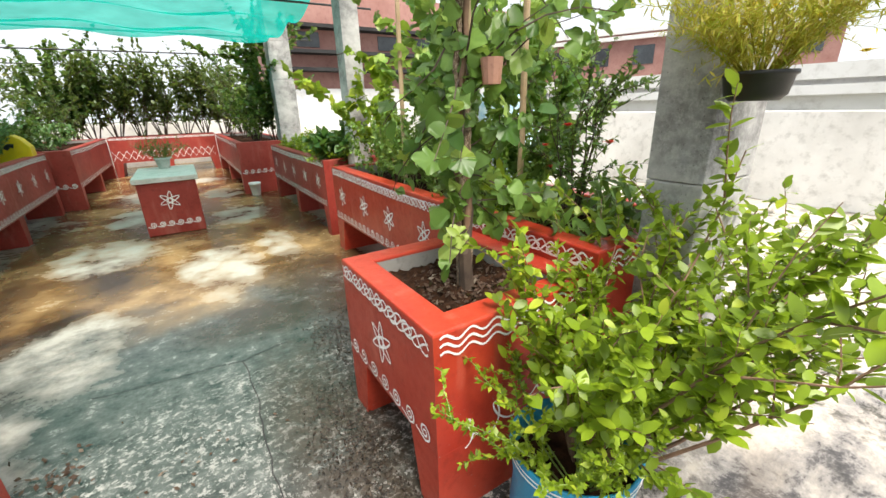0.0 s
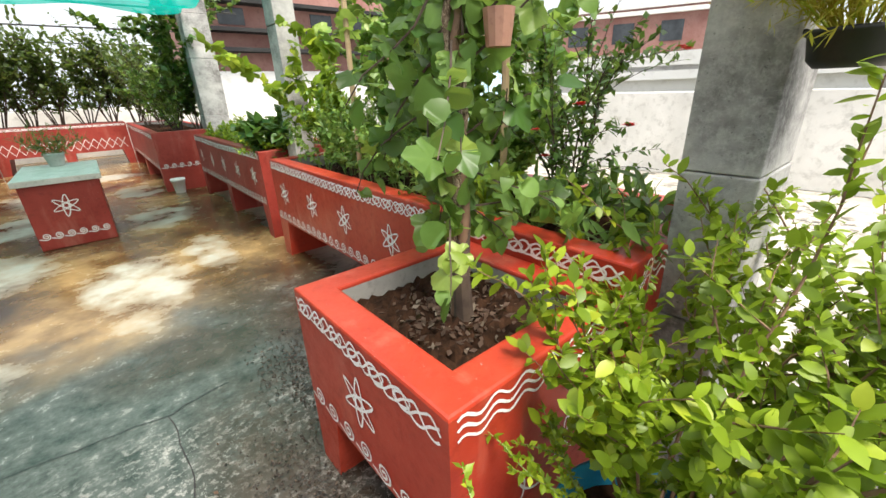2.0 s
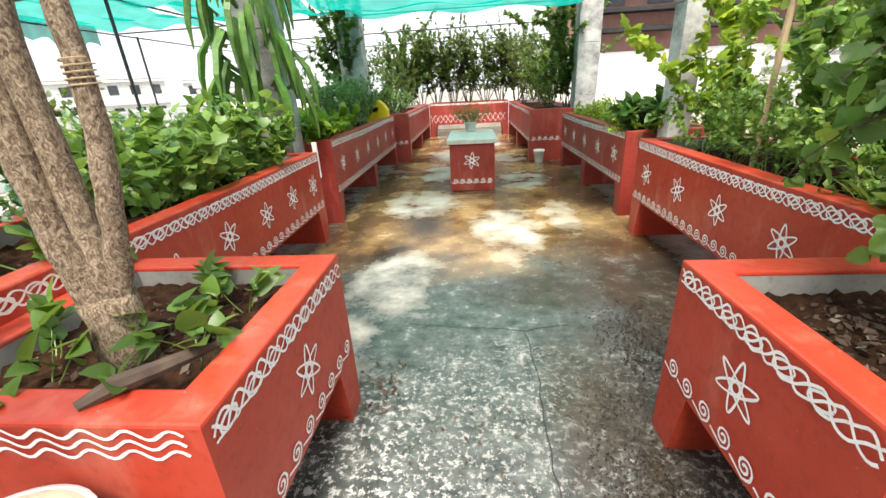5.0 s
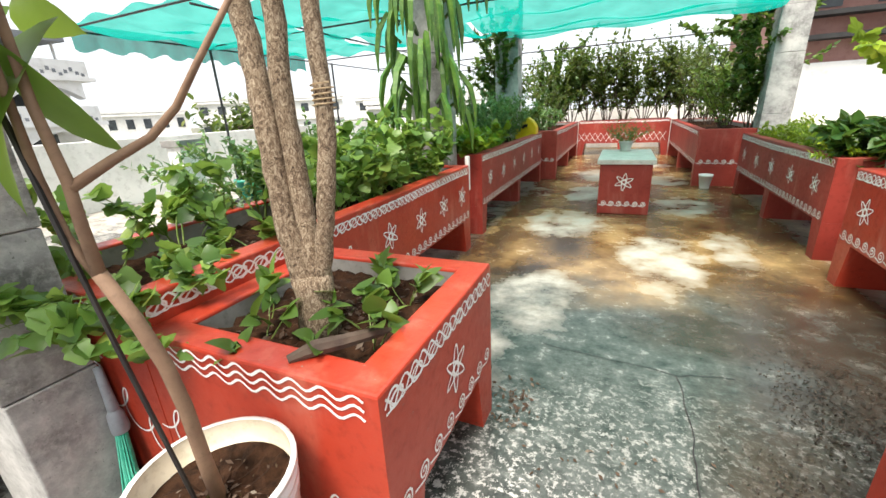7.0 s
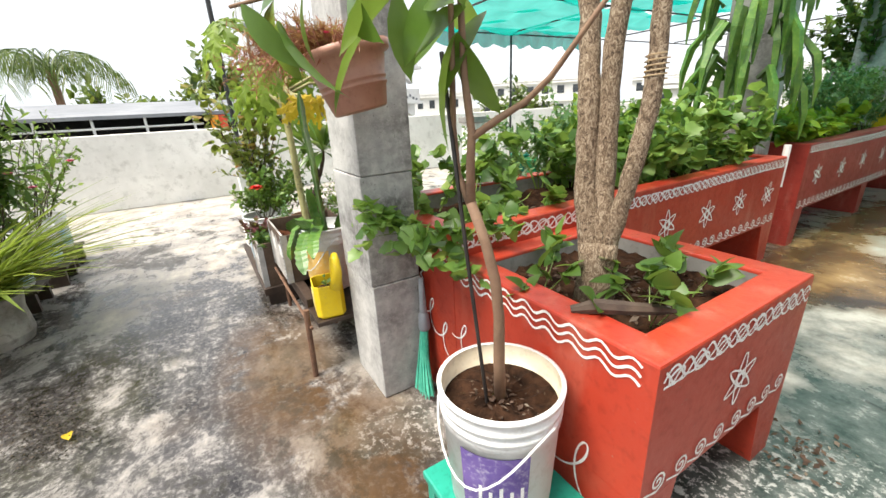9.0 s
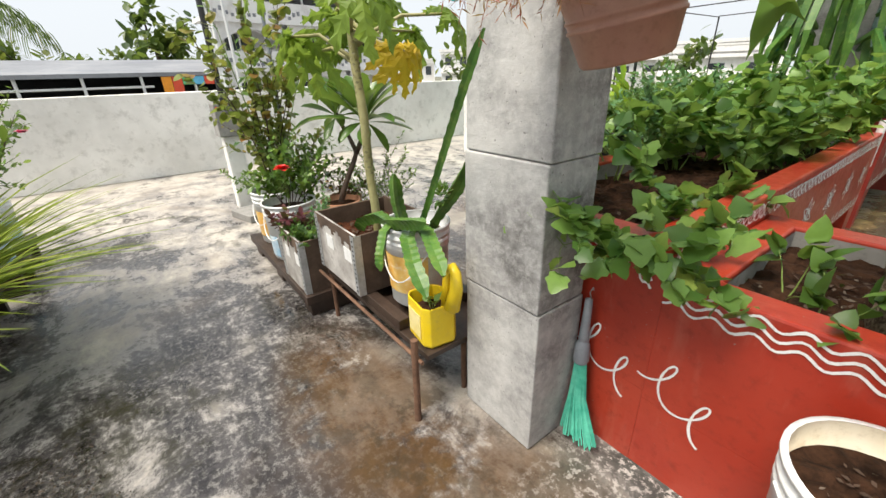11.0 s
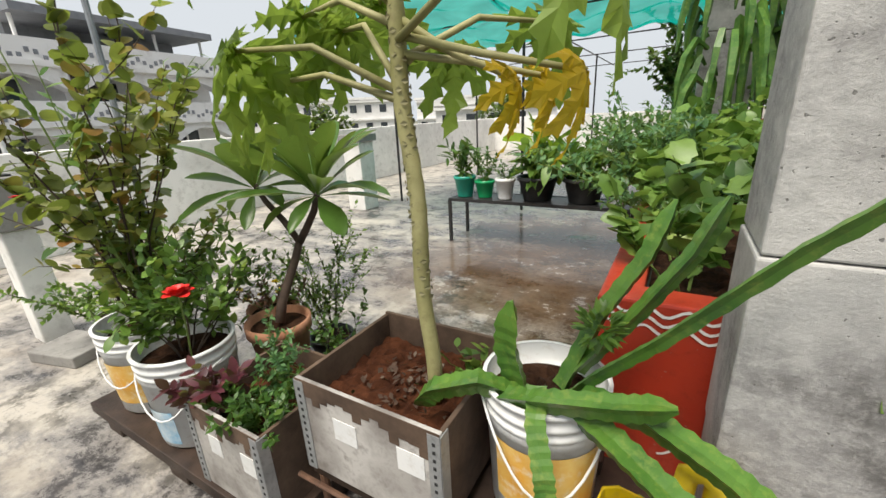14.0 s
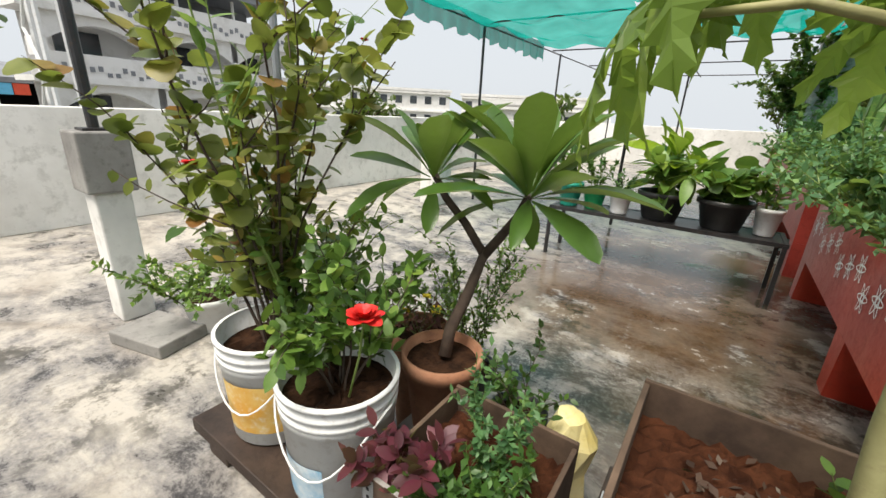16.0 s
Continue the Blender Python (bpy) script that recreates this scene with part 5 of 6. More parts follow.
for k in range(4):
    w = [(0.01 + (0.02 - 0.004 * u) * math.cos(k * 1.57 + u * 7), 0.03 + (0.02 - 0.004 * u) * math.sin(k * 1.57 + u * 7), -0.02 + 1.25 * u) for u in [i / 30 for i in range(31)]]
    part("twisted_stem", MB().tube([Vector(p) + rand_dir(r) * 0.005 for p in w], [(0.015 - 0.007 * i / 30) * r.uniform(0.85, 1.15) for i in range(31)], 7), BARK if k % 2 else TWIG, vine, smooth=True)
part("leaves", vl, LF_FRESH, vine, smooth=True, kind="stuff")
part("young_leaves", vl2, LF_MID, vine, "darker green older leaves", smooth=True, kind="stuff")
tagp = thing("small_pot", (2.80, 2.80, 1.32), "faded pink plastic cup tied to the vine pole", "cup")
part("cup", MB().lathe([(0.0, 0.0), (0.028, 0.0), (0.036, 0.075), (0.03, 0.075)], 12), TERRACOTTA, tagp)

# ---- young tree in the big bucket, with large leaves of their own ----
yt = thing("young_tree", (0.93, 2.385, 0.47), "slender young tree with large glossy drooping leaves in a bucket", "tree")
part("trunk", MB().tube([(0, 0, 0), (0.01, -0.012, 0.14), (0.022, -0.022, 0.28), (0.018, -0.03, 0.38), (-0.005, -0.04, 0.47), (-0.042, -0.051, 0.556)], [0.0165, 0.0145, 0.0135, 0.013, 0.0125, 0.012], 10), TWIG, yt, smooth=True)
for pts, a in (([(-0.042, -0.051, 0.55), (-0.035, -0.055, 0.64), (-0.023, -0.058, 0.71), (-0.045, -0.058, 0.82), (-0.06, -0.052, 0.98), (-0.1, -0.05, 1.15)], 0.011), ([(-0.023, -0.058, 0.70), (-0.005, 0.0, 0.735), (0.014, 0.055, 0.765), (0.06, 0.08, 0.81), (0.108, 0.096, 0.87), (0.2, 0.16, 1.02)], 0.009),
               ([(-0.042, -0.051, 0.545), (-0.075, -0.062, 0.62), (-0.078, -0.068, 0.72), (-0.062, -0.075, 0.85), (-0.05, -0.08, 1.05)], 0.009),
               ([(-0.06, -0.052, 0.98), (-0.2, -0.15, 1.02), (-0.35, -0.3, 1.02), (-0.45, -0.42, 1.0)], 0.006), ([(-0.06, -0.052, 0.97), (0.05, -0.12, 1.05), (0.15, -0.2, 1.08)], 0.006)):
    part("limb", MB().tube(pts, [a * (1 - 0.1 * i) for i in range(len(pts))], 8), TWIG, yt, smooth=True)
leaf_me = link("leaf", MB().leaf("bigoval", Matrix.Identity(4)), LF_GLOSS, smooth=True)
rr = random.Random(9)
SPOTS = [(-0.05, -0.07, 0.90), (-0.03, -0.06, 0.94), (-0.06, -0.08, 1.0), (-0.36, -0.34, 0.96), (-0.24, -0.16, 0.95), (-0.42, -0.40, 1.0), (-0.38, -0.33, 1.01), (-0.33, -0.28, 1.02), (-0.27, -0.2, 1.01), (-0.2, -0.12, 1.0), (-0.15, -0.05, 1.0), (-0.085, 0.03, 0.95), (-0.1, 0.03, 1.1), (-0.16, 0.0, 1.25), (0.05, -0.1, 1.05), (0.1, -0.15, 1.07), (0.15, -0.2, 1.08),
         (0.27, 0.17, 1.1), (-0.17, 0.01, 0.97)]
for k, p in enumerate(SPOTS):
    for j in range(1 if k % 3 else 2):
        lf = new("leaf", leaf_me)
        lf.parent = yt
        d = Vector((rr.uniform(-1, 1), rr.uniform(-1, 0.6), rr.uniform(-1.1, 0.1)))
        lf.matrix_local = leaf_pose(Vector(p), d, rr.uniform(0.15, 0.23), Vector((rr.uniform(-1, 1), -1, 0.6)))
stick = thing("support_stick", (0.94, 2.40, 0.47), "thin dark stick leaning in the bucket as a support", "stick")
part("stick", MB().tube([(-0.02, -0.05, 0.0), (-0.06, -0.075, 0.42), (-0.10, -0.097, 0.87)], 0.005, 6), DARK_PAINT, stick)

# ---- plants of the long planters ----
def row(name, label, cat, x0, x1, y0, y1, z, step, seed, group, **kw):
    r = random.Random(seed)
    y, k = y0, 0
    while y < y1:
        for x in ((x0 * 0.75 + x1 * 0.25), (x0 * 0.25 + x1 * 0.75)):
            plant(name, (x + r.uniform(-.06, .06), y + r.uniform(-.08, .08), z), label, cat, seed=seed * 100 + k, group=group, **kw)
            k += 1
        y += step


row("bean_plant", "bushy bean plant with broad green leaves in the long planter", "plant", -0.28, 0.30, 3.85, 5.3, 0.69, 0.33, 51, "bean plants", leaf="okra", mat=LF_FRESH, stems=6, height=0.44, spread=0.3, size=(0.045, 0.09), per=12, twigs=3, stem_r=0.004)
for k, (x, y, h) in enumerate(((-0.2, 2.85, 0.42), (0.1, 2.80, 0.2), (-0.22, 3.15, 0.5), (0.16, 3.25, 0.2), (-0.26, 3.4, 0.5))):
    plant("okra_plant", (x, y, 0.69), "okra plant with large lobed pale-green leaves in the planter", "plant", "okra", LF_FRESH, GREEN_STEM, stems=3, height=h * 0.85, spread=0.26, size=(0.04, 0.085), per=10, seed=300 + k, twigs=2, stem_r=0.005, start=0.4, group="okra plants")
plant("creeper", (0.22, 2.68, 0.70), "pale creeper trailing over the planter end towards the column", "plant", "okra", LF_FRESH, GREEN_STEM, stems=9, height=0.14, spread=0.34, size=(0.035, 0.07), per=11, seed=310, twigs=4, stem_r=0.0025, sag=0.25, lean=(0.16, -0.2), start=0.3, keep=(0.2, 9.0))
plant("creeper", (0.30, 2.55, 0.80), "pale creeper reaching out across the column face", "plant", "okra", LF_FRESH, GREEN_STEM, stems=4, height=0.03, spread=0.06, size=(0.032, 0.06), per=12, seed=312, twigs=2, stem_r=0.0022, sag=0.0, lean=(-0.10, -0.24), start=0.2)
row("bean_plant", "low light-green bean plant filling the planter", "plant", -0.28, 0.28, 6.0, 7.3, 0.76, 0.32, 52, "bean plants", leaf="heart", mat=LF_LIME, stems=5, height=0.26, spread=0.24, size=(0.06, 0.11), per=13, twigs=2, stem_r=0.004)
row("tomato_plant", "tall feathery blue-green plant in the planter", "plant", -0.32, 0.2, 7.1, 9.1, 0.76, 0.4, 53, "feathery plants", leaf="small", mat=LF_BLUE, stems=8, height=0.62, spread=0.28, size=(0.03, 0.055), per=42, twigs=4, stem_r=0.004)
can2 = thing("yellow_can", (0.22, 8.82, 0.76), "bright yellow cut plastic can among the plants", "plastic can")
part("body", MB().add([(x * 0.17, y * 0.10, z * 0.33) for x, z in ((-1, 0), (1, 0), (1, 0.55), (0.6, 0.85), (0.2, 1), (-0.25, 0.9), (-0.6, 0.55), (-1, 0.5)) for y in (-1, 1)],
                      [tuple(range(0, 16, 2)), tuple(range(15, 0, -2))] + [(2 * i, 2 * i + 1, (2 * i + 3) % 16, (2 * i + 2) % 16) for i in range(8)]), YELLOW, can2, bevel=0.01)
# near-black tube on the can front stands in for a shaded hole
part("opening", MB().tube([(-0.05, -0.103, 0.17), (-0.01, -0.103, 0.21), (0.03, -0.103, 0.2)], 0.025, 8), NEAR_BLACK, can2, "near-black piece painting the shade of a cut opening")
pvc = thing("drain_pipe", (0.40, 5.445, 0), "short white PVC pipe fixed on the planter end", "pipe")
part("pipe", MB().tube([(0, 0, 0.56), (0, 0, 0.7), (0.0, 0.0, 0.86)], 0.022, 12), PLASTIC_WHITE, pvc)
row("shrub", "mixed shrub with small leaves overgrowing the planter", "shrub", 3.2, 3.75, 3.6, 5.3, 0.69, 0.36, 61, "planter shrubs", leaf="small", mat=LF_FRESH, stems=8, height=0.45, spread=0.28, size=(0.026, 0.05), per=34, twigs=5, stem_r=0.003)
for k, (x, y, h, mt) in enumerate(((3.5, 3.9, 1.2, LF_FRESH), (3.65, 4.5, 1.25, LF_FRESH), (3.6, 5.2, 1.0, LF_LIME), (3.7, 3.5, 1.1, LF_FRESH))):
    plant("climber", (x, y, 0.69), "tall climber with broad leaves rising from the planter", "plant", "grape", mt, GREEN_STEM, stems=7, height=h, spread=0.35, size=(0.05, 0.09), per=18, seed=620 + k, twigs=3, stem_r=0.005, sag=0.05)
plant("rose_bush", (3.50, 3.05, 0.69), "dark-leaved rose bush with small red blooms in the planter", "rose bush", "small", LF_DEEP, DARK_STEM, stems=9, height=0.75, spread=0.26, size=(0.025, 0.045), per=44, seed=63, twigs=6, stem_r=0.005, flowers=((RED_PETAL, 9, 0.024, "red rose bloom"),))
plant("lily_plant", (3.3, 3.3, 0.69), "strappy pale-green plant at the planter edge", "plant", "long", LF_LIME, stems=8, height=0.18, spread=0.2, size=(0.1, 0.2), per=7, seed=64, twigs=0)
for x, y in ((3.42, 3.32), (3.3, 4.4)):
    bp = thing("bamboo_pole", (x, y, 0.68), "dry bamboo stake pushed upright into the planter", "pole")
    part("pole", MB().tube([(0, 0, 0), (0.03, 0.02, 1.9)], 0.016, 8), BAMBOO, bp)
for k, (x, y) in enumerate(((3.25, 2.75), (3.55, 2.7), (3.3, 3.05), (3.7, 3.0), (3.3, 3.5))):
    plant("weed", (x, y, 0.69), "low green weeds at the planter edge", "plant", "long", LF_MID, stems=7, height=0.2, spread=0.2, size=(0.06, 0.13), per=8, seed=640 + k, twigs=1)
row("weed", "trailing yellow-green weeds spilling over the planter edge", "plant", 3.2, 3.7, 6.0, 8.4, 0.70, 0.36, 66, "trailing weeds", leaf="small", mat=LF_LIME, stems=8, height=0.22, spread=0.3, size=(0.025, 0.05), per=26, twigs=3, stem_r=0.003, sag=0.3)
for k in range(4):
    plant("creeper", (3.3 + 0.1 * (k % 2), 5.9 + 0.12 * k, 0.70), "dark creeper with broad leaves hanging over the planter corner", "plant", "heart", LF_DEEP, stems=6, height=0.35, spread=0.3, size=(0.07, 0.11), per=12, seed=670 + k, twigs=2, sag=0.2)
for k, (x, y, h, mt, lf_) in enumerate(((0.0, 9.9, 0.5, LF_DEEP, "small"), (0.1, 10.8, 0.4, LF_BLUE, "small"), (0.0, 12.0, 0.9, LF_DARK, "oval"), (3.1, 9.5, 0.85, LF_MID, "small"), (3.2, 10.3, 0.9, LF_MID, "small"), (3.15, 11.4, 1.3, LF_DARK, "oval"), (3.0, 12.4, 1.7, LF_DARK, "oval"), (-0.2, 9.4, 1.0, LF_DEEP, "oval"))):
    plant("bush", (x, y, 0.75), "leafy bush growing in the far planter", "bush", lf_, mt, DARK_STEM, stems=9, height=h, spread=0.42, size=(0.05, 0.09), per=34, seed=700 + k, twigs=5, stem_r=0.008)
for k in range(9):
    plant("tall_bush", (0.0 + 0.42 * k, 13.35 + 0.12 * (k % 2), 0.72), "tall dark bush with thin stems behind the far planter", "bush", "oval", LF_DARK, DARK_STEM, stems=7, height=1.6, spread=0.75, size=(0.07, 0.12), per=36, seed=720 + k, twigs=9, stem_r=0.014, start=0.5, sag=0.12, group="far bushes")
for k, (x, y) in enumerate(((-0.25, 8.9), (3.35, 9.1), (0.2, 12.9))):
    plant("column_creeper", (x, y + 0.25, 0.75), "dark creeper climbing a concrete column", "creeper", "heart", LF_DEEP, DARK_STEM, stems=9, height=1.9, spread=0.3, size=(0.06, 0.1), per=60, seed=740 + k, twigs=5, stem_r=0.008)
gp = pot((1.72, 7.95, 0.636), "small grey pot with a grassy plant on the stone slab", SLAB, 0.09, 0.13)
plant("grassy_plant", (1.72, 7.95, 0.74), "dense grassy grey-green plant in the pot on the slab", "plant", "needle", LF_DEEP, GREEN_STEM, stems=26, height=0.22, spread=0.32, size=(0.05, 0.09), per=14, seed=750, twigs=1, stem_r=0.003)
cup = pot((2.83, 8.83, 0.0), "small stained white bucket on the floor by the planter", PLASTIC_WHITE, 0.09, 0.2)

# cactus on the second column
sc = thing("climbing_cactus", (-0.03, 5.56, 1.0), "strap-like climbing cactus stems hanging round the column", "cactus")
rr = random.Random(81)
for k in range(62):
    a = rr.uniform(-2.9, 0.4)
    top = rr.uniform(0.15, 1.45)
    p0 = Vector((0.2 * math.cos(a), 0.15 * math.sin(a), top))
    out = Vector((math.cos(a), math.sin(a), 0)) * rr.uniform(0.06, 0.26 if k % 5 else 0.5)
    pts = [p0, p0 + out * 0.5 + Vector((0, 0, 0.06)), p0 + out * 0.85 + Vector((0, 0, -0.06)), p0 + out + Vector((0, 0, -0.22)), p0 + out * 1.02 + Vector((0, 0, -0.4))]
    part("stem", MB().tube(pts, [0.016, 0.028, 0.031, 0.025, 0.006], 4), CACTUS, sc)

# ---- plants of the bucket row ----
df = thing("dragon_fruit", (-0.455, 2.325, 0.625), "dragon-fruit cactus with long three-ribbed green stems in a bucket", "cactus")


def cactus_stem(parent, pts, w):
    """A three-winged stem with scalloped ribs."""
    line = []
    for a, b in zip(pts, pts[1:]):
        for k in range(8):
            line.append(Vector(a).lerp(Vector(b), k / 8))
    line.append(Vector(pts[-1]))
    mb, n, ref = MB(), len(line), None
    for i, p in enumerate(line):
        d = (line[min(i + 1, n - 1)] - line[max(i - 1, 0)]).normalized()
        ref = d.cross(Vector((0, 0, 1))).normalized() if ref is None else (ref - d * ref.dot(d)).normalized()
        up = ref.cross(d)
        taper = 1.0 if i < n - 3 else (n - i) / 4.0
        ww = w * 0.74 * taper * (1.0 + 0.075 * math.cos(i * math.pi))
        for k in range(3):
            a = 2 * math.pi * k / 3 + 0.5
            rib = ref * math.cos(a) + up * math.sin(a)
            val = ref * math.cos(a + 1.047) + up * math.sin(a + 1.047)
            mb.v += [tuple(p + rib * ww), tuple(p + val * ww * 0.36)]
    for i in range(n - 1):
        for k in range(6):
            a, b = i * 6 + k, i * 6 + (k + 1) % 6
            mb.f.append((a, b, b + 6, a + 6))
    mb.f.append(tuple(range(5, -1, -1)))
    mb.f.append(tuple((n - 1) * 6 + k for k in range(6)))
    part("stem", mb, CACTUS, parent)


for pts, w in (([(0.03, 0, 0), (0.10, -0.02, 0.10), (0.20, -0.05, 0.22), (0.35, -0.09, 0.42), (0.47, -0.13, 0.56), (0.56, -0.15, 0.68)], 0.02), ([(-0.05, -0.02, 0), (-0.08, -0.03, 0.12), (-0.07, -0.04, 0.24)], 0.042), ([(-0.03, -0.05, 0.02), (-0.12, -0.10, 0.07), (-0.22, -0.12, 0.03), (-0.27, -0.12, -0.03)], 0.04),
               ([(-0.06, -0.10, 0.05), (0.04, -0.12, 0.09), (0.16, -0.12, 0.12), (0.24, -0.11, 0.14)], 0.037), ([(0.06, -0.06, 0.04), (0.15, -0.13, 0.05), (0.26, -0.18, 0.01), (0.36, -0.2, -0.06)], 0.042), ([(0.08, -0.04, 0.06), (0.2, -0.08, 0.08), (0.31, -0.13, 0.06), (0.40, -0.16, 0.02)], 0.04),
               ([(0.02, 0.05, 0), (0.08, 0.12, 0.16), (0.16, 0.16, 0.30), (0.2, 0.2, 0.42)], 0.03), ([(0.05, 0.06, 0.05), (0.16, 0.10, 0.2), (0.24, 0.1, 0.34), (0.28, 0.1, 0.45)], 0.028), ([(0.0, -0.08, 0.08), (0.02, -0.15, 0.05), (0.05, -0.19, -0.02), (0.06, -0.2, -0.08)], 0.03)):
    cactus_stem(df, pts, w)
fruit = MB()
for k in range(70):
    z = rng.uniform(-1, 1)
    a = rng.uniform(0, 6.28)
    d = Vector((math.sqrt(1 - z * z) * math.cos(a), math.sqrt(1 - z * z) * math.sin(a), z))
    fruit.leaf("small", leaf_pose(Vector((0.09, 0.06, 0.17)) + d * 0.028, d + Vector((0, 0, 0.5)), 0.034))
part("fruit_bud", fruit, LF_MID, df, "scaly green fruit bud", kind="stuff")

pa = thing("papaya_tree", (-0.735, 2.30, 0.535), "young papaya tree with scarred trunk and yellowing leaves", "papaya tree")
tp = []
for i in range(41):
    z = i * 0.0265
    tp.append((Vector((-0.0 - 0.035 * (i / 40) ** 1.5 + 0.006 * math.sin(i * 0.4), -0.02 * i / 40, z)), 0.0195 - 0.004 * i / 40 + (0.0016 if i % 2 and i > 12 else 0)))
part("trunk", MB().tube([p for p, _ in tp], [q for _, q in tp], 16), PAPAYA_STEM, pa, smooth=True)
scars = MB()
rr = random.Random(90)
for k in range(150):
    z = 0.30 + 0.74 * k / 150
    a = k * 2.4
    p = Vector((-0.035 * (z / 1.06) ** 1.5 + (0.018 - 0.003 * z) * math.cos(a), -0.02 * z + (0.018 - 0.003 * z) * math.sin(a), z))
    o = Vector((math.cos(a), math.sin(a), 0))
    t_ = Vector((-math.sin(a), math.cos(a), 0))
    scars.add([p - t_ * 0.009, p + Vector((0, 0, -0.006)) + o * 0.0022, p + t_ * 0.009, p + Vector((0, 0, 0.006)) + o * 0.0018], [(0, 1, 2, 3)])
part("scarring", scars, SCAR, pa, "raised leaf scars", kind="stuff")
crown_z = 0.97
for k, (a, ln, dz, mt, sz, hang) in enumerate(((178, 0.40, 0.10, LF_PALE, 0.20, 1.2), (200, 0.34, 0.16, LF_PALE, 0.19, 1.2), (150, 0.30, 0.24, LF_PALE, 0.18, 0.9), (100, 0.34, 0.12, LF_PALE, 0.18, 1), (60, 0.4, 0.16, LF_PALE, 0.18, 0.9), (22, 0.30, -0.10, LF_YELLOW, 0.12, 2.6), (-20, 0.42, 0.12, LF_PALE, 0.17, 1.3), (2, 0.36, -0.16, LF_YELLOW, 0.13, 3.0),
                                             (165, 0.34, 0.12, LF_PALE, 0.19, 1.5), (12, 0.24, -0.22, LF_YELLOW, 0.12, 2.8), (240, 0.3, 0.25, LF_PALE, 0.17, 0.8), (130, 0.42, 0.14, LF_PALE, 0.17, 1.1), (-45, 0.35, 0.25, LF_PALE, 0.17, 0.8))):
    a = radians(a)
    o = Vector((math.cos(a), math.sin(a), 0))
    p0 = Vector((-0.03, -0.02, crown_z - 0.24 + 0.017 * k))
    p1 = p0 + o * ln * 0.5 + Vector((0, 0, 0.02 + dz * 0.45))
    p2 = p0 + o * ln + Vector((0, 0, dz * 0.6))
    part("petiole", MB().tube([p0, p1, p2], [0.0085, 0.007, 0.005], 7), PAPAYA_STEM, pa, smooth=True)
    d = (o + Vector((0, 0, -hang))).normalized()
    part("leaf", MB().leaf("papaya_b" if k % 2 else "papaya", leaf_pose(p2, d, sz, o + Vector((0, 0, 0.3)))), mt, pa, "yellowed lobed leaf" if mt is LF_YELLOW else "")
# crate seedlings
plant("seedling", (-0.62 - 0.06, 2.42, 0.535), "small leafy seedling in the crate", "plant", "oval", LF_MID, stems=4, height=0.1, spread=0.08, size=(0.03, 0.06), per=5, seed=91, twigs=0, stem_r=0.002)
plant("purple_plant", (-1.42, 2.10, 0.375), "dark purple-leaved plant at the crate corner", "plant", "oval", LF_PURPLE, LF_PURPLE, stems=7, height=0.16, spread=0.09, size=(0.03, 0.06), per=14, seed=92, twigs=2, stem_r=0.003)
plant("herb", (-1.25, 2.14, 0.375), "low dark-green herb in the small crate", "plant", "small", LF_DEEP, stems=16, height=0.12, spread=0.16, size=(0.018, 0.035), per=20, seed=93, twigs=2, stem_r=0.002)
plant("herb", (-1.30, 2.26, 0.375), "feathery grey-green seedling in the small crate", "plant", "small", LF_BLUE, stems=5, height=0.25, spread=0.08, size=(0.015, 0.03), per=34, seed=94, twigs=4, stem_r=0.002)
# roses
plant("rose_bush", (-1.745, 2.20, 0.43), "leafy green rose bush in a white bucket", "rose bush", "oval", LF_MID, DARK_STEM, stems=8, height=0.34, spread=0.22, size=(0.034, 0.058), per=22, seed=95, twigs=5, stem_r=0.004, lean=(-0.04, 0.06), start=0.4)
plant("rose_bush", (-1.95, 2.28, 0.43), "spreading rose branches with small dull leaves", "rose bush", "oval", LF_DEEP, DARK_STEM, stems=8, height=0.34, spread=0.36, size=(0.024, 0.045), per=15, seed=96, twigs=6, stem_r=0.003, lean=(-0.10, 0.14), sag=0.05, start=0.35)
rb = thing("rose_bloom", (-1.60, 2.16, 0.73), "single orange-red rose bloom on its stalk", "rose")
fb = MB()
for j in range(26):
    u = j / 26
    fb.leaf("round", leaf_pose(Vector((0.012 * math.cos(j * 2.4) * (1 - u), 0.012 * math.sin(j * 2.4) * (1 - u), 0.002)), Vector((math.cos(j * 2.4), math.sin(j * 2.4), 0.15 + 2.2 * u)), 0.042 * (1 - 0.35 * u)))
part("petals", fb, RED_PETAL, rb)
part("stalk", MB().tube([(0, 0, 0), (-0.03, 0.01, -0.12), (-0.1, 0.03, -0.3)], 0.003, 6), GREEN_STEM, rb)
for k, (h, sp, mt, sz, ns, per_) in enumerate(((0.95, 0.17, LF_BROWN, (0.04, 0.068), 5, 26), (1.2, 0.13, LF_BROWN, (0.042, 0.072), 5, 32), (0.7, 0.22, LF_BROWN, (0.034, 0.056), 6, 22), (1.2, 0.15, LF_FRESH, (0.045, 0.072), 3, 18), (0.5, 0.26, LF_MID, (0.03, 0.05), 7, 20))):
    plant("tall_rose", (-2.10 + 0.02 * k, 2.22 + 0.02 * k, 0.42), "tall rose bush with brownish ageing leaves in a bucket", "rose bush", "round" if k < 2 else "oval", mt, DARK_STEM if k < 3 else GREEN_STEM, stems=ns, height=h, spread=sp, size=sz, per=per_, seed=970 + k, twigs=4 if k in (2, 4) else 2, stem_r=0.006, lean=(-0.07, 0.03), start=0.22, open_=0.9,
          flowers=((RED_PETAL, 2, 0.02, "small faded red bloom"),) if k == 1 else ())
stk = thing("support_stick", (-2.16, 2.36, 0.42), "thin grey steel stake supporting the tall rose", "stake")
part("stick", MB().tube([(0, 0, 0), (-0.03, 0.02, 1.5)], 0.012, 8), GREY_PLASTIC, stk)
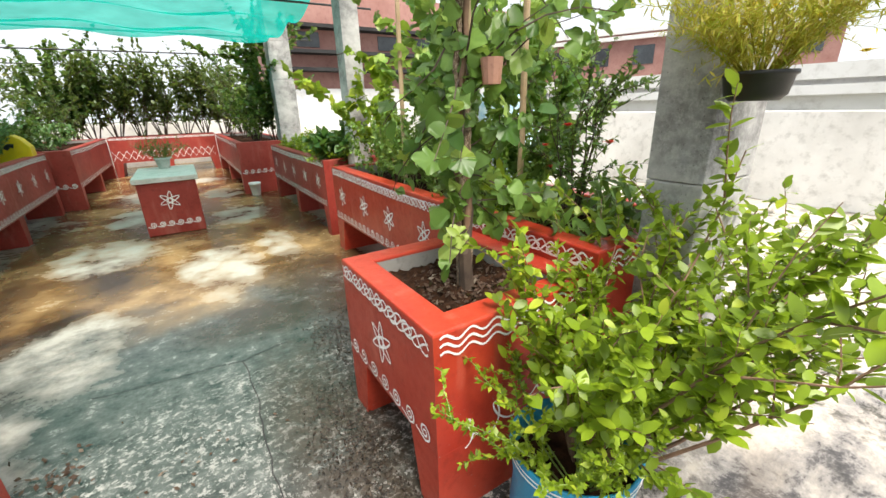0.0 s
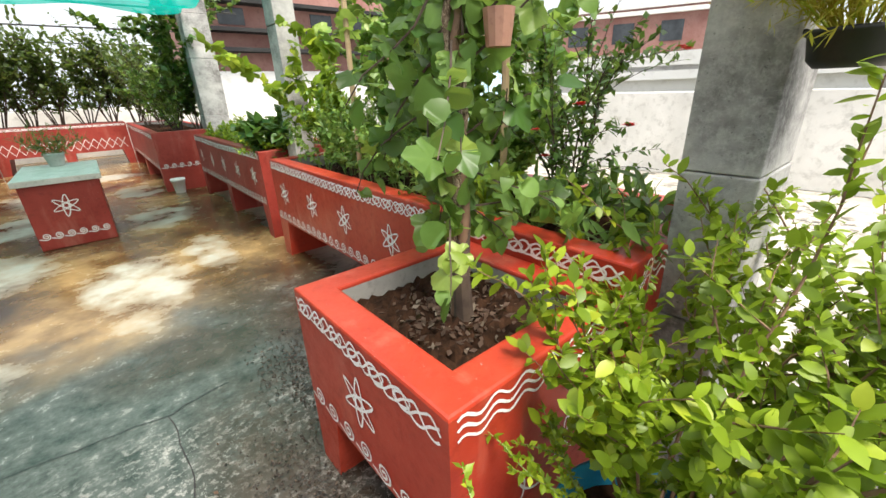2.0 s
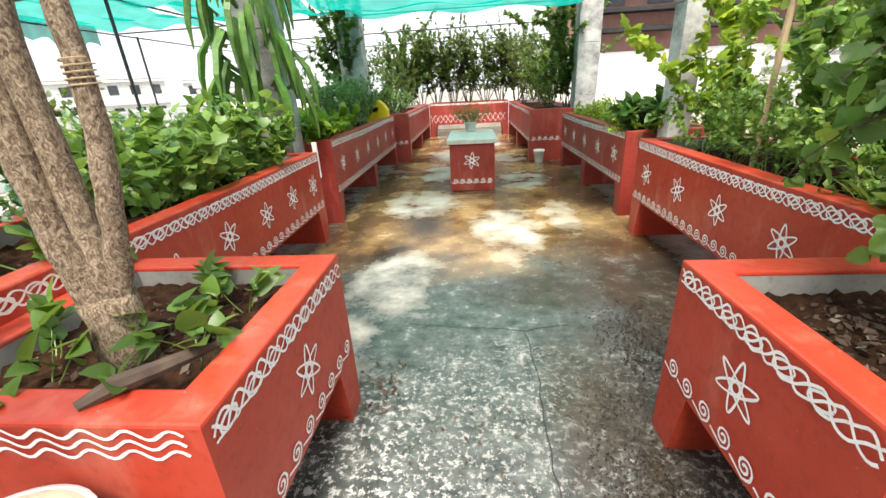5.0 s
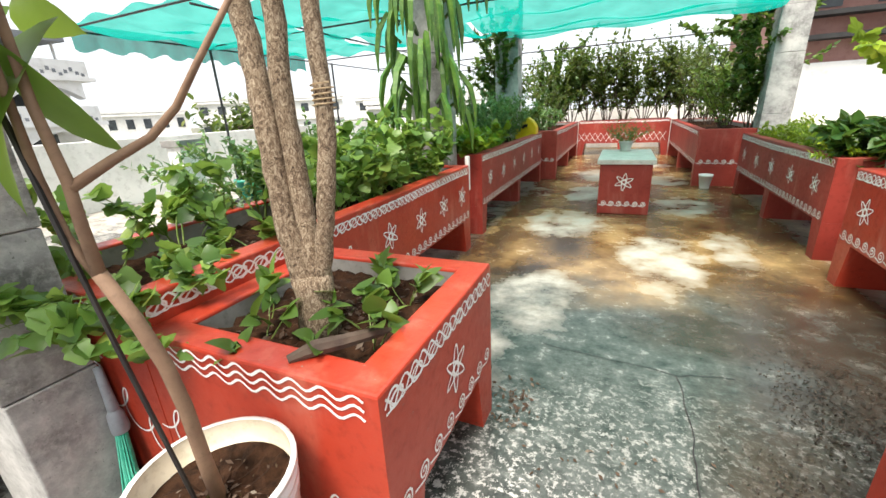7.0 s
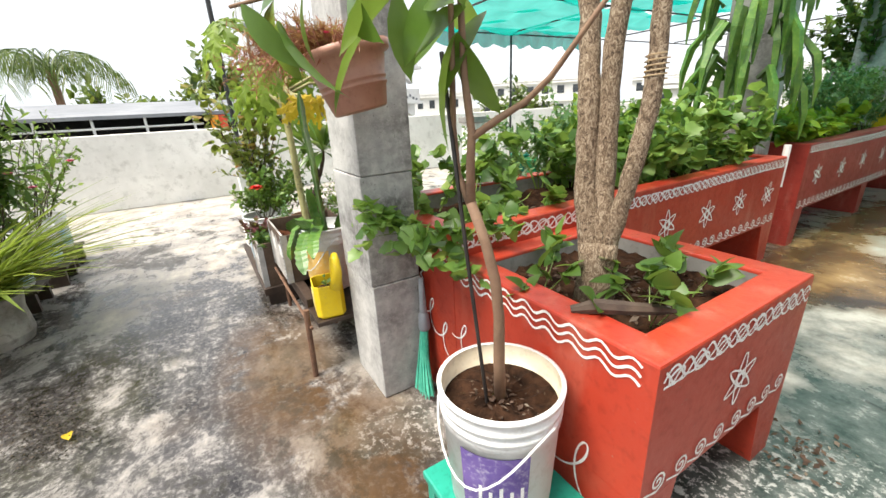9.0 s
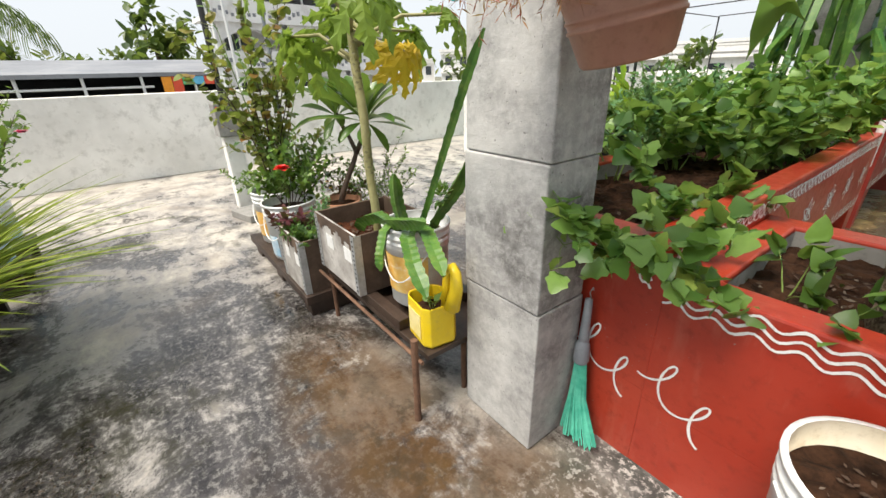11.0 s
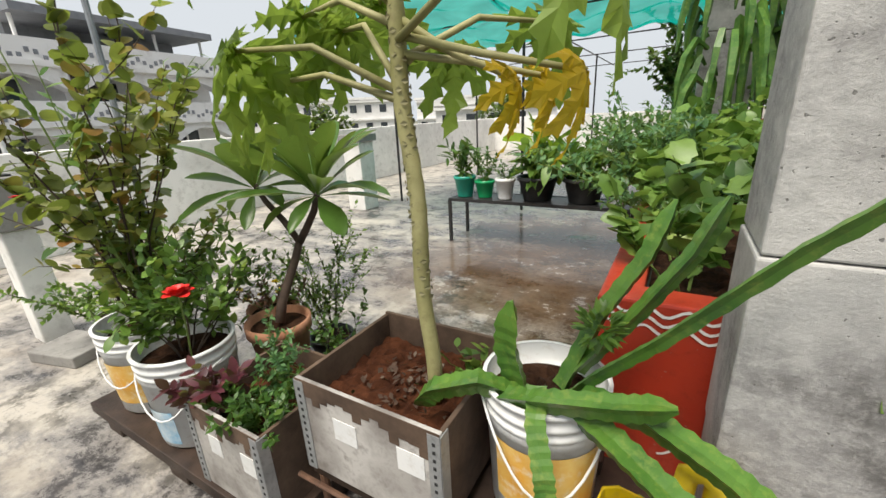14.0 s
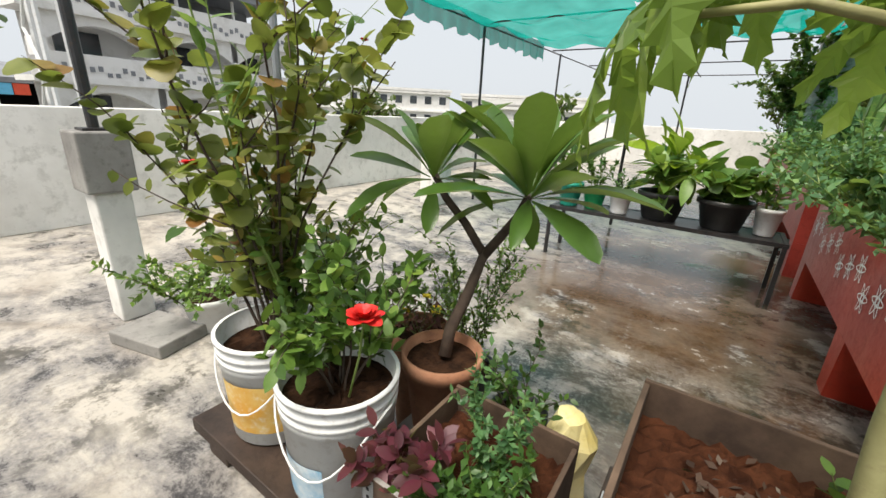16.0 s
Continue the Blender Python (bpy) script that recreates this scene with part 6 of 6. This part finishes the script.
# plumeria
pot((-1.60, 2.49, 0.19), "brown clay pot with a plumeria", CLAY, 0.125, 0.29)
part_block = thing("brick_support", (-1.71, 2.40, 0), "worn concrete block under the plumeria pot", "block")
part("block", MB().box(0, 0, 0, 0.22, 0.22, 0.189), CEMENT, part_block, bevel=0.008)
pu = thing("plumeria", (-1.59, 2.49, 0.465), "plumeria with dark forked stem and whorls of long glossy leaves", "plumeria")
for pts, r0 in (([(0, 0, 0), (-0.005, 0.03, 0.08), (0.02, 0.07, 0.18), (0.03, 0.11, 0.26), (0.042, 0.13, 0.325)], 0.021), ([(0.04, 0.128, 0.31), (-0.03, 0.12, 0.40), (-0.10, 0.11, 0.47), (-0.145, 0.105, 0.54)], 0.014), ([(0.04, 0.128, 0.31), (0.08, 0.14, 0.37), (0.125, 0.15, 0.44), (0.155, 0.15, 0.51)], 0.016)):
    part("limb", MB().tube(pts, [r0 * (1 - 0.08 * i) for i in range(len(pts))], 10), DARK_STEM, pu, smooth=True)
pl_me = [link("leaf", MB().leaf(kind_, Matrix.Identity(4)), LF_PLUM, smooth=True) for kind_ in ("spatula", "spatula_b")]
rr = random.Random(99)
for (cx, cy, cz), n_, ln_ in (((-0.145, 0.105, 0.55), 19, 0.28), ((0.155, 0.15, 0.53), 28, 0.32)):
    for k in range(n_):
        a = k * 2.39996 + rr.uniform(-0.25, 0.25)
        u = k / (n_ - 1)
        d = Vector((math.cos(a), math.sin(a), 2.9 - 3.3 * u + rr.uniform(-.3, .3)))
        lf = new("leaf", pl_me[k % 2])
        lf.parent = pu
        lf.matrix_local = leaf_pose(Vector((cx, cy, cz - 0.035 * u)) + Vector((math.cos(a), math.sin(a), 0)) * 0.012, d, ln_ * rr.uniform(0.75, 1.08) * (0.65 if k < 3 else 0.8 if u > 0.85 else 1), Vector((-math.cos(a), -math.sin(a), 1.0)), rr.uniform(-0.35, 0.35))
pot((-1.70, 2.84, 0.0), "dark nursery pot with a thin shrub on the floor", BLACK_PLASTIC, 0.11, 0.2)
plant("thin_shrub", (-1.70, 2.84, 0.17), "thin upright shrub with small olive leaves", "shrub", "small", LF_MID, DARK_STEM, stems=12, height=0.52, spread=0.2, size=(0.018, 0.032), per=44, seed=101, twigs=4, stem_r=0.003)
pot((-1.37, 2.60, 0.0), "dark nursery pot with a half-dry shrub", BLACK_PLASTIC, 0.09, 0.3)
plant("dry_shrub", (-1.37, 2.60, 0.27), "half-dry leafy shrub with dark twigs on the floor", "shrub", "oval", LF_DEEP, DARK_STEM, stems=7, height=0.2, spread=0.14, size=(0.022, 0.036), per=12, seed=102, twigs=4, stem_r=0.003)
pot((-1.78, 2.60, 0.0), "tall red pot with yellow flowers and purple leaves", CLAY, 0.11, 0.45)
plant("flowering_plant", (-1.78, 2.60, 0.42), "small plant with purple leaves and yellow flowers", "plant", "small", LF_PURPLE, stems=9, height=0.12, spread=0.12, size=(0.02, 0.035), per=14, seed=103, twigs=2, stem_r=0.002, flowers=((YELLOW_PETAL, 8, 0.02, "yellow flower"),))
bag = thing("plastic_bag", (-1.2, 2.56, 0.0), "crumpled white and yellow plastic bag on the floor", "plastic bag")
bgm = MB().lathe([(0.0, 0.0), (0.05, 0.0), (0.07, 0.1), (0.055, 0.22), (0.07, 0.33), (0.04, 0.40), (0.0, 0.41)], 14)
bgm.v = [(x * rng.uniform(.8, 1.2), y * rng.uniform(.8, 1.2), z) for x, y, z in bgm.v]
part("bag", bgm, YELLOW_PALE, bag)

# pier with a black pole, and a flat slab beside it
pr = thing("pier", (-3.72, 2.18, 0), "low whitewashed pier with a grey cement block on top", "pier")
part("shaft", MB().box(0.02, 0.02, 0, 0.18, 0.18, 0.72), WHITEWASH, pr, bevel=0.01)
part("block", MB().box(-0.01, -0.01, 0.721, 0.21, 0.21, 1.02), CEMENT, pr, bevel=0.01)
pp = thing("pole", (-3.62, 2.28, 1.021), "black steel pole fixed upright on the pier", "pole")
part("pole", MB().tube([(0, 0, 0), (-0.03, 0, 2.2)], 0.025, 10), BLACK_METAL, pp)
part("base_plate", MB().box(-0.06, -0.06, 0.001, 0.06, 0.06, 0.012), BLACK_METAL, pp)
sb = thing("stone_slab", (-3.35, 2.08, 0), "loose flat grey stone slab lying on the floor", "slab", rz=15)
part("slab", MB().box(0, 0, 0.0, 0.36, 0.26, 0.07), CEMENT, sb, bevel=0.008)
pot((-3.15, 2.5, 0.0), "squat white pot with a spreading shrub on the floor", PLASTIC_WHITE, 0.15, 0.2)
plant("spreading_shrub", (-3.1, 2.4, 0.17), "spreading small-leaved shrub on the floor", "shrub", "small", LF_MID, DARK_STEM, stems=10, height=0.3, spread=0.4, size=(0.03, 0.05), per=30, seed=104, twigs=4, stem_r=0.003, sag=0.2)

# small white pier near the parapet
p2 = thing("pier", (-4.35, 5.85, 0), "white stub pier rising from the roof floor", "pier")
part("shaft", MB().box(0, 0, 0, 0.3, 0.3, 0.95), WHITEWASH, p2, bevel=0.01)
part("cap", MB().box(-0.04, -0.04, 0.951, 0.34, 0.34, 1.05), CEMENT, p2, bevel=0.008)

# rack with pots
rk = thing("plant_rack", (-2.22, 5.03, 0), "low black steel rack carrying a row of plant pots", "rack")
for x, y in ((0.01, 0.01), (1.66, 0.01), (0.01, 0.39), (1.66, 0.39)):
    part("leg", MB().box(x - 0.014, y - 0.014, 0, x + 0.014, y + 0.014, 0.437), BLACK_METAL, rk)
for b in ((0, 0, 0.42, 1.68, 0.028, 0.45), (0, 0.375, 0.42, 1.68, 0.403, 0.45), (0, 0.03, 0.42, 0.028, 0.372, 0.45), (1.652, 0.03, 0.42, 1.68, 0.372, 0.45), (0.55, 0.03, 0.42, 0.575, 0.372, 0.448), (1.1, 0.03, 0.42, 1.125, 0.372, 0.448)):
    part("rail", MB().box(*b), BLACK_METAL, rk)
part("shelf", MB().box(0.03, 0.03, 0.430, 1.65, 0.372, 0.446), BLACK_METAL, rk)
for k, (x, y, mt, r_, h, lab, lf_, lm_, ph, sp, sz) in enumerate(((-2.0, 5.0, TEAL_PLASTIC, 0.11, 0.21, "teal plastic bucket pot on the rack", "long", LF_DEEP, 0.35, 0.15, (0.08, 0.14)), (-1.79, 5.02, GREEN_PLASTIC, 0.10, 0.17, "bright green plastic pot on the rack", "small", LF_DEEP, 0.3, 0.18, (0.04, 0.06)),
                                                       (-1.57, 5.0, PLASTIC_WHITE, 0.095, 0.20, "stained white pot on the rack", "small", LF_BLUE, 0.16, 0.12, (0.02, 0.04)), (-1.27, 5.05, BLACK_PLASTIC, 0.185, 0.22, "wide black tub on the rack", "bigoval", LF_MID, 0.3, 0.25, (0.14, 0.24)),
                                                       (-0.85, 5.05, BLACK_PLASTIC, 0.185, 0.22, "wide black tub with leafy plants on the rack", "round", LF_MID, 0.25, 0.28, (0.08, 0.14)), (-0.58, 5.06, PLASTIC_WHITE, 0.09, 0.2, "white pot at the rack end", "oval", LF_MID, 0.4, 0.25, (0.05, 0.08)))):
    pot((x - 0.1, y + 0.17, 0.449), lab, mt, r_, h, group="rack pots")
    plant("potted_plant", (x - 0.1, y + 0.17, 0.449 + h - 0.03), "leafy green potted plant on the rack", "plant", lf_, lm_, stems=7, height=ph, spread=sp, size=sz, per=12 if lf_ in ("bigoval", "round", "long") else 24, seed=110 + k, twigs=1, stem_r=0.004, group="rack plants")
plant("tall_leaf_plant", (-1.35, 5.32, 0.62), "upright broad-leaved plant behind the rack", "plant", "spatula", LF_LIME, stems=5, height=0.5, spread=0.12, size=(0.22, 0.34), per=6, seed=118, twigs=0, start=0.3)
for k in range(4):
    plant("overhanging_plant", (-0.30, 3.7 + 0.42 * k, 0.70), "leafy stems hanging over the planter towards the rack", "plant", "small", LF_BLUE, GREEN_STEM, stems=9, height=0.48, spread=0.34, size=(0.03, 0.055), per=40, seed=130 + k, twigs=5, lean=(-0.16, 0), sag=0.2)

# ---- pots along the other side of the aisle ----
for k, (x, y) in enumerate(((-2.2, 0.52), (-2.72, 0.58), (-3.25, 0.55))):
    s_ = thing("pot_stand", (x, y, 0), "dark low stand under a white pot", "stand", "pot stands")
    part("top", MB().box(-0.17, -0.17, 0.14, 0.17, 0.17, 0.16), PLANK_SHADED, s_)
    for dx in (-0.14, 0.14):
        part("leg", MB().box(dx - 0.02, -0.15, 0, dx + 0.02, 0.15, 0.139), PLANK_SHADED, s_)
    bucket((x, y, 0.162), "white paint bucket with a shrub beside the aisle", 0.27, 0.15, 0.32, handle=False, prints=[(PRINT_BLUE, 40, 100, 0.04, 0.18)])
plant("oleander", (-2.2, 0.52, 0.42), "slender-leaved oleander with pink flowers in a bucket", "shrub", "long", LF_DEEP, DARK_STEM, stems=11, height=1.05, spread=0.42, size=(0.07, 0.13), per=30, seed=140, twigs=4, flowers=((PINK_PETAL, 6, 0.035, "pink flower"),))
plant("sparse_shrub", (-2.72, 0.58, 0.42), "sparse small-leaved shrub with bare twigs in a bucket", "shrub", "small", LF_MID, DARK_STEM, stems=11, height=0.85, spread=0.5, size=(0.03, 0.05), per=18, seed=141, twigs=6, flowers=((PINK_PETAL, 2, 0.03, "pink flower"),))
plant("shrub", (-3.25, 0.55, 0.42), "green shrub in a white bucket beside the aisle", "shrub", "oval", LF_MID, DARK_STEM, stems=8, height=0.6, spread=0.35, size=(0.03, 0.06), per=26, seed=142, twigs=4)
sack = thing("grow_bag", (-1.62, 0.56, 0), "pale cement-sack grow bag with tall grass", "grow bag")
part("body", MB().lathe([(0.0, 0.0), (0.17, 0.0), (0.19, 0.06), (0.18, 0.2), (0.2, 0.3), (0.17, 0.3), (0.15, 0.25)], 22), CRATE, sack)
part("soil", MB().disc(0.16, 0.26, 18, 0, 0, 0.01), SOIL, sack)


def grass(loc, label, n, h, seed):
    r = random.Random(seed)
    mb = MB()
    for k in range(n):
        a = r.uniform(0, 6.28)
        q = Vector((math.cos(a), math.sin(a), 0))
        ln = h * r.uniform(0.6, 1.25)
        mb.leaf("blade", leaf_pose(q * r.uniform(0, 0.1), q * r.uniform(0.25, 1.1) + Vector((0, 0, 1.25)), ln, -q + Vector((0, 0, 0.3))))
    g = thing("grass_clump", loc, label, "grass")
    part("foliage", mb, LF_GRASS, g, kind="stuff")


grass((-1.62, 0.56, 0.25), "arching lemongrass clump in a grow bag", 300, 0.68, 150)
grass((-1.42, 0.36, 0.22), "lemongrass clump with yellowing blades", 240, 0.6, 151)
cp = pot((-1.12, 0.55, 0.025), "pale brown pot with a saucer", TERRACOTTA, 0.15, 0.24)
part("saucer", MB().lathe([(0.0, -0.022), (0.14, -0.024), (0.16, 0.0), (0.15, 0.002), (0.13, -0.015)], 24), TERRACOTTA, cp, smooth=True)
plant("shrub", (-1.85, 0.2, 0.3), "dense green bush behind the grass", "bush", "oval", LF_MID, DARK_STEM, stems=10, height=0.85, spread=0.4, size=(0.03, 0.06), per=32, seed=152, twigs=4)
pot((-1.85, 0.2, 0.0), "dark pot with a dense bush", BLACK_PLASTIC, 0.18, 0.33)
plant("shrub", (-1.12, 0.55, 0.23), "bright small-leaved plant in a pale pot", "plant", "small", LF_LIME, stems=10, height=0.25, spread=0.25, size=(0.03, 0.05), per=18, seed=153, twigs=2)
stub = thing("pier", (8.22, 2.42, 1.101), "unfinished cement stub with rusty starter bars on the parapet", "pier")
part("shaft", MB().box(0, 0, 0, 0.16, 0.2, 0.26), CEMENT, stub, bevel=0.012)
for bx, by in ((0.03, 0.03), (0.13, 0.03), (0.03, 0.17), (0.13, 0.17)):
    part("starter_bar", MB().tube([(bx, by, 0.2), (bx * 0.9, by + 0.04, 0.9), (bx * 0.8, by + 0.12, 1.5)], 0.008, 6), RUSTY, stub)
for z in (0.4, 0.62):
    part("tie", MB().tube([(0.03, 0.03, z), (0.13, 0.03, z), (0.13, 0.19, z), (0.03, 0.19, z), (0.03, 0.03, z)], 0.005, 5), RUSTY, stub)
drum = thing("drum", (4.55, 4.7, 0), "pale blue plastic drum behind the planter", "drum")
part("body", MB().lathe([(0.0, 0.0), (0.26, 0.0), (0.28, 0.05), (0.28, 0.4), (0.295, 0.42), (0.28, 0.44), (0.28, 0.9), (0.295, 0.92), (0.28, 0.94), (0.28, 1.3), (0.25, 1.36), (0.0, 1.37)], 28), PRINT_BLUE, drum, smooth=True)


# ---- beyond the roof ----
def arch_building():
    """The white house next door: two storeys of wide arches over balustrades."""
    h = thing("house", (-9.3, 3.4, -7.0), "white two-storey house with wide arches and balustrades", "house", rz=96)
    part("wall", MB().prism([(0, 0.6, 0), (4.5, 0.6, 0), (4.5, 0.6, 9.7), (0, 0.6, 9.7)], [(2.0, 7.0, 0), (4.5, 7.0, 0), (4.5, 7.0, 9.7), (2.0, 7.0, 9.7)]), BLDG_WHITE, h)
    part("roof", MB().box(0.9, -0.1, 10.08, 4.3, 3.6, 10.2), ROOF_GREY, h)
    # wall given the roof grey, so its colour carries the overhang's shade
    part("penthouse", MB().box(1.2, 1.0, 9.7, 4.1, 3.4, 10.08), ROOF_GREY, h, "wall under the flat roof, coloured grey as its shade")
    for x in (1.0, 2.1, 3.2, 4.2):
        part("roof_post", MB().tube([(x, 0.2, 9.3), (x, 0.2, 10.08)], 0.03, 6), BLDG_WHITE, h)
    for z0, z1 in ((7.3, 8.35), (8.7, 9.3)):
        n, w = 3, 1.5
        for k in range(n):
            x0 = k * w
            pts = [(x0, z1), (x0 + w, z1), (x0 + w, z0)]
            arc = [(x0 + w - 0.06 - (w - 0.12) * i / 12, z1 - 0.38 + 0.27 * math.sin(math.pi * i / 12)) for i in range(13)]
            mb = MB()
            rows = [(q[0], yy, zz) for q in arc for yy, zz in ((0, q[1]), (0, z1), (0.25, q[1]), (0.25, z1))]
            mb.add(rows, [(4 * i + c[0], 4 * i + c[1], 4 * i + 4 + c[1], 4 * i + 4 + c[0]) for i in range(12) for c in ((0, 1), (3, 2), (2, 0))])
            part("arch", mb, BLDG_WHITE, h)
            part("pillar", MB().box(x0 - 0.08, 0, z0, x0 + 0.08, 0.25, z1 - 0.36), BLDG_WHITE, h)
            win = new("window", link("window", MB().box(x0 + 0.35, 0.56, z1 - 0.52, x0 + 0.95, 0.598, z1 - 0.16), GLASS_DARK))
            win.parent = h
            part("window_frame", MB().box(x0 + 0.63, 0.54, z1 - 0.52, x0 + 0.67, 0.555, z1 - 0.16), BROWN_WOOD if k % 2 else BLDG_WHITE, win)
        part("slab", MB().box(-0.2, -0.1, z1, 4.7, 0.6, z1 + 0.08), BLDG_WHITE, h)
        part("balustrade", MB().box(-0.1, -0.06, z1 + 0.081, 4.6, 0.0, z1 + 0.42), BLDG_WHITE, h)
        deco = MB()
        for k in range(41):
            x = 0.05 + k * 0.11
            deco.box(x, -0.075, z1 + 0.15 + 0.05 * math.sin(k * 1.7), x + 0.06, -0.062, z1 + 0.22 + 0.06 * math.sin(k * 1.7))
        part("ornament", deco, ROOF_GREY, h, "dark pierced ornament", kind="stuff")
    mast = thing("lattice_mast", (-9.0, 3.2, -7.0), "white steel lattice mast beside the house", "mast")
    for dx, dy in ((0, 0), (0.5, 0), (0.25, 0.45)):
        part("leg", MB().tube([(dx, dy, 0), (dx * 0.5 + 0.1, dy * 0.5 + 0.1, 12)], 0.035, 6), PLASTIC_WHITE, mast)
    for k in range(22):
        z = 0.5 + k * 0.5
        part("brace", MB().tube([(0.0, 0, z), (0.45, 0, z + 0.5)] if k % 2 else [(0.45, 0, z), (0.0, 0, z + 0.5)], 0.02, 5), PLASTIC_WHITE, mast)


arch_building()


def block_building(loc, rz, w, d, h, floors, bays, mat, label):
    b = thing("building", loc, label, "building", "distant buildings", rz)
    part("wall", MB().box(0, 0, 0, w, d, h), mat, b)
    part("roof", MB().box(-0.3, -0.3, h, w + 0.3, d + 0.3, h + 0.4), BLDG_WHITE, b)
    fh = h / floors
    for f in range(floors):
        part("ledge", MB().box(-0.1, -0.35, f * fh + fh * 0.86, w + 0.1, -0.001, f * fh + fh * 0.95), BLDG_WHITE, b)
        for k in range(bays):
            x = w * (k + 0.28) / bays
            part("window", MB().box(x, -0.04, f * fh + fh * 0.3, x + w / bays * 0.45, -0.002, f * fh + fh * 0.72), GLASS_DARK, b)


block_building((-58, 46, -7), 42, 22, 10, 11.4, 4, 9, BLDG_WHITE, "distant white apartment block with rows of dark windows")
block_building((-74, 34, -7), 58, 18, 10, 10.4, 3, 8, BLDG_WHITE, "far white block of flats on the skyline")
block_building((-40, 62, -7), 22, 24, 10, 11, 4, 10, BLDG_WHITE, "distant pale building with many windows")
block_building((-22, 38, -7), 25, 12, 8, 9.2, 3, 5, BLDG_WHITE, "pale neighbouring building with dark balconies")
block_building((13, 26, -7), -78, 34, 10, 8.7, 3, 8, BLDG_WHITE, "long white neighbouring building beyond the parapet")
block_building((30, 34, -7), -65, 24, 10, 13.5, 4, 7, BRICK_RED, "distant reddish building with dark windows")
rbz = thing("building", (6.0, 21.0, -7.0), "neighbouring building with red-painted upper walls and dark ledges", "building")
part("wall", MB().box(0, 0, 0, 16, 8, 9.2), BLDG_WHITE, rbz)
part("upper_wall", MB().box(0.4, 0.2, 9.21, 16, 8, 13.2), BRICK_RED, rbz, "red-painted wall")
for z in (9.9, 10.6, 11.6):
    part("ledge", MB().box(0.2, -0.5, z, 16, 0.199, z + 0.14), NEAR_BLACK, rbz, "dark ledge")
for k in range(8):
    part("window", MB().box(1 + 1.9 * k, 0.16, 10.9, 2.0 + 1.9 * k, 0.198, 11.5), GLASS_DARK, rbz)

# shed with a dark roof beyond the parapet
sh = thing("shed", (-14.5, -6.0, -7.0), "open shed with a grey sheet roof and colourful cloth panels", "shed")
part("roof", MB().prism([(0, 0, 8.7), (4, 0, 8.32), (4, 0, 8.40), (0, 0, 8.8)], [(0, 13, 8.7), (4, 13, 8.32), (4, 13, 8.40), (0, 13, 8.8)]), ROOF_GREY, sh)
# back wall coloured near black to paint the shade under the open roof
part("back_wall", MB().box(0, 0, 0, 0.2, 13, 8.6), NEAR_BLACK, sh)
part("floor", MB().box(0, 0, 7.2, 4, 13, 7.4), ROOF_GREY, sh)
for k in range(14):
    part("post", MB().tube([(3.9, k, 7.4), (3.9, k, 8.33)], 0.03, 6), PLASTIC_WHITE, sh)
part("rail", MB().tube([(3.9, 0, 8.12), (3.9, 8.2, 8.12)], 0.025, 6), PLASTIC_WHITE, sh)
for k, (w, c) in enumerate(((0.2, 1), (0.2, 0), (0.22, 3), (0.22, 2), (0.2, 0))):
    y = 8.36 + sum((0.2, 0.2, 0.22, 0.22, 0.2)[:k])
    part("cloth_panel", MB().box(3.95, y, 7.9 if k < 2 else 8.14, 3.99, y + w - 0.01, 8.31), BANNER_COL[c], sh, "coloured cloth panel")


def far_tree(loc, label, h, r0, seed, n=900):
    r = random.Random(seed)
    t = thing("far_tree", loc, label, "tree", "trees beyond the roof")
    part("trunk", MB().tube([(0, 0, 0), (0.1, 0, h * 0.3), (0, 0.1, h * 0.6)], [0.3, 0.22, 0.12], 8), DARK_STEM, t)
    limbs, mb = MB(), MB()
    for k in range(12):
        line = branch_pts((0, 0, h * r.uniform(0.35, 0.6)), rand_dir(r, 0.6), r0 * r.uniform(0.7, 1.2), 5, r, 0.25)
        limbs.tube(line, [0.1, 0.08, 0.06, 0.045, 0.03, 0.02], 5, False)
        for q in line[2:]:
            c = q + rand_dir(r) * r0 * 0.15
            for j in range(n // 48):
                mb.leaf("oval", leaf_pose(c + rand_dir(r) * r0 * 0.36 * r.random() ** 0.5, rand_dir(r), r.uniform(0.35, 0.75)))
    part("limbs", limbs, DARK_STEM, t)
    part("crown", mb, LF_DARK, t, kind="stuff")


for k, (x, y, h, r0) in enumerate(((-26, 3.6, 16.4, 2.1), (-30, 8.5, 14.2, 2.8), (-34, -2, 14.6, 2.6), (-28, -8, 14.2, 3.0), (-38, 14, 14.4, 3.4), (-24, 24, 13.2, 2.6), (-30, 32, 13.4, 3.0), (-12, 30, 12.8, 2.2), (-44, 6, 15.0, 3.4), (-36, 1.2, 15.0, 2.4), (22, 30, 12.5, 3))):
    far_tree((x, y, -7), "dark leafy tree rising beyond the roof parapet", h, r0, 900 + k)
pt = thing("palm_tree", (-20, -2.1, -7), "coconut palm with drooping fronds beyond the parapet", "palm tree")
part("trunk", MB().tube([(0, 0, 0), (0.2, 0, 5), (0.1, 0, 10.2)], [0.22, 0.17, 0.13], 8), TWIG, pt)
rr = random.Random(5)
for k in range(16):
    a = k * 0.4
    o = Vector((math.cos(a), math.sin(a), 0))
    fm = MB()
    line = [Vector((0.1, 0, 10.2)) + o * 2.1 * u + Vector((0, 0, 0.9 * math.sin(u * 2.4) - 0.9 * u * u)) for u in (0, .15, .3, .45, .6, .75, .9, 1.0)]
    fm.tube(line, 0.025, 4, False)
    for q in line[1:]:
        for s in (-1, 1):
            for j in range(3):
                fm.leaf("blade", leaf_pose(q + o * 0.08 * j, o.cross(Vector((0, 0, 1))) * s + o * 0.5 + Vector((0, 0, -0.5)), 0.8))
    part("frond", fm, LF_DARK, pt)
